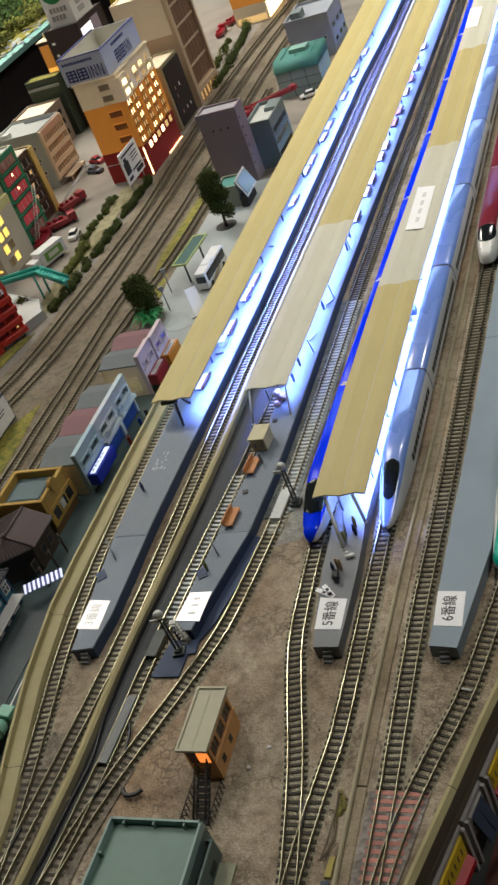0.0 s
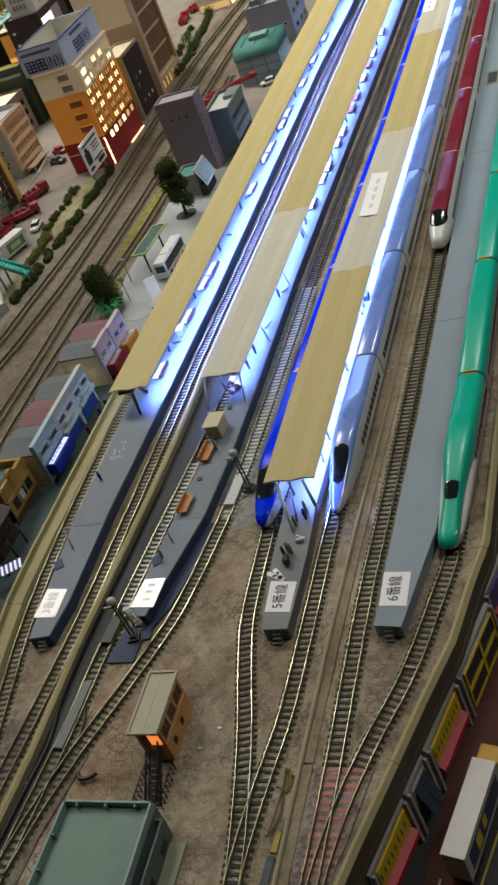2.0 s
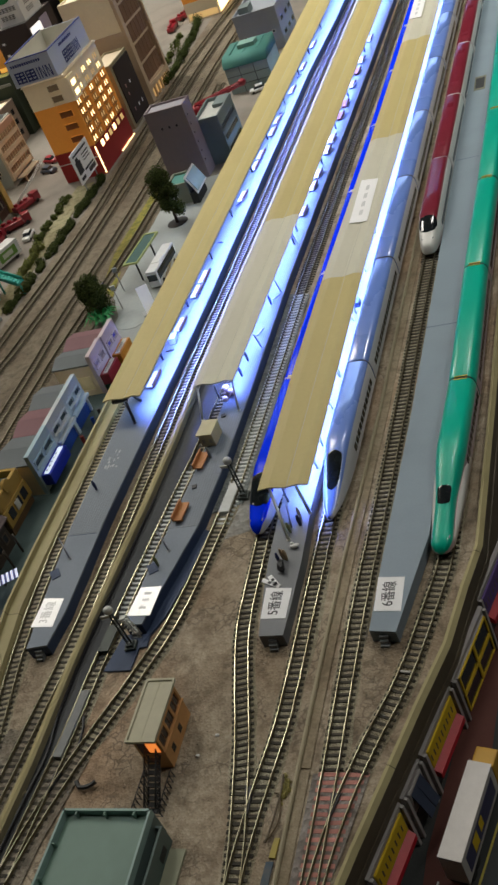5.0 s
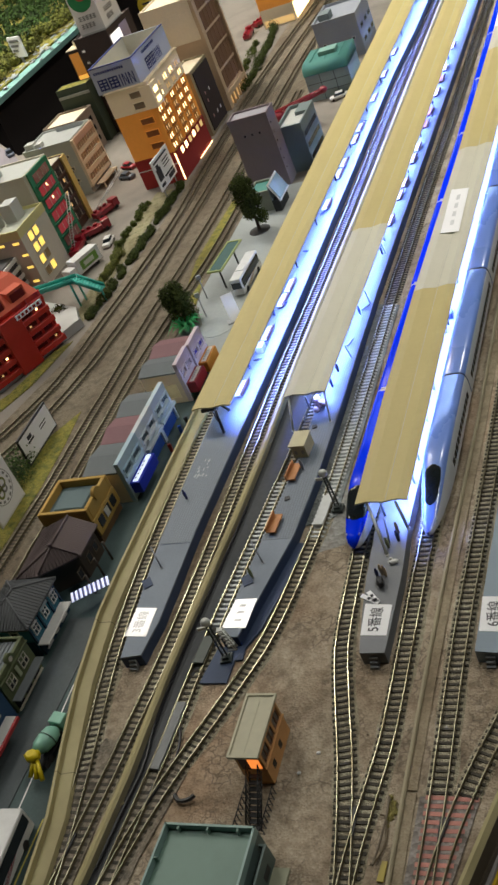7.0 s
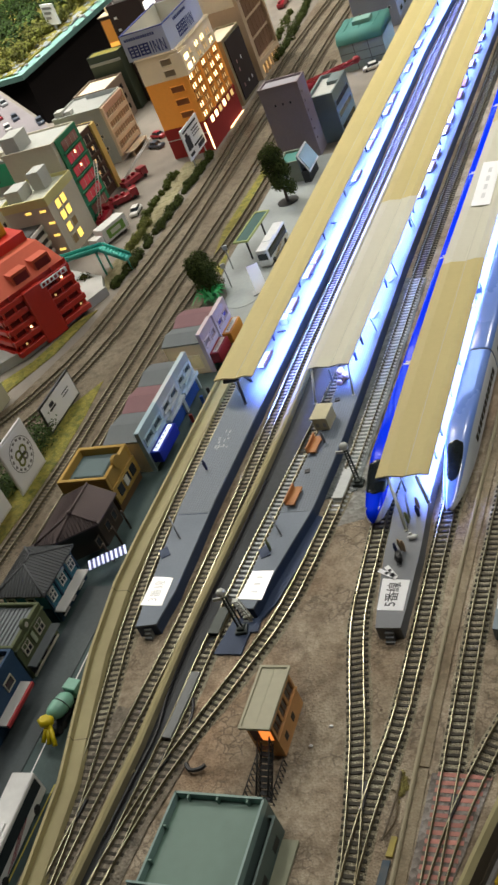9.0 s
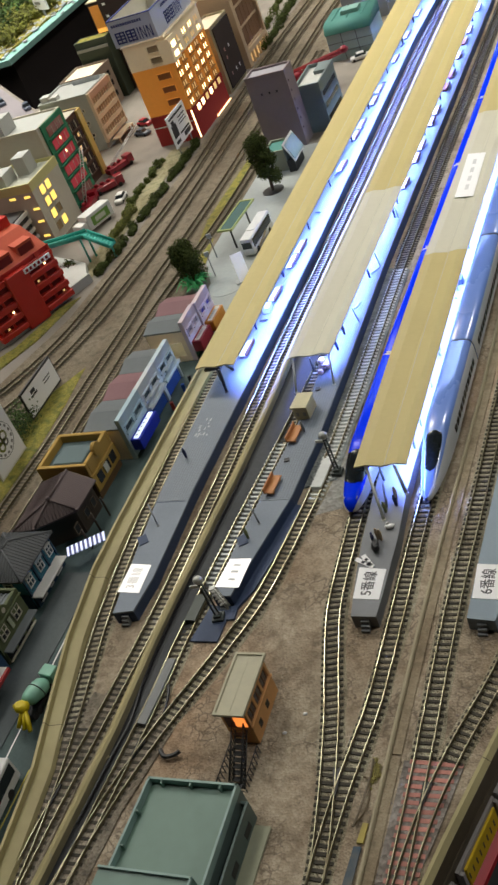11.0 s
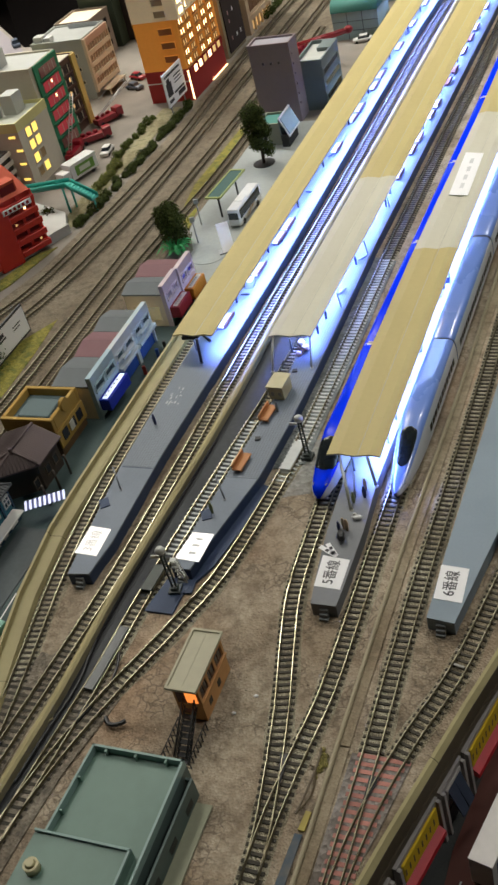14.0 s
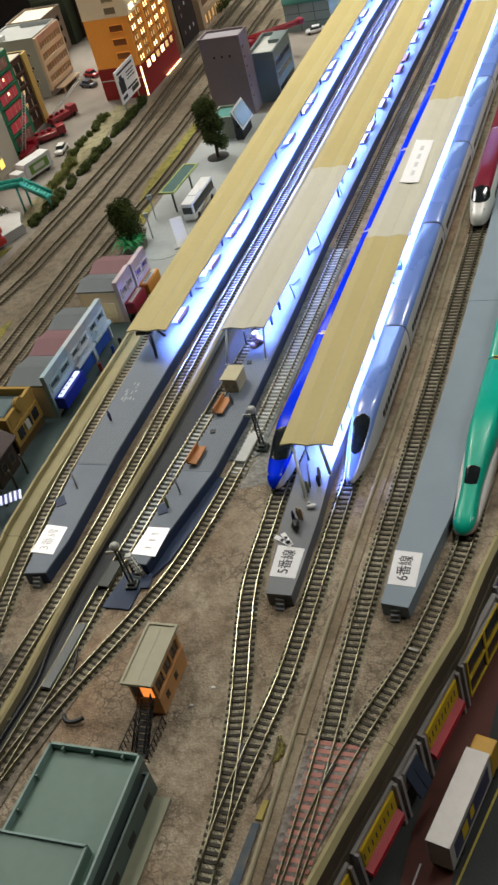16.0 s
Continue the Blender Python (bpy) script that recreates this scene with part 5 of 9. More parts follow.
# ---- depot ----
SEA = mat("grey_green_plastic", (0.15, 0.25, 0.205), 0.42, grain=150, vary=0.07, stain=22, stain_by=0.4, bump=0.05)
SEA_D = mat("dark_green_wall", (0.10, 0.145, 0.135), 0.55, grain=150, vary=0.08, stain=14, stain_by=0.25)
SEA_RIM = mat("pale_green_rim", (0.27, 0.40, 0.37), 0.45, grain=150, vary=0.06, stain=14, stain_by=0.15)
dep = thing("depot_building", "grey-green plastic depot with ribbed flat roof edge", "building", 0, 0, 0)
bm = B()
prism(bm, [(-9.0, -30), (-2.75, -30), (-2.8, -13.95), (-8.3, -13.95)], 0, 1.72)
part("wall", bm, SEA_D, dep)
bm = B()
prism(bm, [(-8.85, -30), (-2.9, -30), (-2.95, -14.1), (-8.15, -14.1)], 1.724, 1.80)
part("roof", bm, SEA, dep, "flat grey-green roof")


def rim(parent, p, q, z0, z1, th, name="parapet"):
    bm = B()
    d = (Vector(q) - Vector(p)).normalized()
    s = Vector((-d.y, d.x)) * th
    prism(bm, [tuple(Vector(p)), tuple(Vector(q)), tuple(Vector(q) + s), tuple(Vector(p) + s)], z0, z1)
    return part(name, bm, SEA_RIM, parent)


rim(dep, (-2.8, -13.95), (-8.3, -13.95), 1.724, 2.25, 0.13)
rim(dep, (-8.3, -13.95), (-9.0, -30), 1.724, 2.25, 0.13)
rim(dep, (-2.75, -30), (-2.8, -13.95), 1.724, 2.25, 0.13)
bm = B()
bx(bm, -0.05, 0.05, -0.22, 0.0, 1.8, 2.2)
rib = mesh_of("rib", bm, SEA)
for x in (-7.4, -5.6, -3.8):
    again("rib", rib, dep, x, -14.08, 0)
for y in (-16, -18):
    again("rib", rib, dep, -8.2 - (abs(y) - 14) * 0.045, y, 0, 90)
bm = B()
prism(bm, [(-9.1, -32), (-3.2, -32), (-3.35, -19.4), (-8.85, -19.4)], 1.81, 2.45)
part("upper_block", bm, SEA, dep, "raised flat-roofed block of the depot")
rim(dep, (-3.35, -19.4), (-8.85, -19.4), 2.454, 2.62, 0.12, "upper_parapet")
rim(dep, (-3.2, -32), (-3.35, -19.4), 2.454, 2.62, 0.12, "upper_parapet")
bm = B()
bx(bm, -2.70, -2.28, -30, -14.5, 0, 0.9)
bx(bm, -2.42, -2.28, -30, -14.5, 0.9, 1.5)
bx(bm, -2.70, -2.42, -14.64, -14.5, 0.9, 1.5)
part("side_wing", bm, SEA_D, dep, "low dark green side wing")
cylm = B()
cyl(cylm, (-7.9, -21.4, 2.45), (-7.9, -21.4, 2.95), 0.4, 16)
cyl(cylm, (-7.9, -21.4, 2.95), (-7.9, -21.4, 3.1), 0.28, 16, 0.2)
part("roof_vent", cylm, CREAMY, dep, "round cream roof vent")
bm = B()
for i in range(5):
    bx(bm, -2.285, -2.26, -16 - i * 2.2, -15.2 - i * 2.2, 0.3, 0.8)
part("side_window", bm, BLACK, dep, "dark windows")
flat_quad("concrete_pad", "pale concrete strip beside the depot", "pad", [(-2.25, -30), (-1.4, -30), (-1.3, -15.0), (-2.25, -15.0)], -0.02, 0.14, mat("mossy_concrete", (0.30, 0.31, 0.22), 0.8, stain_by=0.4, stain_color=(0.22, 0.2, 0.06)))
# ---- the town ----
WIN_DARK = glass("dark_window", (0.03, 0.03, 0.035), 0.15)
WIN_WARM = mat("lit_window", (0.9, 0.75, 0.45), 0.5, glow=(1.0, 0.72, 0.34), glow_by=3.2)
WIN_SOFT = mat("softly_lit_window", (0.7, 0.5, 0.25), 0.5, glow=(1.0, 0.62, 0.22), glow_by=0.5)
WIN_YEL = mat("lit_yellow_window", (0.9, 0.7, 0.2), 0.5, glow=(1.0, 0.66, 0.12), glow_by=1.1)
WIN_RED = mat("lit_red_window", (0.50, 0.05, 0.07), 0.4, stain=40, stain_by=0.6, stain_color=(0.25, 0.10, 0.09), glow=(1.0, 0.10, 0.14), glow_by=0.10)
WIN_ROSE = mat("dull_rosy_window", (0.30, 0.12, 0.11), 0.4, stain=60, stain_by=0.6, stain_color=(0.45, 0.35, 0.30))
WIN_DULL = mat("dull_buff_window", (0.36, 0.28, 0.18), 0.3, stain=60, stain_by=0.5)
WIN_RUST = mat("dull_rust_window", (0.33, 0.12, 0.04), 0.3, stain=60, stain_by=0.5)
WIN_TAN = mat("dull_tan_window", (0.32, 0.22, 0.10), 0.3, stain=60, stain_by=0.6)


def plaster(name, c, **k):
    return mat(name, c, 0.75, grain=250, vary=0.06, stain=14, stain_by=0.22, bump=0.1, **k)


OCHRE = plaster("ochre_render", (0.50, 0.24, 0.07))
# the orange render emits a faint glow, standing in for lamps inside the buildings
ORANGE, CREAM, REDBASE = plaster("glowing_orange_render", (0.82, 0.33, 0.055), glow=(1.0, 0.36, 0.05), glow_by=0.10), plaster("cream_render", (0.82, 0.70, 0.50)), plaster("dark_red_render", (0.33, 0.022, 0.02))
MAUVE, BEIGE, GREYC = plaster("mauve_render", (0.24, 0.19, 0.20)), plaster("beige_render", (0.62, 0.51, 0.36)), plaster("pale_grey_render", (0.47, 0.48, 0.45))
BROWN, CHOC, GREEN, STONE = plaster("brown_wall", (0.09, 0.05, 0.035)), plaster("chocolate_wall", (0.035, 0.022, 0.02)), plaster("green_wall", (0.03, 0.22, 0.11)), plaster("stone_wall", (0.56, 0.52, 0.41))
RED, SALMON, YELLOW, STEELB = mat("red_wall", (0.60, 0.026, 0.014), 0.4, grain=200, vary=0.08, stain=14, stain_by=0.2, coat=0.2), plaster("salmon_terrace", (0.52, 0.085, 0.035)), plaster("mustard_wall", (0.45, 0.28, 0.06)), plaster("blue_grey_wall", (0.165, 0.205, 0.205))
TEAL, WHITEW, PALEB, PINKW = plaster("teal_roof", (0.06, 0.22, 0.19)), plaster("white_wall", (0.68, 0.67, 0.64)), plaster("pale_blue_wall", (0.42, 0.56, 0.62)), plaster("pale_pink_wall", (0.62, 0.52, 0.55))
ROOF_G, ROOF_P, ROOF_D, ROOF_BR = plaster("grey_roof", (0.17, 0.19, 0.20)), plaster("dusty_pink_roof", (0.26, 0.135, 0.145)), plaster("dark_grey_roof", (0.085, 0.09, 0.095)), plaster("brown_tile_roof", (0.12, 0.088, 0.085))
BLUEW, OLIVE, VIVID = plaster("blue_plank_wall", (0.04, 0.19, 0.27)), plaster("olive_wall", (0.105, 0.125, 0.055)), plaster("vivid_blue", (0.02, 0.08, 0.38))
WOOD = mat("dark_wood", (0.05, 0.035, 0.025), 0.7)

# ground of the town
bm = B()
prism(bm, [(-150, -30), (-15.7, -30), (-16.3, -19), (-17.0, -13), (-19.5, -3), (-20.4, 3.2), (-20.7, 20), (-20.7, 190), (-84, 190), (-85, 134), (-83.3, 117), (-88.7, 117.8), (-122, 153), (-150, 180)], CITY - 5, CITY)
mono("ground_town", bm, CITY_ROAD, "grey pavement and roads of the model town", "ground", kind="structure")


def sheet(name, label, pts, dz, m, category="ground"):
    bm = B()
    prism(bm, pts, CITY - 0.1, CITY + dz)
    return mono(name, bm, m, label, category, kind="structure")


sheet("ballast_strip", "brown ballast under the town tracks", [(-40, -30), (-29.5, -30), (-30.0, 0), (-29.7, 28), (-29.4, 45), (-29.3, 60), (-29.4, 80), (-30, 110), (-28, 160), (-26, 190), (-40, 190), (-43.4, 150), (-43, 122), (-42.6, 100), (-42.0, 80), (-42.4, 55), (-43.2, 42), (-46.5, 30), (-54, 18), (-64, 8), (-62, -5), (-50, -20)], 0.07, CITY_BALLAST, "ballast")
sheet("road_street", "dark asphalt street in front of the shops", [(-29.4, -30), (-15.8, -30), (-16.4, -19), (-17.1, -13), (-19.6, -3), (-20.5, 3.2), (-20.8, 20), (-20.8, 38.4), (-29.3, 38.4), (-29.6, 28), (-29.9, 0)], 0.075, ASPHALT, "road")
sheet("yard_concrete", "pale concrete yard with a turning circle", [(-20.9, 38.5), (-20.9, 76), (-29.6, 76), (-30.7, 67), (-31.0, 62.5), (-28.9, 49.3), (-26.8, 45), (-27.0, 38.5)], 0.05, CONCRETE, "yard")
sheet("grass_verge", "mossy grass verge beside the yard", [(-29.1, 49.5), (-31.2, 62), (-31.0, 67), (-29.9, 75), (-32.3, 75), (-32.6, 60), (-31.4, 52)], 0.10, GRASS, "grass")
sheet("grass_bank", "mossy green strip below the retaining wall", [(-43.9, 46.5), (-45.6, 38.5), (-48.6, 32), (-53.5, 24), (-58, 18), (-61, 22), (-53, 31), (-48.0, 37.5), (-45.6, 45)], 0.10, GRASS, "grass")
sheet("grass_verge_west", "mossy verge behind the billboards", [(-36.2, 32), (-35.6, 26), (-35.4, 20), (-35.6, 13), (-36.5, 4), (-38.6, -12), (-44, -12), (-41.5, 8), (-40.6, 20), (-38.4, 28)], 0.12, GRASS, "grass")
sheet("parking_lot", "pinkish grey car park of the town", [(-150, 60), (-76, 60), (-76, 100), (-88.7, 117.0), (-121, 151), (-150, 178)], 0.03, plaster("pinkish_grey_paving", (0.21, 0.19, 0.205)), "car park")
# road lines
for label, pts, m in (("thin white line along the street", [(-21.45, -2), (-21.35, -2), (-21.05, -12), (-21.15, -12)], WHITE), ("thin yellow line along the street", [(-18.95, -12.4), (-18.85, -12.4), (-18.75, -26), (-18.85, -26)], mat("yellow_line", (0.5, 0.42, 0.08), 0.7))):
    flat_quad("road_line", label, "road line", pts[::-1], CITY + 0.079, 0.012, m)
# turning circle in the yard
bm = B()
cyl(bm, (-24.6, 44.0, CITY + 0.05), (-24.6, 44.0, CITY + 0.10), 2.0, 32)
mono("turning_circle", bm, mat("grey_disc", (0.33, 0.36, 0.35), 0.7, stain_by=0.4), "round grey slab in the concrete yard", "slab")

BED = CITY + 0.06
track("L1", [(-38.0, 190), (-40.6, 140), (-41.2, 118), (-40.6, 90), (-39.9, 73), (-40.2, 61), (-40.9, 49), (-41.3, 42), (-42.4, 35.5), (-45.5, 27.5), (-51, 19), (-60, 8)], "town main line track on brown ballast", BED, bed=CITY_BALLAST, near=(-20, 75))
track("L2", [(-35.2, 190), (-37.6, 140), (-38.0, 118), (-37.6, 90), (-37.4, 70), (-37.4, 54), (-38.0, 46), (-38.6, 39.5), (-40.3, 31.5), (-43.4, 24), (-49, 14), (-57, 4)], "town main line track on brown ballast", BED, bed=CITY_BALLAST, near=(-20, 75))
track("L3", [(-32.6, 190), (-34.4, 140), (-34.6, 118), (-34.0, 90), (-33.7, 74), (-33.9, 58), (-34.3, 48), (-34.2, 38), (-34.3, 28), (-34.3, 18), (-35.2, 2), (-37, -14), (-39, -25)], "town branch track on brown ballast", BED, bed=CITY_BALLAST, near=(-20, 75))
track("L4", [(-31.6, 110), (-30.9, 88), (-30.5, 73), (-30.6, 60), (-31.4, 48), (-31.9, 38), (-31.9, 28), (-31.8, 15), (-32.0, 0), (-33, -20)], "siding behind the row of shops", BED, bed=CITY_BALLAST, near=(-20, 75))


def block(name, label, x0, x1, y0, y1, h, wall, z0=CITY, roof=None, parapet=0.3, category="building", bands=(), rz=0.0):
    """A house body about its own centre; bands: (from, to, material) collars set proud of the wall."""
    cx, cy = (x0 + x1) / 2, (y0 + y1) / 2
    t = thing(name, label, category, cx, cy, z0, rz)
    hx, hy = (x1 - x0) / 2, (y1 - y0) / 2
    bm = B()
    bx(bm, -hx, hx, -hy, hy, 0, h)
    part("wall", bm, wall, t)
    for a, b, m in bands:
        bm = B()
        bx(bm, -hx - 0.04, hx + 0.04, -hy - 0.04, hy + 0.04, a, b)
        part("wall_band", bm, m, t)
    bm = B()
    bx(bm, -hx + 0.02, hx - 0.02, -hy + 0.02, hy - 0.02, h, h + 0.06)
    part("roof", bm, roof or wall, t)
    if parapet:
        for a in ((-hx - 0.05, hx + 0.05, -hy - 0.05, -hy + 0.15), (-hx - 0.05, hx + 0.05, hy - 0.15, hy + 0.05), (-hx - 0.05, -hx + 0.15, -hy + 0.15, hy - 0.15), (hx - 0.15, hx + 0.05, -hy + 0.15, hy - 0.15)):
            bm = B()
            bx(bm, *a, h + 0.002, h + parapet)
            part("parapet", bm, wall if not bands or bands[-1][1] < h - 0.1 else bands[-1][2], t)
    t["hx"], t["hy"] = hx, hy
    return t


def windows(t, face, us, zs, w, h, pane_m, frame_m, depth=0.07, skip=()):
    """A grid of windows on the south (S) or east (E) face of a block: frames with panes in them."""
    hx, hy = t["hx"], t["hy"]
    bm = B()
    f = min(0.08, w * 0.15)
    for a in ((-w / 2, w / 2, 0, f), (-w / 2, w / 2, h - f, h), (-w / 2, -w / 2 + f, f, h - f), (w / 2 - f, w / 2, f, h - f)):
        bx(bm, a[0], a[1], -depth, 0.0, a[2], a[3])
    fm = mesh_of("window", bm, frame_m)
    meshes = {}
    for i, u in enumerate(us):
        for j, z in enumerate(zs):
            if (i, j) in skip:
                continue
            m = pane_m(i, j) if callable(pane_m) else pane_m
            if m.name not in meshes:
                bm = B()
                bx(bm, -w / 2 + f, w / 2 - f, -depth * 0.45, 0.0, f, h - f)
                meshes[m.name] = mesh_of("pane", bm, m)
            o = again("window", fm, t, *((u, -hy - 0.002, z, 0) if face == "S" else (hx + 0.002, u, z, 90)))
            again("pane", meshes[m.name], o)


def slab(t, name, m, x0, x1, y0, y1, z0, z1, label="", bev=0.0):
    bm = B()
    bx(bm, x0, x1, y0, y1, z0, z1)
    return part(name, rounded(bm, bev, 1) if bev else bm, m, t, label)


def spread(a, b, n):
    return [a + (b - a) * (i + 0.5) / n for i in range(n)]


# cream hotel walls emit a little as well, for the same inner lamps
HOTEL_CREAM = plaster("glowing_cream_render", (0.82, 0.70, 0.50), glow=(1.0, 0.72, 0.38), glow_by=0.07)
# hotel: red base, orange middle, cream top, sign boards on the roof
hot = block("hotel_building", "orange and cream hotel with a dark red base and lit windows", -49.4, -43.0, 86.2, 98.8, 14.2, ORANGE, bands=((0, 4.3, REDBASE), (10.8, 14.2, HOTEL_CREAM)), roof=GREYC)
rnd = random.Random(12)
for col, y in enumerate((-5.2, -3.0, -0.2, 2.2, 4.6)):
    for row in range(7):
        z = 4.55 + 1.32 * row
        lit = WIN_WARM if rnd.random() < 0.72 - 0.05 * row else WIN_SOFT
        windows(hot, "E", [y - 0.36, y + 0.36], [z], 0.56, 0.82, lit, CREAM if z > 10.5 else OCHRE, depth=0.1)
        slab(hot, "window_ledge", CREAM if z > 10.5 else OCHRE, 3.2, 3.42, y - 0.85, y + 0.85, z - 0.2, z - 0.05)
for z, m in ((5.3, ORANGE), (7.1, ORANGE), (8.9, ORANGE), (11.2, CREAM), (12.7, CREAM)):
    windows(hot, "S", [1.3], [z], 2.1, 0.95, WIN_DULL if m is CREAM else WIN_RUST, m, depth=0.14)
for y in (-1.7, 3.4):
    slab(hot, "bay", ORANGE, 3.2, 3.36, y - 0.12, y + 0.12, 4.35, 10.7)
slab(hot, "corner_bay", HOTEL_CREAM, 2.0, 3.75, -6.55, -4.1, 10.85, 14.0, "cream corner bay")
for z in (11.3, 12.6):
    slab(hot, "bay_window", WIN_WARM, 3.76, 3.8, -5.9, -4.6, z, z + 0.7)
slab(hot, "red_band", REDBASE, 3.25, 3.4, -6.0, 6.2, 3.4, 4.2)
slab(hot, "corner_light", WIN_WARM, 3.1, 3.3, -6.42, -6.34, 0.2, 4.1, "warm strip of light at the corner")
slab(hot, "base_line", WHITEW, -3.2, 3.0, -6.37, -6.32, 2.6, 2.72)
slab(hot, "cornice", CREAM, -3.4, 3.4, -6.5, 6.5, 14.22, 14.36)
SIGNB = mat("pale_blue_sign", (0.52, 0.57, 0.70), 0.5, vary=0.03, stain_by=0.08)
SIGNI = mat("dark_blue_lettering", (0.03, 0.045, 0.20), 0.6)
for b in ((-4.0, 2.6, -6.3, -6.15), (2.45, 2.6, -6.15, 6.4), (-4.0, -3.85, -6.15, 6.4), (-4.0, 2.6, 6.4, 6.55)):
    sb = slab(hot, "sign_board", SIGNB, *b, 14.4, 17.9, "pale blue roof sign board")
for b in ((-3.85, 2.45, -6.15, -6.12), (2.42, 2.45, -6.12, 6.4), (-3.85, -3.82, -6.12, 6.4), (-3.82, 2.42, 6.37, 6.4)):
    slab(hot, "sign_back", GREYC, *b, 14.4, 17.88, "grey back of the sign board")
for b in ((-4.06, 2.66, -6.34, -6.13), (2.43, 2.66, -6.13, 6.4), (-4.06, -3.83, -6.13, 6.4)):
    slab(hot, "sign_cap", SIGNI, *b, 17.9, 18.02)


def sign_marks(face, u0, size, z):
    """Two dense characters and three letters as plain bars, and a line of small print above them."""
    rects = []
    u = u0
    for k in range(2):
        w = size * 0.95
        rects += [(u, u + w, z + size * f, z + size * (f + 0.13)) for f in (0.02, 0.32, 0.58, 0.86)]
        rects += [(u + w * f, u + w * (f + 0.14), z, z + size) for f in (0.0, 0.42, 0.85)]
        u += w * 1.12
    rects += [(u + 0.1, u + 0.25, z, z + size)]
    for k in range(2):
        v = u + 0.5 + k * 1.0
        rects += [(v, v + 0.14, z, z + size), (v + 0.6, v + 0.74, z, z + size)]
        rects += [(v + 0.14 + 0.115 * i, v + 0.255 + 0.115 * i, z + size * (0.72 - 0.22 * i), z + size * (0.94 - 0.22 * i)) for i in range(4)]
    v = u0 - 0.1
    while v < u0 + 4.4:
        rects.append((v, v + 0.26, z + size * 1.45, z + size * 1.68))
        v += 0.36
    for a, b, c, d in rects:
        if face == "S":
            slab(hot, "lettering_bar", SIGNI, a, b, -6.33, -6.303, c, d)
        else:
            slab(hot, "lettering_bar", SIGNI, 2.603, 2.63, a, b, c, d)


sign_marks("S", -3.4, 1.55, 14.8)
sign_marks("E", -2.6, 1.6, 14.8)
for k in range(6):
    slab(hot, "lit_shop_window", WIN_WARM if k in (0, 1, 3) else WIN_SOFT, 3.4, 3.46, -4.6 + k * 1.75, -3.7 + k * 1.75, 3.25, 4.05)
slab(hot, "canopy_light", WIN_WARM, 3.3, 3.42, 0.4, 6.2, 0.1, 0.2, "glowing warm strip at the pavement")

# roadside board beside the hotel
brd = thing("roadside_billboard", "white printed billboard on two posts by the hedge", "billboard", -43.6, 82.5, CITY, 90)
for s in (-1, 1):
    bm = B()
    cyl(bm, (s * 2.2, 0.1, 0), (s * 2.2, 0.1, 2.6), 0.09, 6)
    part("post", bm, STEEL, brd)
slab(brd, "board", PAPER, -3.1, 3.1, -0.1, 0.05, 1.7, 6.0)
for u0, u1, z0, z1 in ((-2.6, -1.0, 2.9, 4.6), (-2.3, -1.4, 4.6, 5.1), (0.4, 2.7, 2.0, 2.6), (-0.6, 2.6, 2.75, 3.0), (-2.6, 2.4, 5.35, 5.6), (0.0, 2.4, 4.7, 4.85), (0.0, 2.2, 4.3, 4.42), (0.0, 2.4, 3.9, 4.02), (-2.6, -1.2, 2.1, 2.5)):
    slab(brd, "printed_bar", INK, u0, u1, -0.13, -0.103, z0, z1)

# mauve office block with small hut and board beside it
mv = block("office_tower", "windowless mauve office block with a pale flat roof", -29.6, -24.4, 76.1, 79.0, 9.4, MAUVE, roof=plaster("mauve_grey_roof", (0.32, 0.30, 0.33)))
windows(mv, "S", [-1.0, 0.0, 1.0], [7.2], 0.35, 0.4, WIN_DARK, MAUVE)
windows(mv, "E", [-0.9], [2 + 1.2 * k for k in range(6)], 0.3, 0.35, WIN_DARK, MAUVE)
sm = block("office_building", "blue-grey office block with ribbon windows and balconies", -25.2, -21.9, 79.3, 86.4, 5.7, STEELB, roof=GREYC, parapet=0.5)
windows(sm, "E", [-0.2], [1.0, 2.6, 4.1], 6.2, 0.8, WIN_DARK, STEELB)
slab(sm, "stair_tower", STEELB, -0.1, 1.6, 0.6, 3.4, 5.7, 6.2)
hut = block("small_hut", "small grey-green hut with a flat roof", -27.6, -24.6, 69.5, 73.0, 2.4, plaster("sage_wall", (0.27, 0.29, 0.22)), roof=TEAL)
windows(hut, "S", [-0.7], [0.7], 0.6, 0.7, WIN_DARK, WHITEW)
bb = thing("leaning_sign", "white-framed sloping glass panel on a dark stand beside the hut", "sign", -24.0, 70.5, CITY)
for name, grow, lift, m, lab in (("frame", 0.16, 0.0, WHITEW, "white frame"), ("sheet", -0.06, 0.1, mat("pale_teal_sheet", (0.28, 0.38, 0.38), 0.25), "pale teal sheet")):
    bm = B()
    quad = [(-0.42 - grow * 0.4, -1.85 - grow, 3.5 + grow), (-0.42 - grow * 0.4, 1.85 + grow, 3.5 + grow), (0.5 + grow * 0.4, 1.85 + grow, 1.5 - grow), (0.5 + grow * 0.4, -1.85 - grow, 1.5 - grow)]
    loft(bm, [[(x + lift, y, z + lift * 0.45) for x, y, z in quad], [(x + lift + 0.08, y, z + lift * 0.45 + 0.04) for x, y, z in quad]])
    part(name, bm, m, bb, lab)
slab(bb, "stand", DARK, -0.6, 0.3, -1.7, 1.7, 0, 1.5, "dark stand")
slab(bb, "back_board", STEELB, -0.62, -0.5, -1.7, 1.7, 1.5, 3.4)

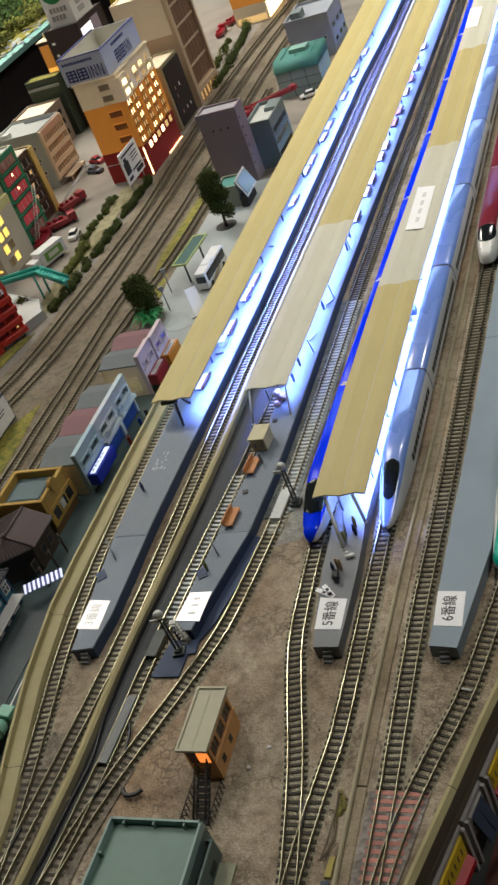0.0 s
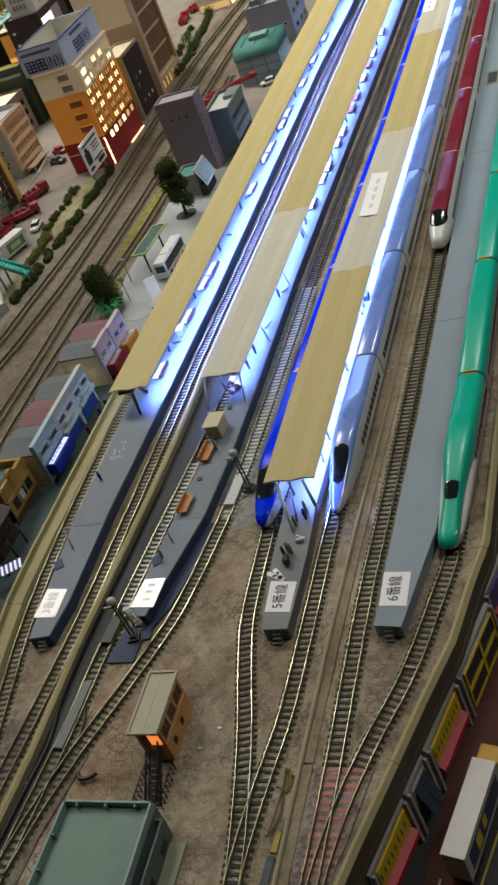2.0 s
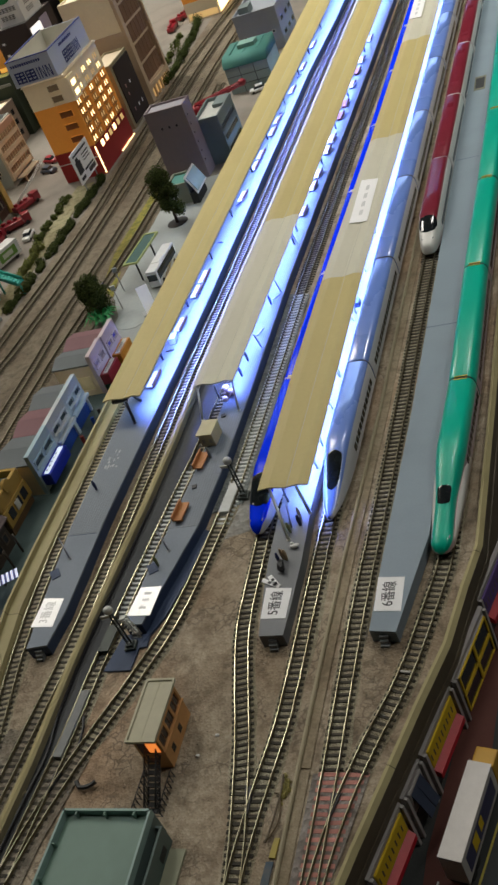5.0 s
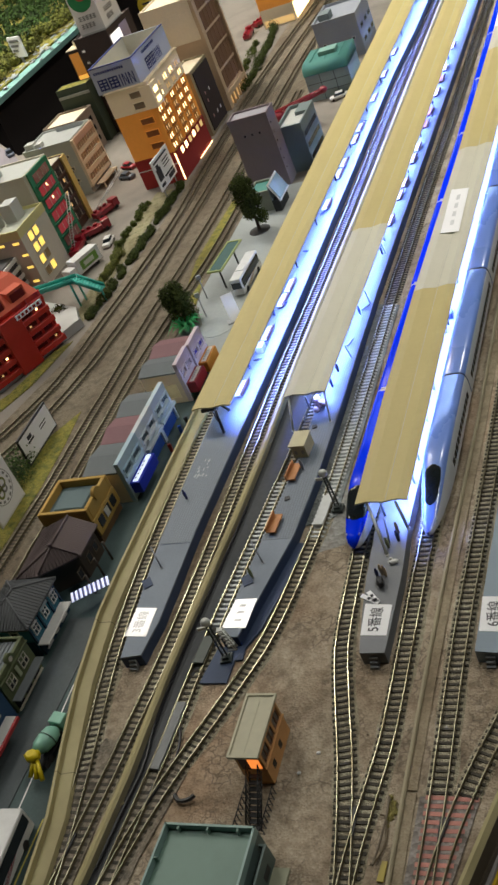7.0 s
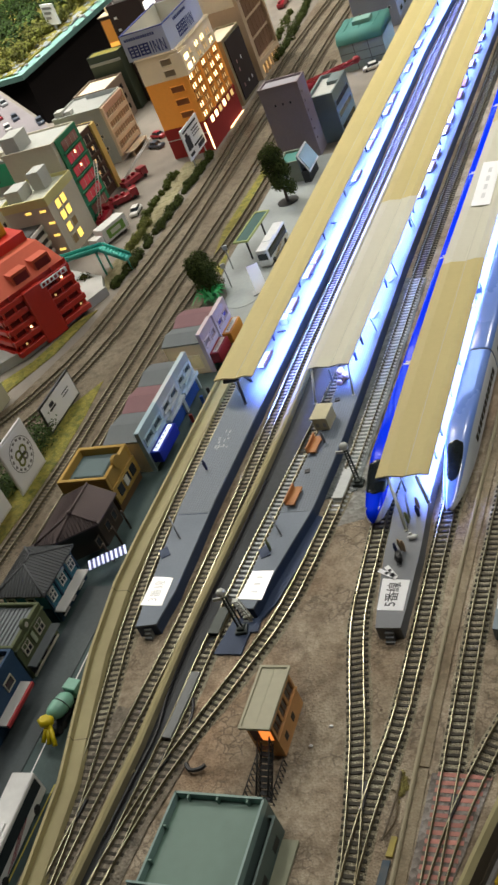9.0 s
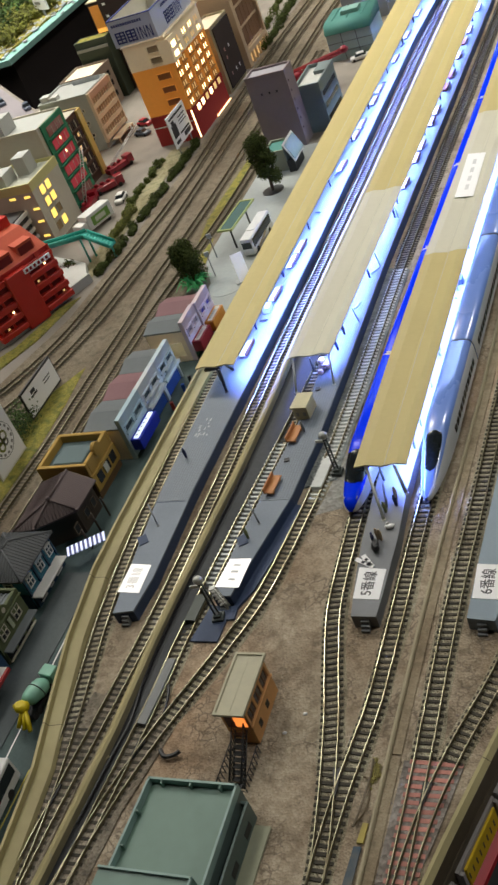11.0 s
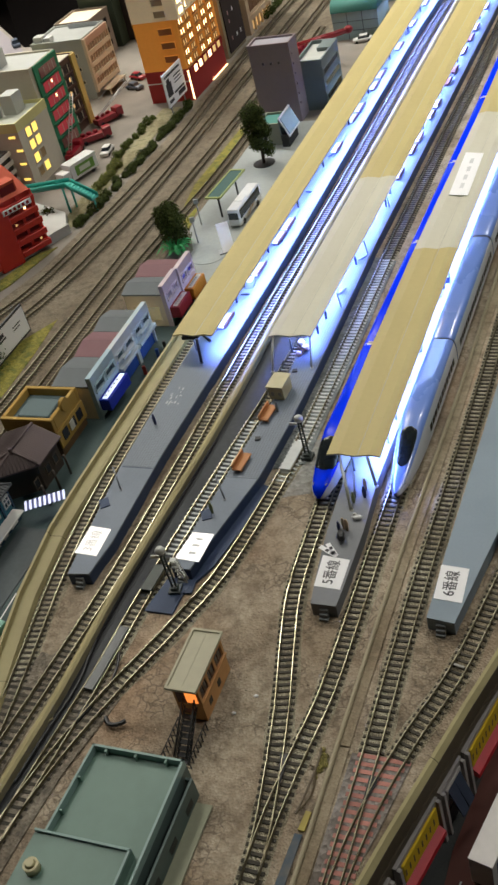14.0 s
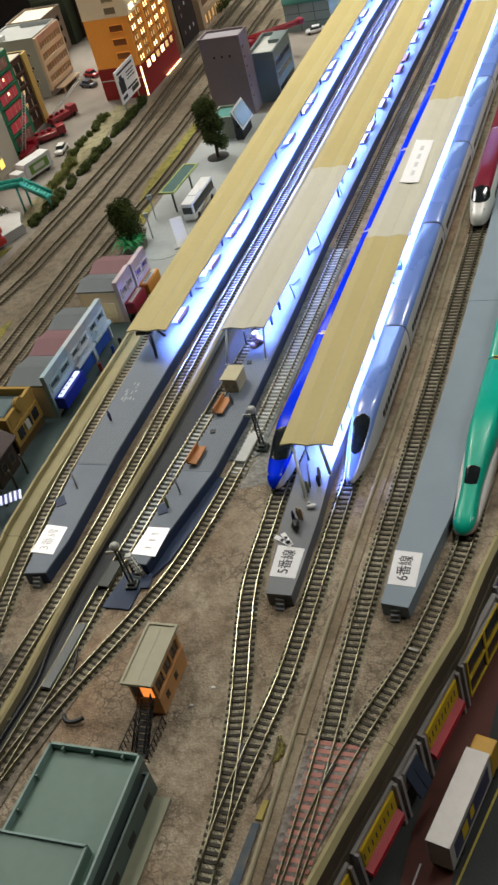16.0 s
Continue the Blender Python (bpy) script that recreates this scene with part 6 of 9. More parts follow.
# tan tower block and its narrow neighbour
TOWER = plaster("tower_tan_render", (0.55, 0.40, 0.26))
tt = block("tower_block", "tall tan tower block with a brown recessed front", -52.0, -43.8, 110.5, 121.0, 17.5, TOWER, roof=CREAM, bands=((11.6, 17.5, CREAM),))
bal = plaster("brown_balcony", (0.20, 0.105, 0.055))
for y0, y1 in ((-5.25, -4.1), (4.6, 5.25)):
    slab(tt, "pier", TOWER, 4.1, 4.7, y0, y1, 0, 17.4)
slab(tt, "recess", bal, 4.1, 4.2, -4.1, 4.6, 2.4, 17.0, "brown recessed front")
for k in range(5):
    slab(tt, "floor_band", TOWER, 4.2, 4.32, -4.1, 4.6, 2.4 + k * 3.1, 2.75 + k * 3.1)
    for y in (-2.6, -1.1, 0.4, 1.9, 3.4):
        slab(tt, "mullion", plaster("brown_mullion", (0.25, 0.14, 0.08)), 4.2, 4.26, y - 0.08, y + 0.08, 2.75 + k * 3.1, min(17.0, 5.5 + k * 3.1))
slab(tt, "lintel", TOWER, 4.1, 4.7, -4.1, 4.6, 1.75, 2.4)
slab(tt, "lit_shopfront", WIN_SOFT, 4.12, 4.3, -4.1, 4.6, 0.25, 1.75, "warm lit shop front")
for k in range(6):
    slab(tt, "shop_pier", TOWER, 4.3, 4.62, -4.1 + k * 1.6, -3.75 + k * 1.6, 0, 1.75)
windows(tt, "S", [2.2], [2.2, 4.4, 6.6, 8.8, 12.4, 14.0, 15.6], 0.45, 0.32, WIN_DARK, CREAM)
windows(tt, "S", [-0.8], [12.4, 14.0, 15.6], 0.45, 0.32, WIN_DARK, CREAM)
nb = block("narrow_building", "narrow olive-cream building with a chocolate street front", -47.0, -43.4, 101.0, 108.5, 9.6, plaster("olive_cream_wall", (0.36, 0.31, 0.19)), roof=BEIGE)
slab(nb, "dark_front", CHOC, 1.82, 2.0, -3.0, 3.6, 0.5, 9.4, "chocolate street front")
windows(nb, "S", [0.9], [2.6, 5.2, 7.6], 0.42, 0.36, WIN_DARK, CREAM)
rnd = random.Random(8)
ROSEP = mat("rosy_print", (0.42, 0.24, 0.22), 0.6)
for k in range(6):
    for y in (-1.6, 0.3, 1.9):
        if rnd.random() < 0.4:
            slab(nb, "small_label", rnd.choice((PAPER, ROSEP)), 2.0, 2.05, y, y + 0.3, 2.0 + k * 1.2, 2.5 + k * 1.2)

# dark block with rooftop sign, lit orange window, green roof terrace
dk = block("dark_building", "near-black building with a white rooftop sign", -66.9, -60.7, 115.2, 125.6, 15.9, CHOC, roof=plaster("brown_grey_roof", (0.13, 0.10, 0.09)), parapet=0.25)
SIGNW = mat("white_sign_face", (0.72, 0.71, 0.69), 0.5, vary=0.03, stain_by=0.06)
slab(dk, "roof_sign", SIGNW, -2.1, 2.6, -3.9, 3.2, 16.2, 25.0, "white rooftop sign box")
for b in ((-2.25, 2.7, -4.0, 3.3),):
    slab(dk, "sign_base", GREYC, *b, 15.9, 16.2)
INKG = mat("grey_lettering", (0.25, 0.25, 0.24), 0.6)
for z, n in ((17.0, 4), (18.2, 5)):
    for k in range(n):
        u = -1.3 + k * 0.66
        for dz in (0, 0.28, 0.56):
            slab(dk, "lettering_bar", INKG, u, u + 0.5, -3.96, -3.905, z + dz, z + dz + 0.14)
            slab(dk, "lettering_bar", INKG, 2.605, 2.66, u - 0.7, u - 0.15, z + dz, z + dz + 0.14)
        slab(dk, "lettering_bar", INKG, u + 0.2, u + 0.32, -3.96, -3.905, z, z + 0.7)
EMB = mat("green_emblem", (0.015, 0.20, 0.06), 0.5)
bm = B()
cyl(bm, (0.2, -3.905, 21.6), (0.2, -3.98, 21.6), 2.1, 32)
part("round_emblem", bm, EMB, dk, "plain green round emblem")
bm = B()
cyl(bm, (0.5, -3.985, 22.2), (0.5, -4.02, 22.2), 1.1, 28)
part("emblem_centre", bm, mat("red_emblem", (0.45, 0.07, 0.035), 0.5), dk, "plain red disc in a green ring")
bm = B()
cyl(bm, (2.605, -0.4, 21.2), (2.68, -0.4, 21.2), 1.7, 28)
part("round_emblem", bm, mat("pale_green_emblem", (0.16, 0.36, 0.25), 0.5), dk, "plain pale green emblem")
slab(dk, "bright_panel", mat("bright_panel", (0.9, 0.88, 0.85), 0.5, glow=(1, 0.95, 0.92), glow_by=1.0), 3.1, 3.2, -4.6, -0.6, 12.6, 15.0, "glaring white lit panel")
slab(dk, "panel_shade", mat("mauve_panel", (0.30, 0.26, 0.36), 0.5), 3.1, 3.18, -0.6, 2.6, 12.4, 15.3, "dull mauve panel")
for z in (12.0, 13.9):
    slab(dk, "small_lamp", PAPER, -2.4, -1.9, -5.3, -5.2, z, z + 0.35)
slab(dk, "roof_box", CREAM, -4.5, -2.6, -3.4, -1.8, 14.75, 15.7, "cream roof box")
slab(dk, "annexe", CHOC, -5.3, -3.12, -4.9, 3.0, 0, 14.7, "near-black annexe")
slab(dk, "annexe_roof", CREAM, -5.45, -3.12, -5.0, 3.0, 14.7, 14.85)
slab(dk, "orange_window", mat("orange_glow", (0.5, 0.2, 0.04), 0.5, glow=(1.0, 0.40, 0.05), glow_by=0.16), -5.1, -3.35, -4.98, -4.91, 10.6, 14.2, "dim orange window")
slab(dk, "orange_window", mat("bright_orange_glow", (0.8, 0.4, 0.1), 0.5, glow=(1.0, 0.48, 0.08), glow_by=0.75), -5.1, -3.35, -4.98, -4.91, 9.0, 10.6, "glowing orange window")
lv = block("yellow_building", "pale building with a yellow round sign and lit windows", -60.0, -54.5, 130, 138, 12.5, CREAM, roof=BEIGE)
windows(lv, "S", [-1.2, 1.0], [9.0, 10.8], 1.0, 1.0, WIN_WARM, BROWN)
windows(lv, "E", [-2.5, 0, 2.5], [8.4, 10.4], 1.2, 1.0, WIN_SOFT, BROWN)
bm = B()
cyl(bm, (-1.6, -4.02, 14.6), (-1.6, -4.2, 14.6), 2.2, 28)
part("round_sign", bm, mat("yellow_sign", (0.60, 0.45, 0.03), 0.5), lv, "yellow round roof sign")
for k in range(3):
    slab(lv, "lettering_bar", INK, -2.8, -0.5, -4.26, -4.2, 13.7 + 0.65 * k, 14.0 + 0.65 * k)
slab(lv, "sign_post", STEEL, -1.75, -1.45, -4.0, -3.8, 12.4, 13.2)
gt = block("terrace_building", "low dark building with a green lawn roof", -72.4, -66.4, 112.4, 115.0, 9.9, plaster("dark_green_wall", (0.035, 0.05, 0.03)), roof=GRASS, parapet=0.12)
slab(gt, "ledge", plaster("grey_ledge", (0.20, 0.21, 0.18)), -2.8, 3.0, -1.7, -1.32, 8.5, 8.9)
th = block("town_house", "grey-brown house with a cream flat roof", -73.2, -67.0, 105.0, 111.6, 6.4, plaster("taupe_wall", (0.22, 0.17, 0.13)), roof=CREAM, parapet=0.35)
windows(th, "E", spread(-2.4, 2.4, 3), [1.2, 3.0, 4.6], 1.0, 0.9, WIN_DARK, WOOD)
slab(th, "attic", plaster("lilac_wall", (0.33, 0.29, 0.32)), -2.9, 0.4, -3.75, -3.32, 0, 5.6)

# beige apartment block with striped balconies
ap = block("apartment_block", "pale grey apartment block with beige striped balconies", -68.5, -60.2, 90.2, 97.6, 8.3, plaster("cool_grey_render", (0.37, 0.39, 0.36)), roof=plaster("light_roof", (0.36, 0.37, 0.35)))
windows(ap, "S", [2.7], [2.2, 4.1, 6.0], 0.55, 0.55, WIN_DARK, STONE)
APD = plaster("balcony_shade", (0.38, 0.29, 0.19))
slab(ap, "frame_pier", BEIGE, 4.16, 4.6, -3.75, -3.3, 0.9, 8.4)
slab(ap, "frame_pier", BEIGE, 4.16, 4.6, 3.45, 3.75, 0.9, 8.4)
slab(ap, "top_panel", plaster("rosy_panel", (0.50, 0.33, 0.24)), 4.16, 4.5, -3.3, 3.45, 7.4, 8.4, "rosy beige top panel")
for k in range(4):
    slab(ap, "balcony", BEIGE, 4.16, 4.56, -3.3, 3.45, 1.1 + k * 1.6, 1.75 + k * 1.6, "beige balcony front")
    slab(ap, "recess", APD, 4.155, 4.3, -3.3, 3.45, 1.76 + k * 1.6, 2.69 + k * 1.6)
    for i in range(9):
        y = -3.0 + i * 0.77
        slab(ap, "mullion", BEIGE, 4.3, 4.42, y - 0.06, y + 0.06, 1.76 + k * 1.6, 2.69 + k * 1.6)
windows(ap, "S", [2.4], [1.6, 3.7, 5.8], 0.5, 0.6, WIN_DARK, GREYC)
slab(ap, "roof_box", GREYC, -3.8, -2.4, -3.2, -1.8, 8.36, 9.3, "grey roof tank")
slab(ap, "roof_box", GREYC, -2.3, -1.2, -3.0, -1.9, 8.36, 9.0, "grey roof tank")
slab(ap, "roof_rail", STEEL, -1.0, 3.9, 2.4, 2.5, 8.36, 9.0)
slab(ap, "porch", BEIGE, 4.62, 6.0, -2.8, 2.6, 0.75, 0.9)
for y in (-2.6, 2.3):
    slab(ap, "porch_post", BEIGE, 5.7, 5.9, y, y + 0.2, 0, 0.75)
# chocolate shop with yellow flank
cs = block("shop_building", "chocolate brown shop building with a yellow side strip", -64.0, -57.0, 76.3, 82.0, 9.3, BROWN, roof=plaster("buff_roof", (0.50, 0.46, 0.36)), parapet=0.2)
slab(cs, "yellow_strip", plaster("pale_yellow_wall", (0.60, 0.44, 0.13)), 3.52, 3.85, 1.7, 2.85, 0, 9.5, "pale yellow side strip")
slab(cs, "yellow_cap", bpy.data.materials["pale_yellow_wall"], -3.5, 3.5, 2.86, 3.1, 5.0, 9.5, "pale yellow side wall")
for k in range(5):
    z = 1.3 + k * 1.6
    slab(cs, "window_recess", CHOC, 3.505, 3.53, -2.5, 1.3, z, z + 1.1)
    for i in range(5):
        slab(cs, "window_rail", WOOD if i % 2 else STONE, 3.53, 3.62, -2.4 + i * 0.75, -2.3 + i * 0.75, z, z + 1.0)
    if k in (1, 2, 3):
        slab(cs, "lit_window", WIN_SOFT, 3.53, 3.56, -1.6 + 0.5 * k, -1.0 + 0.5 * k, z + 0.4, z + 0.9)
    slab(cs, "window_sill", BROWN, 3.53, 3.75, -2.6, 1.5, z - 0.2, z)
# green framed block with red lit windows
gb = block("apartment_block", "pale block with green frames and red lit windows", -63.6, -55.7, 69.2, 75.9, 11.8, STONE, roof=GREYC)
slab(gb, "green_front", GREEN, 3.96, 4.2, -2.6, 3.3, 0.2, 12.0, "green street front")
for k in range(6):
    z = 0.9 + k * 1.85
    bm = B()
    bx(bm, 4.2, 4.3, -1.7, 2.5, z, z + 1.25)
    w = part("arched_window", rounded(bm, 0.045, 1), (WIN_ROSE if k in (0, 5) else WIN_RED), gb, "rosy lit window")
    for y in (-0.6, 0.6, 1.6):
        bm = B()
        bx(bm, 4.3, 4.34, y, y + 0.08, z + 0.1, z + 1.1)
        part("glazing_bar", bm, STONE, w)
    if k in (3, 4):
        bm = B()
        bx(bm, 4.3, 4.35, 0.2, 0.42, z + 0.7, z + 1.05)
        part("lamp_spot", bm, WIN_WARM, w)
    slab(gb, "balcony_rail", GREEN, 4.2, 4.5, -2.2, 3.0, z - 0.3, z - 0.18)
slab(gb, "roof_box", GREYC, -3.6, -1.2, -2.9, 0.2, 11.86, 14.0, "grey box on the roof")
slab(gb, "roof_heap", STONE, -3.8, -3.62, -2.0, 2.0, 11.0, 11.7)
gx = block("side_building", "low grey block with a green front panel", -72.0, -63.9, 74.5, 82.0, 9.6, GREYC, parapet=0.2)
slab(gx, "green_panel", mat("vivid_green_panel", (0.0, 0.27, 0.12), 0.4), -4.0, 4.0, -3.95, -3.76, 6.3, 9.4, "green front panel")
slab(gx, "rosy_window", WIN_ROSE, 0.6, 3.4, -4.0, -3.955, 7.0, 8.6)
slab(gx, "dark_window", WIN_DARK, -3.0, -1.9, -4.0, -3.955, 6.9, 8.5)
windows(gx, "S", [-2.5, 0, 2.5], [1.5, 3.2], 0.7, 0.6, WIN_DARK, STONE)
for i in range(7):
    slab(gx, "roof_heap", STONE, -3.6 + i * 0.9, -2.9 + i * 0.9, -3.0 + (i % 3) * 0.6, -2.2 + (i % 3) * 0.6, 9.66, 10.3 + (i % 2) * 0.4, bev=0.15)
ch = block("cream_house", "small cream house with dark windows and a flat roof", -73.0, -67.5, 66.5, 72.0, 5.4, plaster("pale_cream_wall", (0.58, 0.55, 0.42)), roof=GREYC)
windows(ch, "S", [-1.2, 1.0], [1.2, 3.0], 0.8, 0.9, WIN_DARK, STONE)
windows(ch, "E", [-1.4, 0.6], [1.2, 3.0], 0.8, 0.9, WIN_DARK, STONE)
block("blue_roof_house", "small house with a sky blue roof", -87.0, -78.5, 88.5, 96.0, 4.4, STONE, roof=plaster("sky_blue_roof", (0.10, 0.38, 0.55)), parapet=0)
po = block("small_house", "pale olive house with three dark windows", -71.5, -65.6, 85.2, 89.4, 7.6, plaster("pale_olive_wall", (0.45, 0.44, 0.22)), roof=plaster("pale_olive_roof", (0.52, 0.52, 0.36)), parapet=0.15)
windows(po, "S", [-1.5, 0.2, 1.8], [5.6], 0.8, 0.7, WIN_DARK, STONE)
# stone block with yellow lit windows
yb = block("office_building", "pale stone office block with yellow lit windows", -61.6, -54.7, 61.4, 68.9, 8.0, plaster("pale_stone_wall", (0.56, 0.52, 0.42)), roof=plaster("grey_green_roof", (0.40, 0.41, 0.34)), bands=((7.3, 8.0, plaster("pale_lime_cornice", (0.62, 0.58, 0.26))),), parapet=0.45)
windows(yb, "E", [-1.6, -0.1], [0.9, 2.6, 4.3, 5.9], 1.25, 1.25, lambda i, j: WIN_YEL if j >= 2 or (i + j) == 1 else WIN_TAN, STONE)
for x, z in ((2.4, 6.6), (2.9, 4.9), (2.7, 3.2), (2.5, 1.2), (0.2, 6.7)):
    slab(yb, "lit_slit", WIN_YEL, x - 0.45, x + 0.45, -3.79, -3.752, z, z + 0.28)
slab(yb, "roof_box", GREYC, -2.8, -0.6, -2.6, 0.2, 8.06, 9.6, "grey box on the roof")
slab(yb, "roof_box", GREYC, -0.4, 1.4, 0.2, 2.4, 8.06, 10.4, "grey box on the roof")
stp = block("striped_building", "black and white striped low block", -61.5, -56.6, 56.0, 60.8, 5.4, BLACK, parapet=0)
for k in range(5):
    slab(stp, "white_stripe", WHITEW, -2.6, 2.6, -2.6, 2.6, 0.4 + k * 1.1, 0.9 + k * 1.1)

# stepped red store with terraces, turned to the bend of the line
rs = block("department_store", "stepped red store with a salmon mansard roof", -60.6, -46.6, 41.4, 50.6, 6.9, RED, roof=SALMON, parapet=0, rz=-28)
# darker copy of the wall red, painting the shade in recesses and dormers
REDD = plaster("red_recess_shade", (0.17, 0.008, 0.006))
slab(rs, "stair_tower", RED, 7.02, 7.72, -1.7, 1.2, 0, 6.5, "smooth red stair tower", 0.1)
slab(rs, "stair_tower", RED, -1.6, 1.6, -5.2, -4.62, 0, 6.5, "smooth red stair tower", 0.1)
for k in range(5):
    o = 0.10 * (4 - k)
    z = 0.5 + k * 1.3
    for y0, y1 in ((-4.9 - o, -1.7), (1.2, 4.9)):
        slab(rs, "terrace", RED, 7.02, 7.36 + o, y0, y1, z, z + 0.66, "red terrace front", 0.06)
    for x0, x1 in ((-7.0, -1.6), (1.6, 7.0)):
        slab(rs, "terrace", RED, x0, x1, -5.0 - o, -4.62, z, z + 0.66, "red terrace front", 0.06)
    if k < 4:
        for y0, y1 in ((-4.4, -1.7), (1.2, 4.4)):
            slab(rs, "recess", REDD, 7.02, 7.08, y0, y1, z + 0.67, z + 1.29)
        slab(rs, "recess", REDD, -6.8, -1.6, -4.7, -4.62, z + 0.67, z + 1.29)
        slab(rs, "recess", REDD, 1.6, 6.8, -4.7, -4.62, z + 0.67, z + 1.29)
    for y in (-4.75, -3.2, 2.8, 4.5):
        slab(rs, "pier", RED, 7.1, 7.3, y, y + 0.3, z + 0.66, z + 1.3)
    for x in (-6.6, -4.3, 4.0, 6.4):
        slab(rs, "pier", RED, x, x + 0.3, -4.95, -4.7, z + 0.66, z + 1.3)
bm = B()
prism(bm, [(-7.0, -4.7), (7.2, -4.7), (7.2, 4.7), (-7.0, 4.7)], 6.96, 9.3, 0, [(-6.2, -2.2), (4.2, -2.2), (4.2, 4.2), (-6.2, 4.2)])
part("mansard_roof", bm, SALMON, rs, "sloping salmon roof")
for y0 in (-1.6, 1.4):
    slab(rs, "dormer", SALMON, 5.0, 6.75, y0, y0 + 2.2, 7.0, 8.5)
    slab(rs, "dormer_opening", REDD, 6.76, 6.8, y0 + 0.2, y0 + 2.0, 7.15, 8.2)
for x0 in (-5.5, -1.5, 2.2):
    slab(rs, "dormer", RED, x0, x0 + 2.4, -4.45, -3.0, 7.0, 8.4)
    slab(rs, "dormer_opening", REDD, x0 + 0.2, x0 + 2.2, -4.49, -4.46, 7.1, 8.1)
slab(rs, "upper_roof", RED, -5.8, 2.6, -1.4, 4.0, 9.3, 10.4, "red top storey")
slab(rs, "yellow_box", mat("bright_yellow_box", (0.62, 0.42, 0.02), 0.5), -4.9, 0.8, -0.8, 3.0, 10.4, 12.0, "yellow roof box", 0.15)
npl = slab(rs, "name_plate", PAPER, 7.74, 7.86, 0.6, 4.2, 5.75, 6.3, "white name plate")
for k in range(6):
    bm = B()
    bx(bm, 7.862, 7.88, 0.8 + 0.55 * k, 1.12 + 0.55 * k, 5.85, 6.2)
    part("lettering_bar", bm, bpy.data.materials["dark_red_render"], npl)
rnd = random.Random(5)
for i in range(14):
    z = 0.5 + (i % 4) * 1.3 + 0.75
    if i < 5:
        slab(rs, "lit_spot", WIN_WARM if i % 2 else WIN_SOFT, 7.11, 7.16, (-3.9, -2.5, 1.8, 3.4, 4.0)[i], (-3.9, -2.5, 1.8, 3.4, 4.0)[i] + 0.25, z, z + 0.22)
    else:
        slab(rs, "lit_spot", WIN_SOFT, -6.2 + (i - 5) * 1.45, -5.95 + (i - 5) * 1.45, -4.76, -4.71, z, z + 0.22)
wl = thing("retaining_wall", "low grey retaining wall under the red store", "wall", 0, 0, CITY, kind="structure")
bm = B()
sweep(bm, [Vector(p) for p in ((-43.9, 49.8), (-46.2, 45.2), (-49.4, 38.6), (-54, 33.6), (-62, 28))], [(-0.15, 0), (0.15, 0), (0.15, 1.1), (-0.15, 1.1)])
part("wall_course", bm, GREYC, wl)
sheet("terrace_slab", "pale concrete terrace behind the retaining wall", [(-44.1, 49.6), (-46.6, 45.6), (-49.8, 39.2), (-54.4, 34.2), (-62, 30), (-66, 46), (-52, 56), (-46, 53)], 0.9, GREYC, "terrace")

bc = block("cream_house", "pale cream house with a small dark sign beside the bend", -56.0, -47.4, 24.0, 31.0, 4.6, plaster("pale_butter_wall", (0.58, 0.55, 0.36)), roof=GREYC, parapet=0.15)
for k in range(3):
    slab(bc, "lettering_bar", INKG, 4.32, 4.36, 1.6, 2.2, 1.4 + 0.6 * k, 1.8 + 0.6 * k)
# tiled hall with a rounded teal roof edge, and the grey office beyond
tl = block("hall_building", "pale teal tiled hall with a rounded teal roof edge", -28.0, -21.4, 103.9, 110.4, 3.8, plaster("pale_tile", (0.26, 0.33, 0.30)), parapet=0)
bm = B()
loft(bm, [[(-3.36, y, 3.8), (3.36, y, 3.8), (3.36, y, z), (-3.36, y, z)] for y, z in ((-3.4, 3.9), (-3.3, 4.5), (-2.9, 5.0), (-2.2, 5.3), (3.3, 5.35))])
part("curved_roof", bm, TEAL, tl, "curved teal roof")
for x in (-1.1, 1.1):
    slab(tl, "tile_joint", ROOF_D, x - 0.05, x + 0.05, -3.29, -3.26, 0, 3.8)
for z in (1.25, 2.5):
    slab(tl, "tile_joint", ROOF_D, -3.3, 3.3, -3.29, -3.26, z - 0.04, z + 0.04)
for x in (-2.2, 0, 2.2):
    slab(tl, "roof_rib", TEAL, x - 0.06, x + 0.06, -2.1, 3.3, 5.34, 5.44)
slab(tl, "roof_light", plaster("pale_teal_box", (0.20, 0.36, 0.31)), -1.2, 1.4, -0.6, 1.4, 5.34, 5.9)
gy = block("office_building", "plain pale grey office block with rooftop box", -29.6, -22.6, 119.4, 128.6, 6.0, plaster("lavender_grey", (0.30, 0.32, 0.36)), parapet=0.5)
slab(gy, "roof_box", STEELB, -2.6, -0.9, -3.5, -1.0, 6.0, 7.2)
windows(gy, "S", [-2.4, 2.3], [2.6], 0.55, 0.5, WIN_DARK, GREYC)
windows(gy, "E", [-2.5, 0.5, 3.2], [1.5, 3.6], 1.5, 0.7, WIN_DARK, STEELB)
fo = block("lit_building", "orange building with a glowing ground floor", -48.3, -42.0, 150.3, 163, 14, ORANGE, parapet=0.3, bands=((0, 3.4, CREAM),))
slab(fo, "lit_floor", WIN_WARM, 3.17, 3.4, -5.5, 6.0, 0.3, 3.0, "glowing ground floor")
slab(fo, "lit_floor", WIN_SOFT, -2.8, 3.0, -6.45, -6.37, 0.3, 1.4, "glowing ground floor")


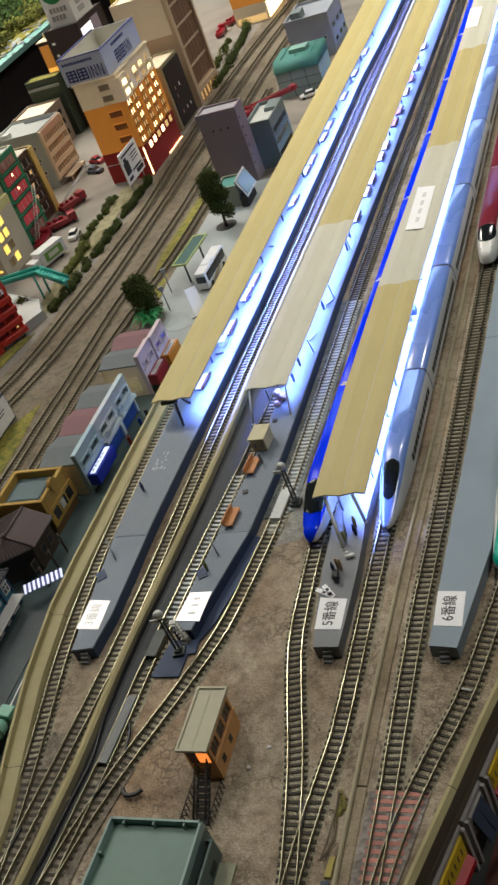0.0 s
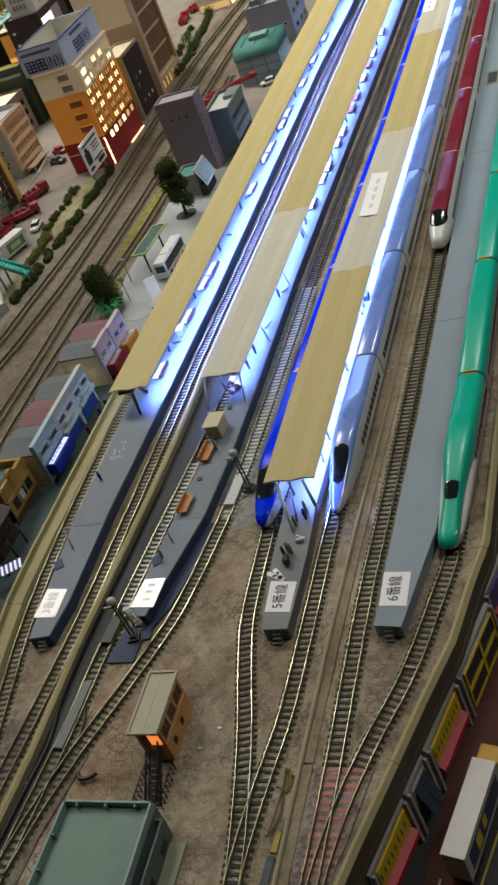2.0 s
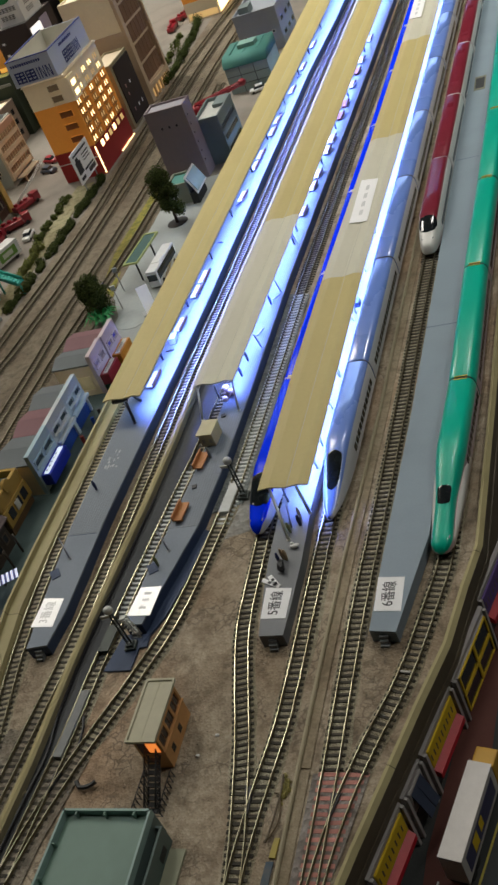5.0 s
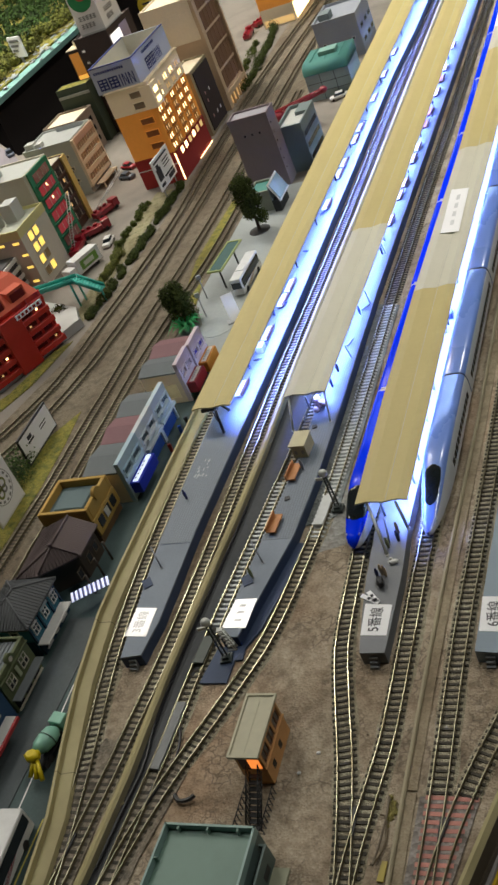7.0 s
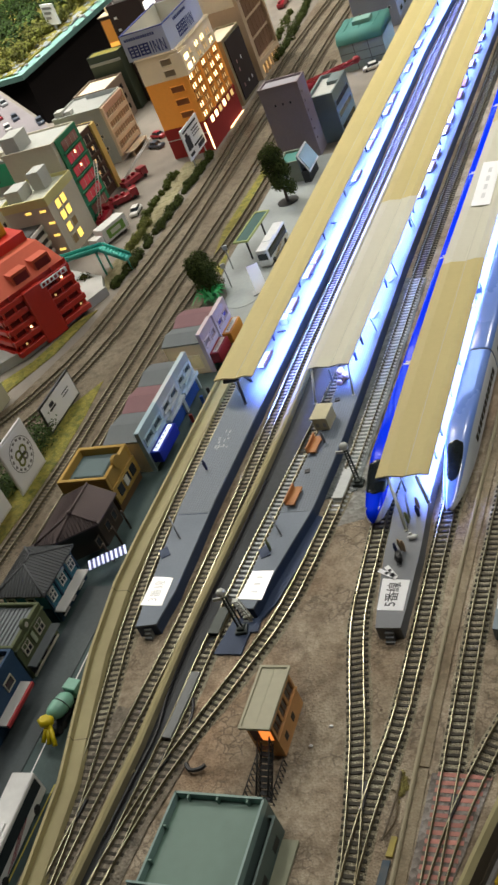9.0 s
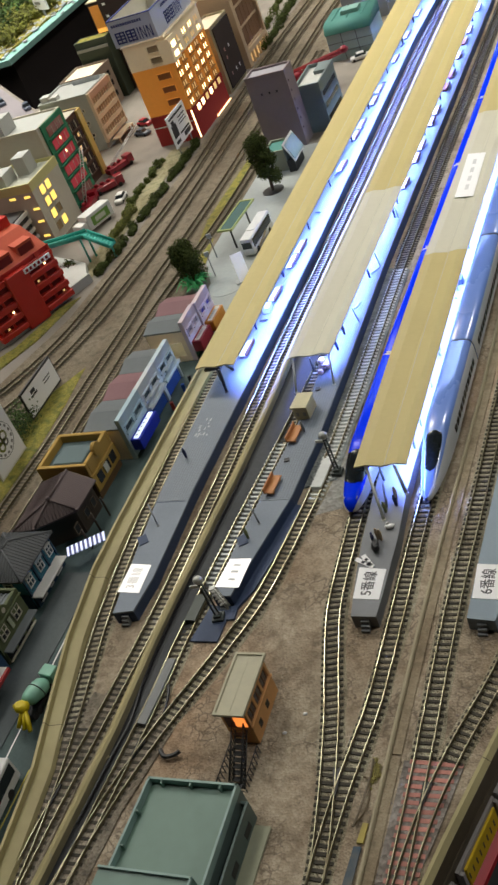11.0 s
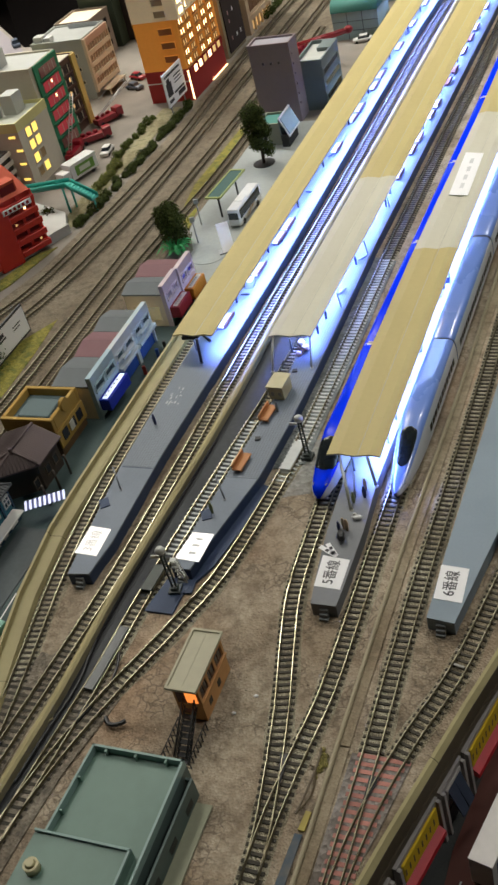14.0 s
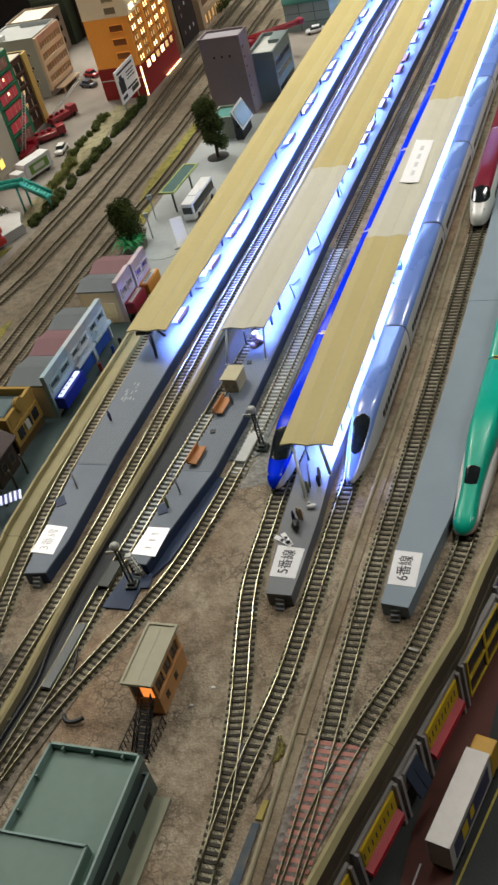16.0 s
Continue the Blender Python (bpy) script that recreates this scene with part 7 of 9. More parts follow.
# ---- shops along the street, seen over the edge board ----
def shop_unit(label, y0, y1, x_front, x_back, h, facade, roof_m, sign_m, sign_face, shutter, win_m, z0=CITY):
    ln = y1 - y0
    t = thing("shop", label, "shop", x_front, (y0 + y1) / 2, z0, group="street shops")
    d = x_front - x_back
    hl = ln / 2
    bm = B()
    bx(bm, -d, -0.42, -hl + 0.03, hl - 0.03, 0, h - 1.0)
    part("body", bm, CREAM, t)
    bm = B()
    loft(bm, [[(x, -hl + 0.02, h - 1.0), (x, hl - 0.02, h - 1.0), (x, hl - 0.02, h - 0.85), (x, 0, h - 0.45), (x, -hl + 0.02, h - 0.85)] for x in (-d - 0.15, -0.43)])
    for f in bm.faces:
        f.smooth = False
    part("roof", bm, roof_m, t, "ribbed low gable roof")
    bm = B()
    n = int(d / 0.3)
    for i in range(n):
        x = -d + (i + 0.5) * (d - 0.5) / n
        for s in (-1, 1):
            v = [bm.verts.new(p) for p in ((x - 0.03, s * (hl - 0.05), h - 0.84), (x + 0.03, s * (hl - 0.05), h - 0.84), (x + 0.03, 0, h - 0.43), (x - 0.03, 0, h - 0.43))]
            bm.faces.new(v)
    bmesh.ops.solidify(bm, geom=bm.faces[:], thickness=0.03)
    tagged(part("roof_ribs", bm, roof_m, t), kind="stuff")
    # facade with openings: built of piers, sill band and lintel bands
    bm = B()
    bx(bm, -0.42, 0.0, -hl, hl, h * 0.62 + 0.65, h)
    bx(bm, -0.42, 0.0, -hl, hl, h * 0.42, h * 0.62)
    for a, b in ((-hl, -hl + 0.35), (-0.2, 0.2), (hl - 0.35, hl)):
        bx(bm, -0.42, 0.0, a, b, h * 0.62, h * 0.62 + 0.65)
    for a, b in ((-hl, -hl + 0.2), (hl - 0.2, hl)):
        bx(bm, -0.42, 0.0, a, b, 0, h * 0.42)
    part("facade", bm, facade, t)
    for s in (-1, 1):
        ua, ub = sorted((s * 0.2, s * (hl - 0.35)))
        bm = B()
        bx(bm, -0.22, -0.16, ua, ub, h * 0.62, h * 0.62 + 0.65)
        w = part("window", bm, win_m, t)
        bm = B()
        bx(bm, -0.16, 0.06, ua - 0.02, ua + 0.07, h * 0.62, h * 0.62 + 0.65)
        bx(bm, -0.16, 0.06, ub - 0.07, ub + 0.02, h * 0.62, h * 0.62 + 0.65)
        bx(bm, -0.02, 0.16, ua - 0.1, ub + 0.1, h * 0.62 - 0.12, h * 0.62 + 0.02)
        bx(bm, -0.02, 0.12, ua - 0.08, ub + 0.08, h * 0.62 + 0.63, h * 0.62 + 0.74)
        part("window_frame", bm, facade, w)
    bm = B()
    bx(bm, -0.3, -0.2, -hl + 0.2, hl - 0.2, 0, h * 0.42)
    part("shutter", bm, shutter, t, "coloured shop front")
    if sign_m:
        bm = B()
        bx(bm, 0.003, 0.95, -hl + 0.2, hl - 0.15, h * 0.20, h * 0.46)
        s = part("awning_box", rounded(bm, 0.06), sign_m, t, "box sign over the door")
        if sign_face:
            bm = B()
            bx(bm, 0.28, 0.72, -hl + 0.4, hl - 0.35, h * 0.461, h * 0.47)
            part("sign_panel", bm, sign_face, s, "pale sign panel")
            bm = B()
            for k in range(5):
                u = -hl + 0.7 + k * (ln - 1.5) / 5
                bx(bm, 0.33, 0.52, u, u + 0.22, h * 0.4702, h * 0.473)
            part("printed_mark", bm, mat("grey_marks", (0.3, 0.3, 0.32), 0.7), s, "illegible marks")
    else:
        bm = B()
        bx(bm, 0.003, 0.42, -hl + 0.1, hl - 0.1, h * 0.42, h * 0.49)
        ledge = part("ledge", bm, facade, t)
        for i in range(7):
            bm = B()
            u = -hl + 0.25 + i * (ln - 0.6) / 6.5
            bx(bm, 0.1, 0.14, u, u + 0.05, h * 0.492, h * 0.56)
            part("baluster", bm, facade, ledge)
        bm = B()
        bx(bm, 0.003, 0.36, -hl * 0.55, hl * 0.55, h * 0.585, h * 0.63)
        part("window_box", bm, facade, t, "flower box under the windows")
    return t


SIGN_LIT = mat("lit_white_sign", (0.85, 0.87, 0.9), 0.5, glow=(0.75, 0.85, 1.0), glow_by=0.9)
SIGN_PALE = mat("pale_sign", (0.6, 0.58, 0.5), 0.5)
DULLGLASS = glass("shop_glass", (0.08, 0.11, 0.13), 0.12)
PURPLE_GLASS = mat("violet_glass", (0.16, 0.13, 0.5), 0.2)
shop_unit("pale blue shop front with a glowing blue sign", 17.2, 21.4, -23.75, -27.5, 4.2, PALEB, ROOF_G, mat("bright_blue", (0.01, 0.03, 0.5), 0.35), SIGN_LIT, PALEB, DULLGLASS)
shop_unit("white shop front with a dusty pink roof", 21.42, 25.2, -23.75, -27.5, 4.2, plaster("ice_white_wall", (0.58, 0.63, 0.64)), ROOF_P, None, None, VIVID, DULLGLASS)
shop_unit("white shop front with blue shutters", 25.22, 28.7, -23.75, -27.5, 4.2, plaster("ice_blue_wall", (0.52, 0.62, 0.66)), ROOF_G, None, None, VIVID, DULLGLASS)
shop_unit("pale pink shop front with a dark red box sign", 31.0, 34.1, -23.1, -27.4, 4.3, PINKW, ROOF_G, mat("maroon_sign", (0.25, 0.012, 0.02), 0.4), SIGN_PALE, plaster("green_shutter", (0.03, 0.14, 0.09)), mat("mauve_glass", (0.35, 0.28, 0.32), 0.3))
shop_unit("pale pink shop front with an orange box sign", 34.12, 37.3, -22.9, -27.4, 4.3, PINKW, ROOF_P, mat("orange_sign", (0.55, 0.20, 0.02), 0.4), SIGN_PALE, VIVID, PURPLE_GLASS)
bm = B()
bx(bm, -26.6, -24.0, 30.9, 30.96, CITY + 0.8, CITY + 2.2)
mono("lit_shop_window", bm, mat("pale_lit_curtain", (0.55, 0.48, 0.28), 0.6, stain=90, stain_by=0.5, glow=(1.0, 0.85, 0.45), glow_by=0.06), "warm lit window in the shop's side wall", "window")
for x, y, m in ((-22.6, 26.2, VIVID), (-22.4, 27.4, BLACK), (-22.7, 23.6, mat("rust_red", (0.3, 0.03, 0.02), 0.5))):
    bm = B()
    bx(bm, -0.15, 0.15, -0.12, 0.12, 0, 0.9)
    mono("street_vending_box", rounded(bm, 0.03), m, "narrow street box beside the shop doors", "street box", x, y, CITY, 20, group="street boxes")

# mustard shop with parapet and grey-teal roof
ms = block("mustard_shop", "mustard yellow shop with an ornate parapet", -29.6, -25.0, 12.4, 16.6, 3.0, mat("brown_timber", (0.14, 0.08, 0.035), 0.7), roof=plaster("teal_grey_roof", (0.13, 0.19, 0.20)), parapet=0)
for a in ((-2.4, 2.4, -2.2, -1.85), (-2.4, 2.4, 1.85, 2.2), (-2.4, -2.05, -1.85, 1.85), (2.05, 2.4, -1.85, 1.85)):
    slab(ms, "parapet", YELLOW, *a, 2.5, 3.75, bev=0.05)
slab(ms, "front", YELLOW, 2.31, 2.5, -2.15, 2.15, 0.9, 2.5, "mustard street front")
bm = B()
cyl(bm, (2.2, 0, 3.7), (2.55, 0, 3.7), 0.55, 16)
part("round_ornament", bm, YELLOW, ms, "round gable ornament")
for y in (-1.2, 0.1, 1.2):
    slab(ms, "window", WIN_DARK, 2.5, 2.56, y - 0.4, y + 0.4, 1.3, 2.2)
slab(ms, "sign_panel", SIGN_PALE, 2.56, 2.64, -0.5, 0.1, 1.4, 2.2)
slab(ms, "roof_hip", plaster("teal_grey_hip", (0.11, 0.16, 0.17)), -1.5, 1.4, -1.2, 1.1, 3.06, 3.3, bev=0.1)


def hip_house(name, label, x0, x1, y0, y1, eave, ridge, wall, roof_m, over=0.45, ribs=0.26, ridge_along="y"):
    cx, cy = (x0 + x1) / 2, (y0 + y1) / 2
    t = thing(name, label, "house", cx, cy, CITY)
    hx, hy = (x1 - x0) / 2, (y1 - y0) / 2
    bm = B()
    bx(bm, -hx + over, hx - over, -hy + over, hy - over, 0, eave)
    part("wall", bm, wall, t)
    t["hx"], t["hy"] = hx - over, hy - over
    r = max(hy - hx, 0.45)
    c = [(-hx, -hy, eave), (hx, -hy, eave), (hx, hy, eave), (-hx, hy, eave)]
    ra, rb = (0, -r, ridge), (0, r, ridge)
    bm = B()
    v = [bm.verts.new(p) for p in c] + [bm.verts.new(ra), bm.verts.new(rb)]
    w = [bm.verts.new((p[0], p[1], p[2] - 0.14)) for p in c]
    for f in ((0, 1, 4), (1, 2, 5, 4), (2, 3, 5), (3, 0, 4, 5)):
        bm.faces.new([v[i] for i in f])
    for i in range(4):
        bm.faces.new((w[i], w[(i + 1) % 4], v[(i + 1) % 4], v[i]))
    bm.faces.new(w[::-1])
    part("roof", bm, roof_m, t)
    bm = B()
    for a, b in ((c[0], ra), (c[1], ra), (c[2], rb), (c[3], rb), (ra, rb)):
        cyl(bm, a, b, 0.09, 6)
    part("ridge_tiles", bm, roof_m, t, "raised ridge tiles")
    # ribs down the slopes
    bm = B()
    n = int(2 * hy / ribs)
    for s in (-1, 1):
        for i in range(1, n):
            y = -hy + 2 * hy * i / n
            k = 1.0 if abs(y) <= r else (hy - abs(y)) / max(hy - r, 1e-6)
            cyl(bm, (s * hx, y, eave + 0.02), (s * hx * (1 - k), y, eave + (ridge - eave) * k + 0.02), 0.035, 4)
    n = int(2 * hx / ribs)
    for s in (-1, 1):
        for i in range(1, n):
            x = -hx + 2 * hx * i / n
            k = (hx - abs(x)) / hx
            cyl(bm, (x, s * hy, eave + 0.02), (x, s * (hy - (hy - r) * k), eave + (ridge - eave) * k + 0.02), 0.035, 4)
    tagged(part("roof_ribs", bm, roof_m, t), kind="stuff")
    return t




def timber_house():
    """A dark house with a tiled roof: a gable to the north, three facets to the south."""
    x0, y0 = -26.6, 9.0
    t = thing("timber_house", "dark timber house with a brown tiled faceted roof", "house", x0, y0, CITY)
    eave, ridge = 2.72, 3.9
    e = [(x - x0, y - y0) for x, y in ((-24.1, 11.75), (-24.14, 8.3), (-27.2, 6.3), (-29.2, 6.1), (-29.4, 11.75))]
    ra, rb = (-26.3 - x0, 8.35 - y0), (-26.3 - x0, 11.75 - y0)
    bm = B()
    prism(bm, [(e[0][0] - 0.5, e[0][1] - 0.25), (e[4][0] + 0.4, e[4][1] - 0.25), (e[3][0] + 0.4, e[3][1] + 0.5), (e[2][0], e[2][1] + 0.6), (e[1][0] - 0.5, e[1][1] + 0.25)], 0, eave - 0.1)
    part("wall", bm, WOOD, t)
    t["hx"], t["hy"] = 1.96, 2.4
    bm = B()
    v = [bm.verts.new((x, y, eave)) for x, y in e]
    w = [bm.verts.new((x, y, eave - 0.14)) for x, y in e]
    pa, pb = bm.verts.new((*ra, ridge)), bm.verts.new((*rb, ridge))
    for f in ((v[0], v[1], pa, pb), (v[1], v[2], pa), (v[2], v[3], pa), (v[3], v[4], pb, pa), (v[4], v[0], pb)):
        bm.faces.new(f)
    for i in range(5):
        bm.faces.new((w[i], w[(i + 1) % 5], v[(i + 1) % 5], v[i]))
    bm.faces.new(w[::-1])
    part("roof", bm, ROOF_BR, t)
    for p, q in ((e[1], ra), (e[2], ra), (e[3], ra)):
        bm = B()
        cyl(bm, (*p, eave + 0.03), (*q, ridge + 0.03), 0.085, 6)
        blob(bm, (*p, eave + 0.06), 0.15, 0.15, 0.12, 3, rough=0.05)
        part("ridge_tile", bm, ROOF_BR, t)
    bm = B()
    cyl(bm, (*ra, ridge + 0.03), (*rb, ridge + 0.03), 0.1, 6)
    blob(bm, (*ra, ridge + 0.12), 0.2, 0.2, 0.2, 5, rough=0.05)
    part("ridge_tile", bm, ROOF_BR, t)
    bm = B()
    for p, q, n in ((e[1], e[2], 13), (e[2], e[3], 8), (e[3], e[4], 22)):
        p, q, top = Vector(p), Vector(q), Vector(ra)
        f0 = (top - p).dot(q - p) / (q - p).length_squared
        rise = top - (p + (q - p) * f0)
        for i in range(1, n):
            f = i / n
            k = f / f0 if f < f0 else (1.0 if n == 22 else (1 - f) / (1 - f0))
            a = p + (q - p) * f
            c = a + rise * k
            cyl(bm, (a.x, a.y, eave + 0.02), (c.x, c.y, eave + (ridge - eave) * k + 0.02), 0.032, 4)
    for i in range(1, 17):
        y = e[1][1] + (e[0][1] - e[1][1]) * i / 17
        cyl(bm, (e[1][0], y, eave + 0.01), (ra[0], y, ridge + 0.01), 0.022, 4)
    tagged(part("roof_ribs", bm, ROOF_BR, t), kind="stuff")
    return t


bh = timber_house()
windows(bh, "E", [-1.2, 0.6, 1.8], [0.8], 0.7, 0.9, WIN_DARK, mat("worn_wood_frame", (0.12, 0.09, 0.06), 0.7))
for y in (6.8, 8.6, 10.4):
    bm = B()
    cyl(bm, (-23.4, y, CITY), (-23.4, y, CITY + 2.0), 0.09, 6)
    mono("timber_post", bm, WOOD, "dark timber post of the veranda", "post", group="veranda posts")
# striped glowing awning
aw = thing("striped_awning", "blue and white striped glowing awning over the shop door", "awning", -22.95, 6.0, CITY + 1.3, 32)
STRIPE_W = mat("glowing_white_stripe", (0.8, 0.82, 0.9), 0.5, glow=(0.55, 0.62, 1.0), glow_by=0.55)
STRIPE_B = mat("navy_stripe", (0.05, 0.07, 0.25), 0.5)
for i in range(17):
    slab(aw, "stripe", STRIPE_W if i % 2 == 0 else STRIPE_B, -1.55 + i * 0.182, -1.55 + (i + 1) * 0.182 - 0.004, -0.55, 0.55, 0.0, 0.06)
bm = B()
prism(bm, [(-24.55, -24), (-22.1, -24), (-21.85, -8), (-21.7, 1.5), (-22.3, 4.2), (-24.55, 4.2)], CITY - 0.1, CITY + 0.14)
mono("pavement", bm, mat("blue_grey_paving", (0.075, 0.092, 0.098), 0.7, grain=400, vary=0.2, stain=22, stain_by=0.5, bump=0.15, stain_color=(0.04, 0.042, 0.04)), "raised blue-grey pavement in front of the shops", "pavement", kind="structure")
bl = hip_house("plank_house", "blue plank house with white windows and a dark grey roof", -29.5, -24.9, 0.4, 5.6, 3.2, 4.4, BLUEW, ROOF_D, over=0.35)
windows(bl, "E", [-1.5, 0.1, 1.6], [1.75], 0.75, 1.0, mat("dull_blue_glass", (0.03, 0.06, 0.08), 0.2), WHITEW, depth=0.1)
for y in (-1.5, 0.1, 1.6):
    slab(bl, "mullion", WHITEW, 1.965, 2.07, y - 0.03, y + 0.03, 1.8, 2.7)
    slab(bl, "mullion", WHITEW, 1.965, 2.07, y - 0.34, y + 0.34, 2.25, 2.31)
    slab(bl, "window_head", WHITEW, 1.955, 2.12, y - 0.42, y + 0.42, 2.62, 2.7)
windows(bl, "S", [-1.2, 0.6], [1.9], 0.8, 0.8, WIN_DARK, WHITEW, depth=0.1)
for k in range(6):
    slab(bl, "plank_line", mat("plank_shadow", (0.02, 0.08, 0.12), 0.7) if k == 0 else bpy.data.materials["plank_shadow"], 1.952, 1.975, -2.2, 2.2, 0.3 + k * 0.24, 0.33 + k * 0.24)
slab(bl, "awning", WHITEW, 1.98, 3.0, -2.3, 1.9, 1.15, 1.3, "white flat awning", 0.04)
NAVYW = plaster("navy_boards", (0.012, 0.045, 0.085))
slab(bl, "shop_front", NAVYW, 1.98, 2.16, -2.2, 2.2, 0, 1.12, "dark navy shop front")
for y in (-2.18, -0.72, 0.84, 2.08):
    slab(bl, "pilaster", NAVYW, 1.98, 2.1, y - 0.08, y + 0.08, 1.32, 3.05)
slab(bl, "eaves_board", NAVYW, 1.96, 2.14, -2.2, 2.2, 3.05, 3.18)
for y, w in ((-1.4, 0.45), (-0.1, 0.28), (1.2, 0.45)):
    slab(bl, "shop_window", WIN_DARK, 2.165, 2.19, y - w, y + w, 0.35, 0.95)
    slab(bl, "shop_sill", WHITEW, 2.165, 2.26, y - w, y + w, 0.25, 0.34)
slab(bl, "name_plate", mat("pale_blue_plate", (0.42, 0.50, 0.52), 0.5), 2.13, 2.2, -0.45, 0.65, 2.72, 3.0, "pale blue name plate")
slab(bl, "base_board", NAVYW, -1.9, 1.9, -2.34, -2.26, 0, 1.5)
ol = block("olive_shop", "olive shop with a ribbed grey roof and ornate front", -31.0, -24.9, -4.4, -0.3, 3.0, OLIVE, roof=ROOF_G, parapet=0)
for a in ((-3.1, 3.1, -2.1, -1.85), (-3.1, 3.1, 1.85, 2.1), (2.8, 3.1, -1.85, 1.85)):
    slab(ol, "parapet", OLIVE, *a, 2.9, 3.4, bev=0.04)
bm = B()
for i in range(16):
    x = -2.9 + i * 0.36
    bx(bm, x, x + 0.07, -1.84, 1.84, 3.06, 3.14)
tagged(part("roof_ribs", bm, ROOF_G, ol), kind="stuff")
bm = B()
cyl(bm, (2.85, 0, 3.4), (3.16, 0, 3.4), 0.42, 14)
part("round_ornament", bm, OLIVE, ol)
windows(ol, "E", [-1.0, 0.9], [1.7], 0.9, 1.0, WIN_DARK, STONE, depth=0.1)
slab(ol, "shutter_leaf", mat("cream_green_plate", (0.42, 0.45, 0.30), 0.6), 3.12, 3.2, -0.2, 0.12, 1.7, 2.6, "pale green name plate")
bm = B()
cyl(bm, (3.165, 0, 3.4), (3.19, 0, 3.4), 0.2, 14)
part("clock_face", bm, STONE, ol, "pale disc in the round ornament")
slab(ol, "cornice", OLIVE, 3.06, 3.24, -2.1, 2.1, 2.82, 2.98, bev=0.03)
slab(ol, "ledge", ROOF_G, 3.06, 3.85, -1.95, 1.95, 1.15, 1.28, "grey ledge over the shop windows", 0.03)
for y in (-1.0, 0.9):
    slab(ol, "mullion", STONE, 3.06, 3.17, y - 0.035, y + 0.035, 1.75, 2.65)
    slab(ol, "mullion", STONE, 3.06, 3.17, y - 0.4, y + 0.4, 2.2, 2.27)
    bm = B()
    cyl(bm, (3.06, y, 2.7), (3.15, y, 2.7), 0.46, 14)
    part("arched_head", bm, OLIVE, ol)
for y in (-1.35, -0.1, 1.2):
    slab(ol, "shop_window", WIN_DARK, 3.055, 3.08, y - 0.45, y + 0.45, 0.2, 1.05)
slab(ol, "shop_sill", STONE, 3.06, 3.2, -1.9, 1.9, 0.06, 0.18)
nv = block("navy_shop", "navy blue shop with a parapet roof", -31.0, -24.6, -10.6, -4.8, 3.2, plaster("navy_wall", (0.02, 0.06, 0.13)), roof=ROOF_D, parapet=0.5)
windows(nv, "E", [-1.5, 1.2], [1.9], 1.0, 0.8, WIN_DARK, STONE, depth=0.1)
slab(nv, "red_white_awning", WHITEW, 3.25, 4.1, -1.6, 2.0, 1.3, 1.45, "white awning")
slab(nv, "awning_edge", mat("awning_red", (0.4, 0.03, 0.03), 0.5), 4.1, 4.3, -1.6, 2.0, 1.2, 1.45, "red awning edge")
block("street_shop", "dark shop with a grey flat roof", -31.0, -24.6, -24.0, -11.2, 3.4, plaster("slate_wall", (0.08, 0.10, 0.11)), roof=ROOF_G, parapet=0.4)


# ---- billboards by the town track ----
def wide_board(name, label, x, y, rz, w, h, z, frame, logo):
    t = thing(name, label, "billboard", x, y, CITY, rz)
    for s in (-1, 1):
        bm = B()
        cyl(bm, (s * w * 0.36, 0.15, 0), (s * w * 0.36, 0.15, z + h * 0.4), 0.1, 6)
        part("post", bm, frame, t)
    bm = B()
    bx(bm, -w / 2, w / 2, -0.08, 0.1, z, z + h)
    part("panel", bm, frame, t)
    slab(t, "sheet", PAPER, -w / 2 + 0.12, w / 2 - 0.12, -0.12, -0.085, z + 0.22, z + h - 0.22, "white printed sheet")
    return t


b1 = wide_board("track_billboard", "black framed white billboard beside the town track", -38.1, 26.9, 90, 6.2, 3.0, 0.25, BLACK, False)
for u0, u1, z0, z1 in ((-1.9, -0.7, 1.9, 2.1), (-1.7, -0.9, 2.2, 2.6), (0.6, 2.0, 2.0, 2.1), (0.6, 1.8, 1.7, 1.8)):
    slab(b1, "printed_bar", INK, u0, u1, -0.135, -0.121, z0, z1)
b2 = wide_board("track_billboard", "white billboard with a round emblem beside the track", -36.9, 17.6, 90, 4.6, 5.2, 0.1, WHITE, True)
LOGO_A, LOGO_B = mat("emblem_olive", (0.20, 0.22, 0.05), 0.6), mat("emblem_grey", (0.22, 0.22, 0.22), 0.6)


def ring(t, cx, cz, r0, r1, m, y=-0.135, part_name="emblem", a0=0, a1=360):
    bm = B()
    n = 32
    angs = [radians(a0 + (a1 - a0) * i / n) for i in range(n + 1)]
    for a, b in zip(angs, angs[1:]):
        vs = [bm.verts.new((cx + r * math.cos(k), y, cz + r * math.sin(k))) for r, k in ((r0, a), (r1, a), (r1, b), (r0, b))]
        bm.faces.new(vs)
    bmesh.ops.remove_doubles(bm, verts=bm.verts, dist=1e-5)
    bmesh.ops.solidify(bm, geom=bm.faces[:], thickness=0.012)
    part(part_name, bm, m, t, "plain ring-shaped emblem")


ring(b2, 0.1, 2.9, 1.62, 1.68, LOGO_B)
for a in range(0, 360, 24):
    ring(b2, 0.1, 2.9, 1.28, 1.5, LOGO_B, a0=a, a1=a + 12, part_name="print_mark")
ring(b2, -0.3, 3.05, 0.30, 0.5, LOGO_A)
ring(b2, 0.5, 3.1, 0.32, 0.52, LOGO_A)
ring(b2, -0.25, 2.4, 0.28, 0.5, LOGO_A)
ring(b2, 0.45, 2.5, 0.2, 0.4, LOGO_B)

wide_board("track_billboard", "plain white billboard beside the town track", -37.4, 11.8, 90, 4.2, 4.2, 0.1, WHITE, False)

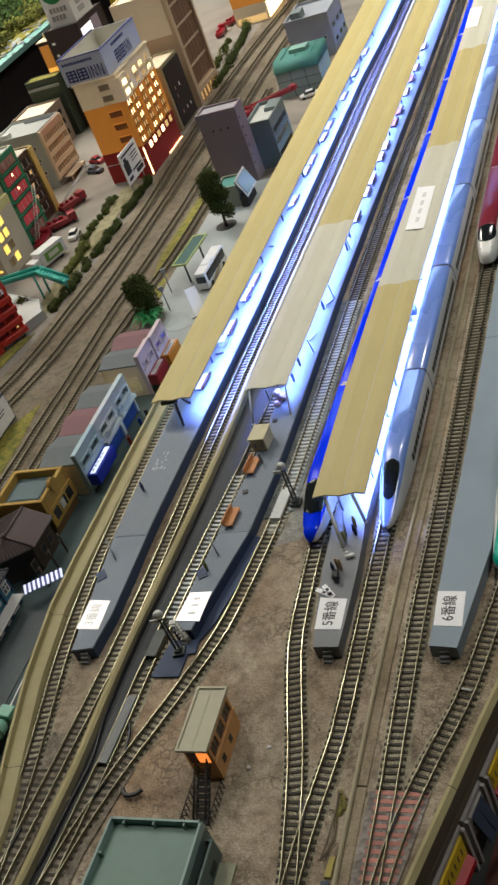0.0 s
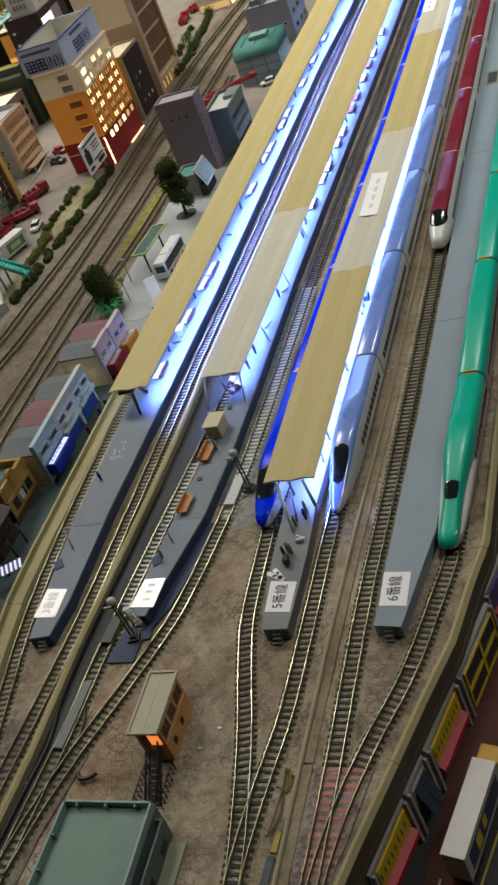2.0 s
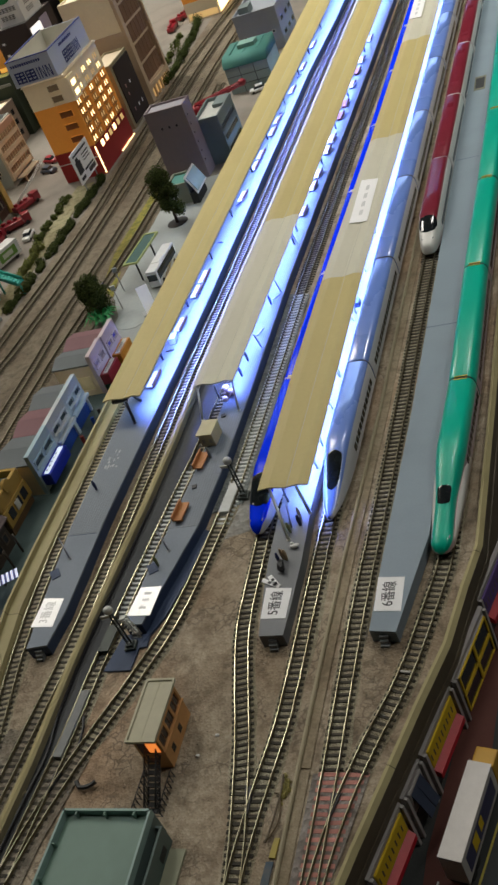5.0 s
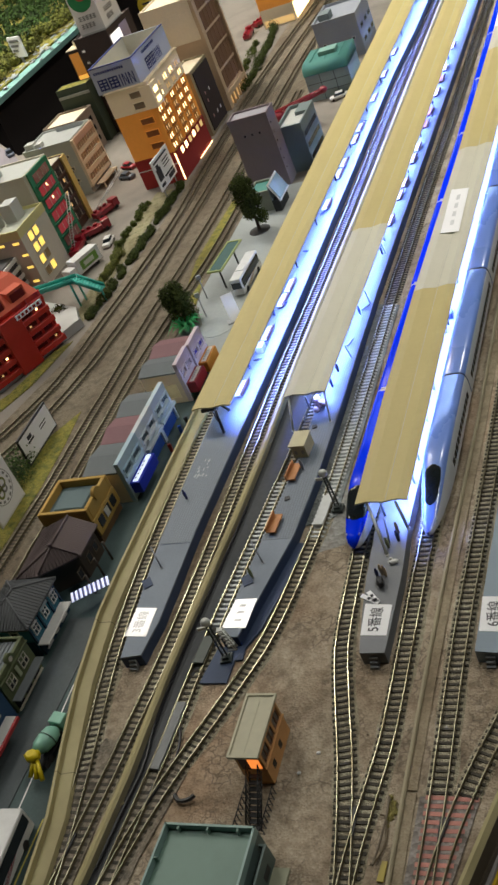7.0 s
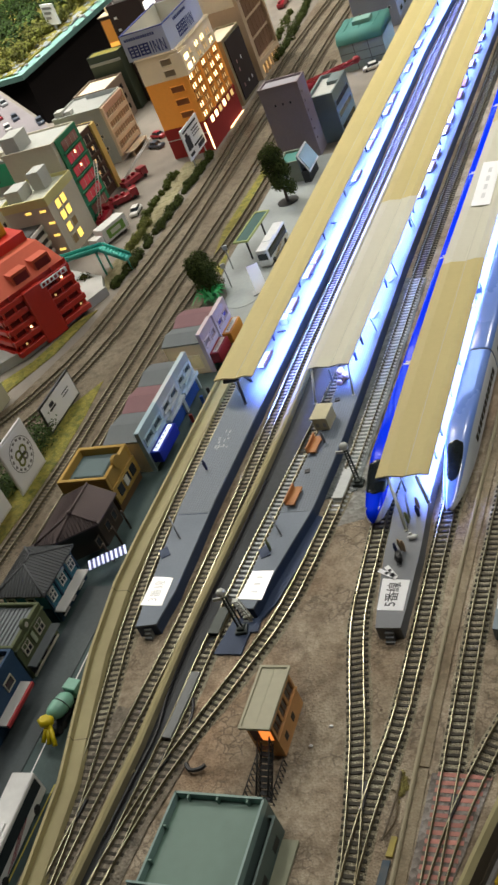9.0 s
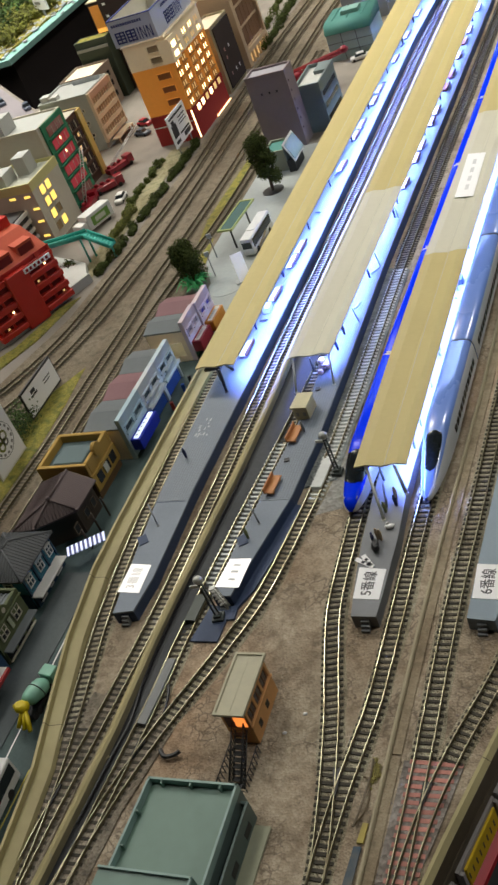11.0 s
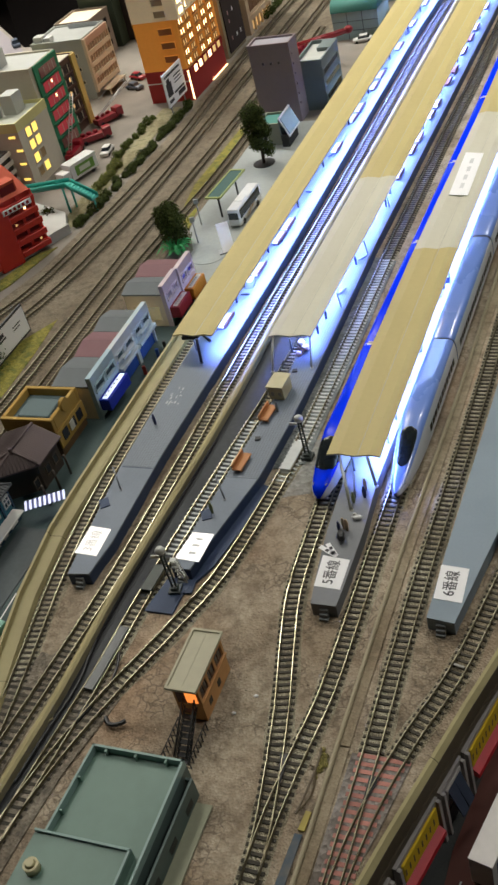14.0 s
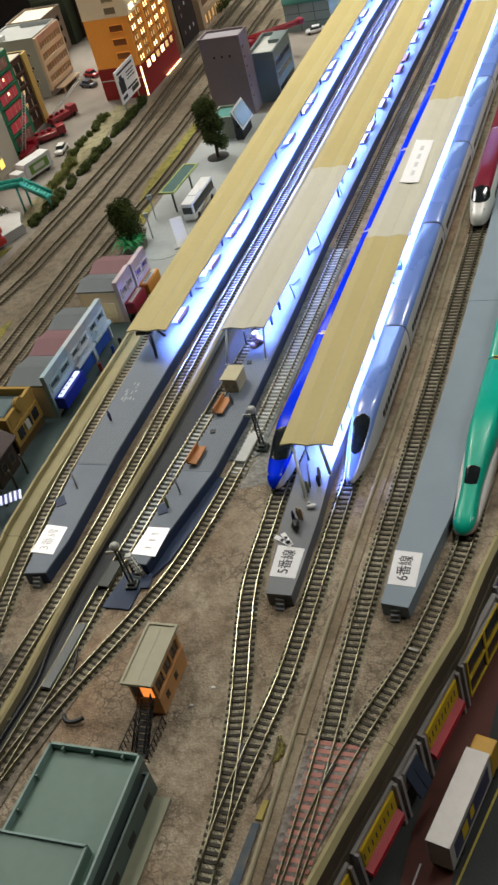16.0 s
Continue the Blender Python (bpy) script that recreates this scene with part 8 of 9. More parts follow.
# ---- green footbridge ----
fb = thing("footbridge", "turquoise footbridge with sloping stair beside the road", "footbridge", 0, 0, CITY)
TURQ = mat("turquoise_paint", (0.03, 0.40, 0.32), 0.5, stain_by=0.2)
TURQ_P = mat("pale_turquoise_paint", (0.08, 0.52, 0.44), 0.5, stain_by=0.2)


def walkway(name, line, w, rail):
    """A flat deck with two upright side walls along a sloping line."""
    bm = B()
    for side, top in ((-1, rail), (1, rail)):
        loft(bm, [[(x + u * side * nx, y + u * side * ny, z + dz) for u, dz in ((w, -0.15), (w + 0.1, -0.15), (w + 0.1, top), (w, top))] for x, y, z, nx, ny in line])
    part(name + "_wall", bm, TURQ, fb)
    bm = B()
    loft(bm, [[(x + u * nx, y + u * ny, z + dz) for u, dz in ((-w, -0.12), (w, -0.12), (w, 0.0), (-w, 0.0))] for x, y, z, nx, ny in line])
    part(name, bm, TURQ_P, fb)


walkway("deck", [(-52.8, 53.6, 3.3, -0.26, 0.97), (-46.0, 55.3, 3.3, -0.1, 1.0)], 0.62, 0.42)
walkway("stair", [(-45.95, 55.3, 3.28, 0.1, 1.0), (-42.6, 54.7, 1.7, 0.18, 0.98)], 0.55, 0.40)
walkway("landing", [(-46.9, 55.0, 3.28, -1.0, 0.1), (-47.3, 57.6, 2.1, -1.0, 0.15)], 0.55, 0.36)
for k in range(9):
    f = (k + 0.5) / 9
    x, y, z = -45.95 + 3.35 * f, 55.3 - 0.6 * f, 3.3 - 1.58 * f
    bm = B()
    bx(bm, x - 0.09, x + 0.09, y - 0.5, y + 0.5, z - 0.04, z + 0.05)
    part("tread", bm, TURQ, fb)
for x, y in ((-46.4, 54.6), (-46.2, 55.9), (-51.5, 53.6), (-51.7, 54.3)):
    bm = B()
    cyl(bm, (x, y, 0), (x, y, 3.25), 0.13, 8)
    part("post", bm, TURQ_P, fb)
bm = B()
cyl(bm, (-42.9, 54.8, 0), (-42.9, 54.8, 1.75), 0.13, 8)
part("post", bm, TURQ_P, fb)
# ---- vehicles ----
TYRE = mat("black_tyre", (0.02, 0.02, 0.02), 0.8)
V_GLASS = glass("vehicle_glass", (0.025, 0.03, 0.035), 0.08)
RED_V = mat("red_vehicle", (0.28, 0.008, 0.02), 0.35, coat=0.3)
WHITE_V = mat("white_vehicle", (0.72, 0.72, 0.70), 0.35, coat=0.3)
CHROME = mat("pale_metal", (0.5, 0.5, 0.48), 0.35, 0.4)


def wheels(t, pts, r=0.22, w=0.16):
    bm = B()
    cyl(bm, (-w / 2, 0, 0), (w / 2, 0, 0), r, 10)
    me = mesh_of("wheel", bm, TYRE)
    for x, y in pts:
        again("wheel", me, t, x, y, r)


def car(label, x, y, z, rz, paint, group="town cars", ln=2.7, w=1.1, h=0.95, name="model_car"):
    t = thing(name, label, "car", x, y, z, rz, group)
    bm = B()
    prof = [(0.14, 0.0), (0.14, 0.5), (0.30, 0.55), (0.36, 0.62), (0.98, h / 0.95), (1.0, 0.62)]
    ys = [(-ln / 2, 0.5), (-ln * 0.46, 0.56), (-ln * 0.2, 0.6), (ln * 0.3, 0.62), (ln * 0.46, 0.58), (ln / 2, 0.5)]
    rings = []
    for yy, top in ys:
        rings.append([(-w / 2 * 0.96, yy, 0.16), (w / 2 * 0.96, yy, 0.16), (w / 2, yy, 0.36), (w / 2 * 0.94, yy, top), (-w / 2 * 0.94, yy, top), (-w / 2, yy, 0.36)])
    loft(bm, rings)
    part("body", bm, paint, t)
    bm = B()
    rings = [[(-w * 0.46, yy, 0.56), (w * 0.46, yy, 0.56), (w * k, yy + dy, zz), (-w * k, yy + dy, zz)] for yy, dy, k, zz in ((-ln * 0.27, 0.35, 0.37, h), (ln * 0.36, -0.3, 0.37, h))]
    loft(bm, rings)
    cab = part("cabin", bm, V_GLASS, t, "dark glazed cabin")
    bm = B()
    bx(bm, -w * 0.38, w * 0.38, -ln * 0.27 + 0.34, ln * 0.36 - 0.29, h - 0.01, h + 0.05)
    part("roof", bm, paint, cab)
    wheels(t, [(s * w * 0.45, k) for s in (-1, 1) for k in (-ln * 0.32, ln * 0.32)], 0.19)
    return t


def bus(label, x, y, z, rz, stripe, ln=7.4, w=1.65, h=2.0):
    t = thing("model_bus", label, "bus", x, y, z, rz, "model buses")
    bm = B()
    bx(bm, -w / 2, w / 2, -ln / 2, ln / 2, 0.2, h)
    part("body", rounded(bm, 0.14, 3), WHITE_V, t)
    for s in (-1, 1):
        bm = B()
        bx(bm, s * w / 2 - 0.015, s * w / 2 + 0.015, -ln / 2 + 0.35, ln / 2 - 0.25, 0.9, h - 0.25)
        part("window_band", bm, V_GLASS, t, "dark band of side windows")
        bm = B()
        for k in range(3):
            v = [bm.verts.new((s * (w / 2 + 0.012), a, b)) for a, b in ((-ln * 0.3 + k * 0.5, 0.35), (-ln * 0.3 + k * 0.5 + 0.3, 0.35), (ln * 0.05 + k * 0.5 + 0.3, 0.95), (ln * 0.05 + k * 0.5, 0.95))]
            bm.faces.new(v)
        bmesh.ops.solidify(bm, geom=bm.faces[:], thickness=0.01)
        part("stripe", bm, stripe, t, "slanting coloured stripes")
    for e in (-1, 1):
        bm = B()
        bx(bm, -w * 0.42, w * 0.42, e * ln / 2 - 0.015, e * ln / 2 + 0.015, 0.95, 1.7)
        part("windscreen", bm, V_GLASS, t)
    bm = B()
    bx(bm, -0.5, 0.5, -1.2, 0.2, h - 0.02, h + 0.1)
    part("roof_unit", rounded(bm, 0.04), WHITE_V, t)
    wheels(t, [(s * w * 0.46, k) for s in (-1, 1) for k in (-ln * 0.33, ln * 0.3)], 0.32)
    return t


NAVY_RED = mat("red_stripe", (0.35, 0.03, 0.06), 0.4)
bus("white model coach with dark windows and red stripes", -19.75, -16.6, CITY + 0.08, 3, NAVY_RED)
bus("white model bus with an ochre and black side", -23.45, 52.4, CITY + 0.05, -2, mat("ochre_stripe", (0.45, 0.28, 0.05), 0.4), 6.1, 1.3, 2.1)

# concrete mixer
mx = thing("mixer_truck", "pale green concrete mixer with a yellow chute", "truck", -20.5, -7.1, CITY + 0.08, -10)
mx.scale = (0.8, 0.8, 0.8)
MINT = mat("mint_green", (0.24, 0.50, 0.38), 0.4, coat=0.2)
VYEL = mat("vivid_yellow", (0.62, 0.48, 0.0), 0.45)
bm = B()
bx(bm, -0.7, 0.7, 1.1, 2.2, 0.35, 1.75)
part("cab", rounded(bm, 0.1, 2), MINT, mx)
bm = B()
bx(bm, -0.6, 0.6, 2.18, 2.23, 1.05, 1.55)
part("windscreen", bm, V_GLASS, mx)
bm = B()
bx(bm, -0.55, 0.55, -2.4, 1.1, 0.35, 0.6)
part("chassis", bm, BLACK, mx)
bm = B()
loft(bm, [[(r * math.cos(a), y, zc + r * math.sin(a)) for a in [2 * math.pi * k / 16 for k in range(16)]] for y, r, zc in ((1.0, 0.35, 1.1), (0.6, 0.7, 1.2), (-0.2, 0.82, 1.3), (-1.1, 0.7, 1.42), (-1.7, 0.4, 1.55))])
drum = part("drum", bm, MINT, mx, "mint green mixing drum")
bm = B()
loft(bm, [[(r * math.cos(a), y, zc + r * math.sin(a)) for a in [2 * math.pi * k / 16 for k in range(16)]] for y, r, zc in ((-0.16, 0.85, 1.3), (-0.24, 0.85, 1.31))])
part("drum_band", bm, BLACK, drum)
bm = B()
blob(bm, (0, -2.1, 1.65), 0.78, 0.62, 0.5, 4, rough=0.12)
for k in (-0.3, 0.0, 0.3):
    cyl(bm, (k * 0.6 + 0.3, -2.3, 1.5), (k * 2.2 + 0.9, -3.5, 0.75), 0.2, 6)
part("chute", bm, VYEL, mx, "yellow hopper and chute")
wheels(mx, [(s * 0.6, k) for s in (-1, 1) for k in (-1.9, -1.3, 1.6)], 0.3)


def fire_truck(label, x, y, rz, ladder=True, boom=6.0, lift=18):
    t = thing("fire_truck", label, "fire engine", x, y, CITY, rz, "red fire engines")
    bm = B()
    bx(bm, -0.65, 0.65, -2.2, 1.0, 0.3, 1.0)
    part("body", rounded(bm, 0.06), RED_V, t)
    bm = B()
    bx(bm, -0.65, 0.65, 1.05, 2.2, 0.3, 1.5)
    cab = part("cab", rounded(bm, 0.1), RED_V, t)
    bm = B()
    bx(bm, -0.55, 0.55, 2.18, 2.23, 0.9, 1.35)
    part("windscreen", bm, V_GLASS, cab)
    bm = B()
    for k in range(3):
        blob(bm, (-0.2, -1.6 + k * 0.9, 1.2), 0.3, 0.35, 0.25, k, rough=0.2)
    part("equipment", bm, RED_V, t)
    if ladder:
        bm = B()
        c, s_ = math.cos(radians(lift)), math.sin(radians(lift))
        for s in (-0.22, 0.22):
            cyl(bm, (s, -1.4, 1.3), (s, -1.4 + boom * c, 1.3 + boom * s_), 0.06, 5)
        for k in range(int(boom / 0.4)):
            d = 0.3 + k * 0.4
            cyl(bm, (-0.22, -1.4 + d * c, 1.3 + d * s_), (0.22, -1.4 + d * c, 1.3 + d * s_), 0.035, 4)
        part("ladder", bm, CHROME, t, "pale metal ladder")
    wheels(t, [(s * 0.58, k) for s in (-1, 1) for k in (-1.5, 1.5)], 0.28)
    return t


fire_truck("red ladder fire engine with its ladder raised", -54.0, 81.2, -28, True, 7.0, 24)
fire_truck("red fire engine without a ladder", -53.0, 75.0, -52, False)
fire_truck("red ladder fire engine beside the green block", -53.9, 70.6, 10, True, 8.0, 40)
fire_truck("red fire engine far along the road", -51.3, 149.0, 5, False)
fire_truck("small red fire engine far along the road", -50.2, 155.0, -30, False)

# red crane truck behind the mauve block
cr = thing("crane_truck", "red lattice crane truck behind the mauve block", "crane", -28.0, 94.6, CITY, -82)
bm = B()
bx(bm, -1.0, 1.0, -3.0, 2.2, 0.4, 1.6)
part("body", rounded(bm, 0.1), RED_V, cr)
bm = B()
for s in (-0.35, 0.35):
    for zz in (0, 0.55):
        cyl(bm, (s, -2.4, 2.7 + zz), (s, 4.9, 4.0 + zz * 0.6), 0.12, 5)
for k in range(12):
    f = k / 12
    y, z = -2.4 + 7.3 * f, 2.7 + 1.3 * f
    cyl(bm, (-0.35, y, z), (0.35, y + 0.4, z + 0.45), 0.06, 4)
    cyl(bm, (0.35, y, z), (-0.35, y + 0.4, z + 0.45), 0.06, 4)
blob(bm, (0, 5.0, 4.2), 0.55, 0.55, 0.55, 3)
blob(bm, (0, -2.0, 2.3), 0.9, 1.3, 1.1, 7)
part("boom", bm, RED_V, cr, "red lattice boom")
wheels(cr, [(s * 0.9, k) for s in (-1, 1) for k in (-2, 0, 1.6)], 0.36)

# delivery truck with green panel
dt = thing("delivery_truck", "white box truck with a green picture panel", "truck", -50.0, 64.0, CITY, -20)
bm = B()
bx(bm, -0.85, 0.85, -1.6, 2.8, 0.4, 2.3)
part("box", rounded(bm, 0.04), WHITE_V, dt)
bm = B()
bx(bm, -0.8, 0.8, -2.9, -1.65, 0.3, 1.7)
part("cab", rounded(bm, 0.12), WHITE_V, dt)
bm = B()
bx(bm, 0.86, 0.88, -0.9, 2.2, 0.7, 1.9)
pn = part("panel", bm, mat("leaf_green_print", (0.15, 0.30, 0.05), 0.5), dt, "green printed panel")
bm = B()
bx(bm, 0.881, 0.9, -0.3, 1.5, 1.0, 1.6)
part("print", bm, mat("pale_print", (0.6, 0.62, 0.5), 0.5), pn)
wheels(dt, [(s * 0.75, k) for s in (-1, 1) for k in (-2.2, 1.8)], 0.3)

rnd = random.Random(3)
CARS = [mat("car_" + n, c, 0.35, coat=0.3) for n, c in (("white", (0.7, 0.7, 0.68)), ("silver", (0.4, 0.42, 0.45)), ("slate", (0.08, 0.1, 0.14)), ("red", (0.35, 0.02, 0.03)), ("sky", (0.12, 0.35, 0.5)))]
for x, y, rz, k in ((-49.2, 70.6, 8, 0), (-23.5, 102.5, -75, 0), (-55.2, 92.5, 70, 2), (-56.5, 96.5, 65, 3), (-54, 101.5, 60, 2)):
    car("small %s car on the town road" % ("white", "silver", "slate blue", "red", "sky blue")[k], x, y, CITY + 0.01, rz, CARS[k])
for x, y, rz, k in ((-100.4, 125.4, 40, 2), (-99.2, 120.3, 40, 0), (-93.1, 113.9, 45, 2), (-106.1, 128.3, 42, 3), (-91.0, 119.0, 40, 2), (-104.5, 121.5, 40, 1), (-110.0, 137.0, 45, 1)):
    car("small %s car parked on the grey car park" % ("white", "silver", "slate blue", "red", "sky blue")[k], x, y, CITY + 0.04, rz, CARS[k], "parked cars", 3.2, 1.3, 1.1)

# bus shelter with green frame, white board, tree grates in the yard
sh = thing("bus_shelter", "green-framed bus shelter with a glazed roof", "shelter", -25.95, 54.2, CITY + 0.05, -4)
FRAME_G = mat("lime_frame", (0.36, 0.42, 0.14), 0.5)
bm = B()
for a in ((-0.9, 0.9, -3.3, -3.1), (-0.9, 0.9, 3.1, 3.3), (-0.9, -0.75, -3.1, 3.1), (0.75, 0.9, -3.1, 3.1)):
    bx(bm, *a, 2.6, 2.8)
part("roof_frame", bm, FRAME_G, sh)
bm = B()
bx(bm, -0.75, 0.75, -3.1, 3.1, 2.66, 2.72)
part("roof_pane", bm, mat("teal_pane", (0.10, 0.17, 0.16), 0.15), sh, "dull teal roof pane")
for y in (-2.2, 2.2):
    bm = B()
    cyl(bm, (0, y, 0), (0, y, 2.62), 0.11, 6)
    part("post", bm, BLACK, sh)
for x, y, h in ((-22.6, 44.6, 2.6),):
    t = thing("white_board", "blank white board standing in the yard", "board", x, y, CITY + 0.05, 30)
    bm = B()
    bx(bm, -1.0, 1.0, -0.5, 0.5, 0, 0.2)
    part("foot", bm, STEEL, t)
    bm = B()
    v = [(-0.62, -0.5, 0.1), (0.62, -0.5, 0.1), (0.62, 1.5, 2.5), (-0.62, 1.5, 2.5)]
    loft(bm, [[p for p in v], [(p[0], p[1] + 0.12, p[2] - 0.05) for p in v]])
    part("panel", bm, PAPER, t)
    bm = B()
    cyl(bm, (0, 1.0, 0), (0, 1.0, 1.8), 0.08, 6)
    part("post", bm, STEEL, t)
# tower lamp posts along the yard
for x, y in ((-28.0, 50.5), (-26.8, 46.5)):
    bm = B()
    cyl(bm, (0, 0, 0), (0, 0, 2.6), 0.07, 6)
    bx(bm, -0.25, 0.25, -0.1, 0.1, 2.4, 2.9)
    mono("road_sign_post", bm, STEEL, "thin grey post with a small plate", "post", x, y, CITY + 0.05, 20, group="yard posts")

# ---- greenery ----
LEAF_D = mat("dark_leaf", (0.05, 0.066, 0.016), 0.85, per_island=0.6, grain=300, spec=0.15)
LEAF_W = mat("wood_leaf", (0.033, 0.072, 0.010), 0.85, per_island=0.6, grain=300)
LEAF_M = mat("mossy_leaf", (0.075, 0.095, 0.022), 0.85, per_island=0.6, grain=300, spec=0.15)
LEAF_B = mat("bush_leaf", (0.055, 0.10, 0.022), 0.8, per_island=0.6, grain=300)
LEAF_Y = mat("yellow_moss", (0.12, 0.13, 0.018), 0.85, per_island=0.5, grain=300)
LEAF_V = mat("vivid_leaf", (0.025, 0.32, 0.085), 0.6, per_island=0.3, grain=300)
BARK = mat("dark_bark", (0.06, 0.04, 0.03), 0.9)


def leaves(bm, c, r, n, size, rnd, squash=1.0):
    """Small tilted leaf clumps scattered over an uneven ball."""
    for _ in range(n):
        d = Vector((rnd.gauss(0, 1), rnd.gauss(0, 1), rnd.gauss(0, 1))).normalized()
        p = Vector(c) + Vector((d.x, d.y, d.z * squash)) * r * rnd.uniform(0.5, 1.05)
        u = d.orthogonal().normalized()
        u.rotate(Matrix.Rotation(rnd.uniform(0, 6.28), 3, d))
        w = d.cross(u)
        k = size * rnd.uniform(0.6, 1.4)
        q = [p + u * k, p + w * k * 0.7, p - u * k, p - w * k * 0.7]
        m = p + d * k * 0.6
        vs = [bm.verts.new(x) for x in q] + [bm.verts.new(m)]
        for i in range(4):
            bm.faces.new((vs[i], vs[(i + 1) % 4], vs[4]))


def tree(label, x, y, z, h, r, seed, leaf, grate=False):
    rnd = random.Random(seed)
    t = thing("model_tree", label, "tree", x, y, z, 0, "model trees")
    bm = B()
    cyl(bm, (0, 0, 0), (0.1, 0.05, h * 0.5), 0.22, 8, 0.14)
    ends = []
    for i in range(8):
        a = i * 0.8
        e = (math.cos(a) * r * 0.5, math.sin(a) * r * 0.5, h * (0.26 + 0.6 * ((i * 3) % 8) / 7))
        cyl(bm, (0.1, 0.05, e[2] - h * 0.1), e, 0.08, 5, 0.03)
        ends.append(e)
    part("trunk", bm, BARK, t)
    bm = B()
    for e in ends + [(0.1, 0, h * 0.9), (-0.2, 0.2, h * 0.7), (0.2, -0.2, h * 0.6)]:
        leaves(bm, e, r * rnd.uniform(0.45, 0.62), 420, 0.13, rnd, 1.2)
    part("crown", bm, leaf, t)
    if grate:
        bm = B()
        cyl(bm, (0, 0, 0), (0, 0, 0.06), 1.3, 20)
        part("tree_grate", bm, BLACK, t, "round dark grate")


tree("dark green model tree on a round grate", -25.6, 64.7, CITY + 0.05, 7.0, 1.75, 1, LEAF_D, True)
tree("dark green bushy model tree behind the shops", -29.2, 46.2, CITY, 4.4, 1.75, 2, LEAF_D)
bm = B()
rnd = random.Random(8)
for i in range(60):
    a = rnd.uniform(0, 6.28)
    rr = rnd.uniform(1.0, 2.4)
    p0, p1, p2 = Vector((0, 0, 0.3)), Vector((math.cos(a) * rr * 0.6, math.sin(a) * rr * 0.6, rnd.uniform(0.9, 1.6))), Vector((math.cos(a) * rr, math.sin(a) * rr, rnd.uniform(0.4, 1.1)))
    s = Vector((-math.sin(a), math.cos(a), 0)) * 0.12
    v = [bm.verts.new(q) for q in (p0 - s * 0.4, p0 + s * 0.4, p1 + s, p2, p1 - s)]
    bm.faces.new(v)
mono("fern_plant", bm, LEAF_V, "vivid green plastic fern at the foot of a tree", "plant", -28.3, 44.3, CITY)


rnd = random.Random(21)
bm = B()
for i in range(26):
    x, y = rnd.gauss(3.68, 0.14), rnd.gauss(-11.5, 0.4)
    leaves(bm, (x, y, 0.1), rnd.uniform(0.10, 0.2), 40, 0.05, rnd, 0.45)
tagged(mono("moss_clump", bm, mat("olive_moss", (0.33, 0.29, 0.09), 0.85, per_island=0.5, grain=300), "yellow-olive moss lying beside the dark points", "moss"), kind="stuff")


# loose cable in an arc beside the points, and two white pebbles
bm = B()
arc = smooth_line([(3.1, -11.7), (3.35, -11.75), (3.55, -12.25), (3.68, -13.0), (3.6, -13.7), (3.24, -14.45)], 0.12)
sweep(bm, arc, [(0.055 * math.cos(k * math.pi / 3), 0.15 + 0.055 * math.sin(k * math.pi / 3)) for k in range(6)])
mono("loose_cable", bm, mat("brown_cable", (0.12, 0.085, 0.04), 0.6), "brown cable lying in an arc on the earth", "cable")
for x, y in ((-1.31, -7.87), (-2.2, -9.23)):
    bm = B()
    blob(bm, (0, 0, 0.05), 0.14, 0.1, 0.07, 3)
    mono("pebble", bm, PAPER, "small white chip lying on the earth", "chip", x, y, 0.02, 20, group="white chips")


def hedge(label, pts, r, step, seed, leaf):
    rnd = random.Random(seed)
    bm = B()
    for p in smooth_line(pts, step):
        if rnd.random() < 0.12:
            continue
        k = rnd.uniform(0.55, 1.15)
        leaves(bm, (p.x + rnd.uniform(-0.3, 0.3), p.y, CITY + r * 0.6 * k), r * k, 260, 0.13, rnd, 0.95)
    tagged(mono("hedge", bm, leaf, label, "hedge"), kind="stuff")


hedge("dark green clumped hedge along the town track", [(-43.4, 49.5), (-43.2, 60), (-43.0, 70), (-42.9, 84)], 0.66, 0.85, 31, LEAF_D)
hedge("mossy hedge along the road verge", [(-46.4, 64), (-46.8, 71), (-47.0, 82)], 0.7, 1.5, 32, LEAF_M)
hedge("mossy planted bed beside the road", [(-45.2, 58), (-45.5, 62), (-45.4, 66)], 0.8, 1.1, 36, LEAF_Y)
hedge("dark green clumped hedge along the far track", [(-43.6, 118), (-43.4, 124), (-44.6, 140), (-46.2, 150)], 0.9, 1.2, 33, LEAF_D)
hedge("mossy shrubs beside the far road", [(-46.0, 122), (-46.6, 132), (-48, 142)], 1.0, 3.0, 37, LEAF_M)
hedge("dark shrubs under the footbridge", [(-49, 53.4), (-47.6, 53.0)], 1.0, 0.9, 34, LEAF_D)
hedge("dark green shrubs behind the billboards", [(-38.9, 24), (-38.9, 18), (-39.6, 10), (-40.8, 0)], 1.7, 0.8, 35, LEAF_B)
sheet("grass_verge_road", "pale mossy verge between road and track", [(-44.4, 50), (-44.3, 84), (-47.0, 84), (-46.8, 56), (-45.6, 50)], 0.08, gravel("pale_moss", (0.26, 0.24, 0.12), (0.34, 0.31, 0.2), (0.12, 0.12, 0.05), 500), "grass")

